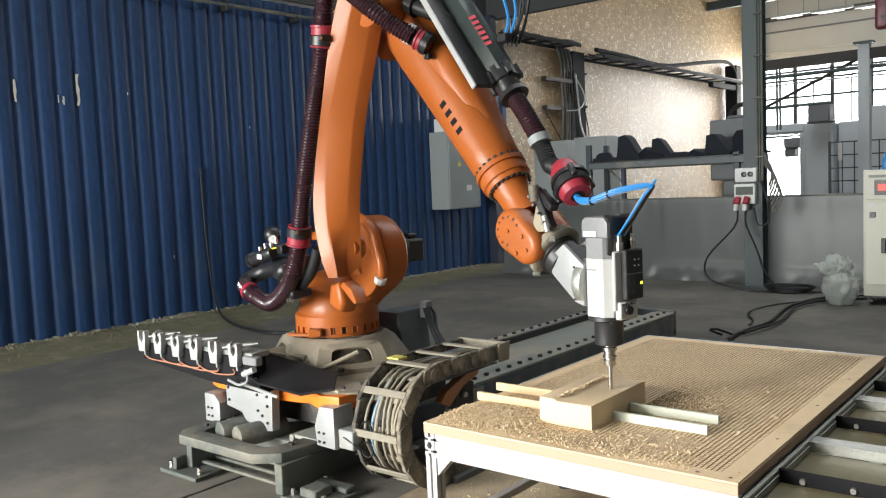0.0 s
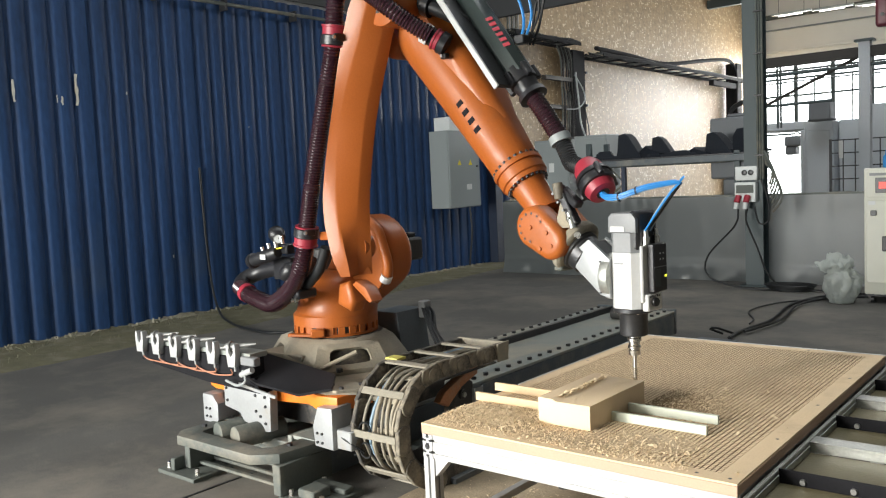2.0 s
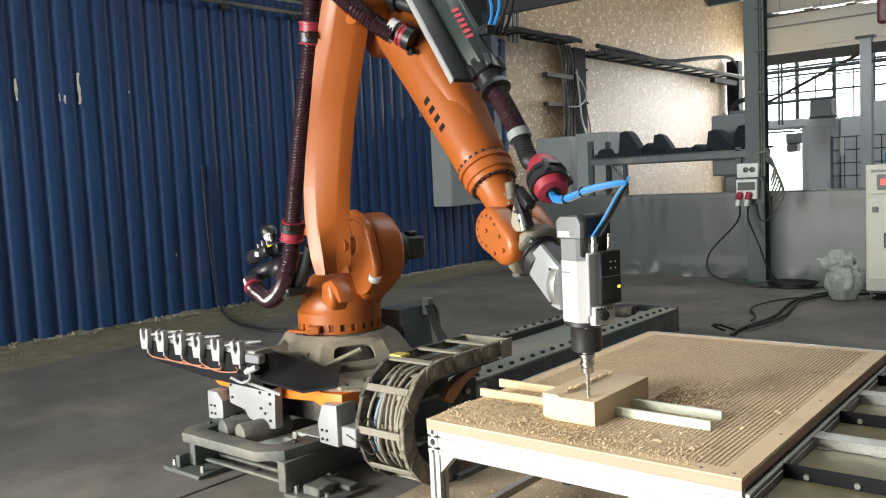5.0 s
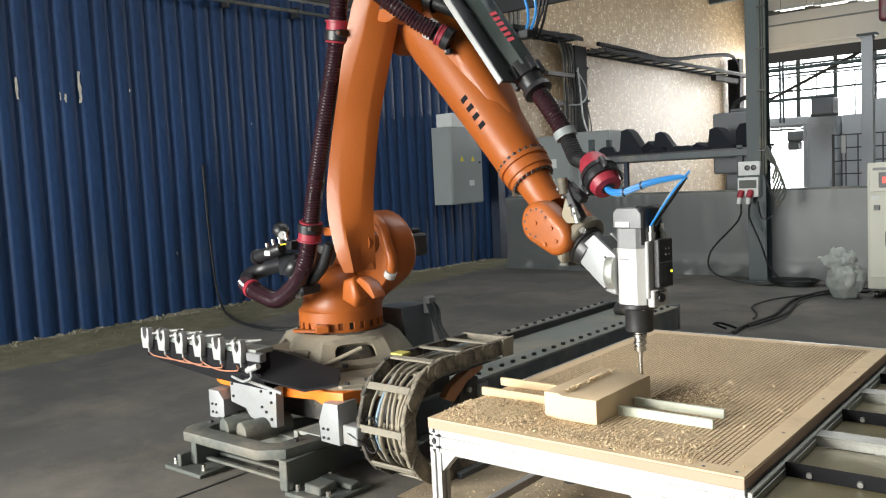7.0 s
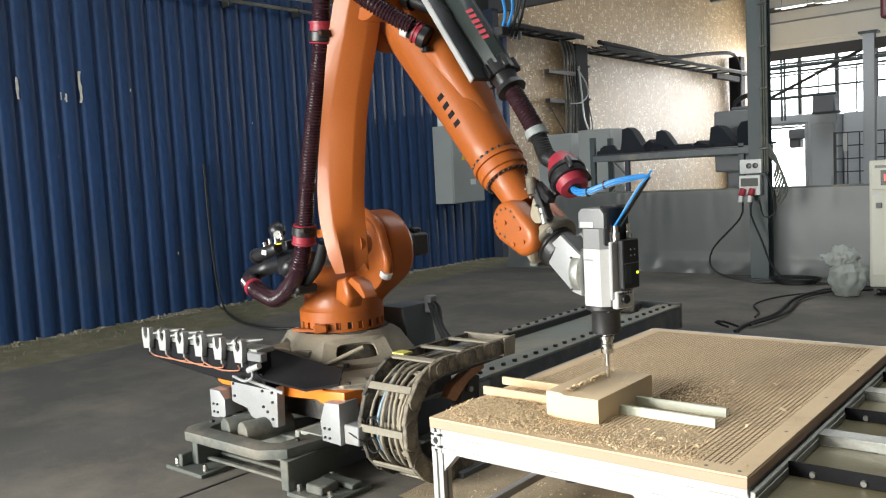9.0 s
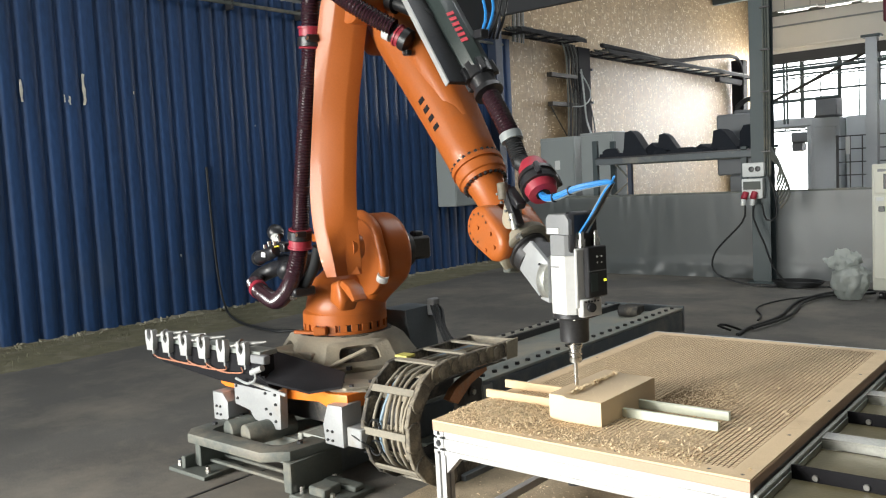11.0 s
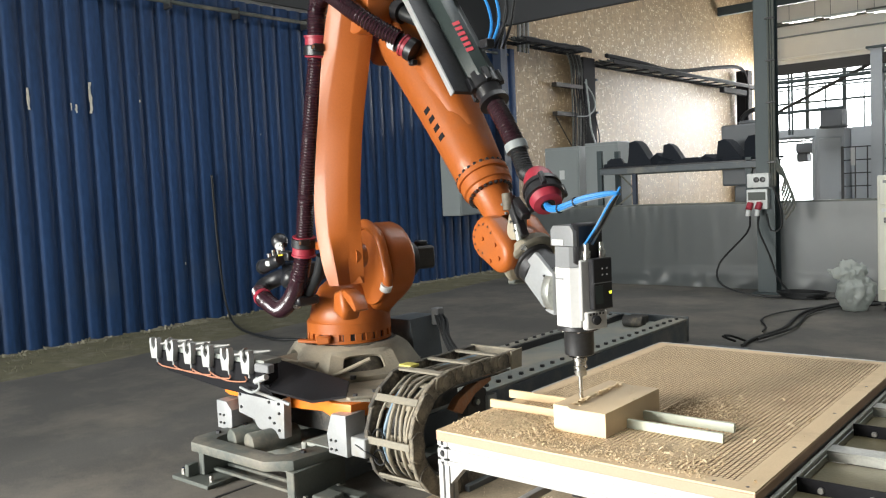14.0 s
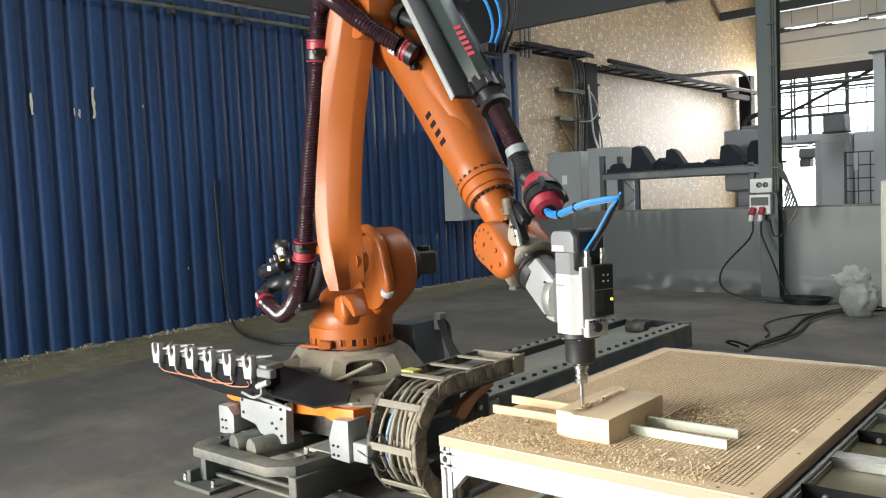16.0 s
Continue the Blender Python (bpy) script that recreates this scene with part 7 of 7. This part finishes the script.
# ---------------------------------------------------------------- how the robot moves
# seconds, and the cutter's tip over the table (x, y, z)
TOOL = [
    (0.0, -1.350, 2.530, 0.585),
    (0.5, -1.349, 2.597, 0.585),
    (1.0, -1.348, 2.664, 0.585),
    (1.5, -1.344, 2.728, 0.585),
    (1.72, -1.343, 2.750, 0.585),
    (2.0, -1.343, 2.712, 0.585),
    (2.5, -1.342, 2.646, 0.585),
    (3.0, -1.342, 2.578, 0.585),
    (3.5, -1.341, 2.507, 0.585),
    (4.0, -1.342, 2.446, 0.585),
    (4.2, -1.342, 2.418, 0.585),
    (4.85, -1.342, 2.335, 0.585),
    (5.1, -1.342, 2.350, 0.585),
    (6.3, -1.334, 2.572, 0.585),
    (6.5, -1.333, 2.603, 0.585),
    (7.0, -1.331, 2.688, 0.585),
    (7.3, -1.331, 2.730, 0.586),
    (7.55, -1.345, 2.742, 0.588),
    (8.0, -1.365, 2.698, 0.588),
    (8.5, -1.390, 2.642, 0.588),
    (9.0, -1.409, 2.574, 0.588),
    (9.2, -1.417, 2.544, 0.588),
    (9.9, -1.440, 2.440, 0.588),
    (10.4, -1.455, 2.400, 0.588),
    (10.9, -1.468, 2.435, 0.588),
    (11.5, -1.474, 2.450, 0.588),
    (12.0, -1.472, 2.398, 0.588),
    (12.5, -1.465, 2.394, 0.587),
    (13.0, -1.463, 2.432, 0.587),
    (13.5, -1.462, 2.378, 0.587),
    (14.0, -1.452, 2.413, 0.587),
    (14.5, -1.446, 2.377, 0.587),
    (15.0, -1.450, 2.402, 0.587),
    (15.5, -1.447, 2.416, 0.587),
    (16.0, -1.440, 2.379, 0.587),
]
L1, L2 = (A3 - A2).length, (A5 - A3).length


def angle(a, b):
    """The lean of the line from a to b, from upright towards the front, in degrees."""
    return math.degrees(math.atan2(b.x - a.x, b.z - a.z))


def motions():
    col, lower, upper, tool = [], [], [], []
    for t, x, y, z in TOOL:
        dx, dy = x - AX.x, y - AX.y
        turn = pose(0, 0, 0, 0, 0, math.degrees(math.atan2(dy, dx)))
        w = Vector((math.hypot(dx, dy), 0, z)) - TIP + A5
        d = w - A2
        c = (L1 ** 2 + d.length_squared - L2 ** 2) / (2 * L1 * d.length)
        lean = math.degrees(math.atan2(d.x, d.z)) - math.degrees(math.acos(c))
        e = A2 + Vector((math.sin(radians(lean)), 0, math.cos(radians(lean)))) * L1
        down = Matrix.Translation((0, 0, -BASE.z))
        col.append((t, down @ turn))
        lower.append((t, down @ turn @ Matrix.Translation(A2) @ pose(0, 0, 0, 0, lean - angle(A2, A3), 0)))
        upper.append((t, down @ turn @ Matrix.Translation(e) @ pose(0, 0, 0, 0, angle(e, w) - angle(A3, A5), 0)))
        tool.append((t, down @ turn @ Matrix.Translation(w)))
    walk(column, col)
    walk(arm, lower)
    walk(fore, upper)
    walk(spindle, tool)


motions()
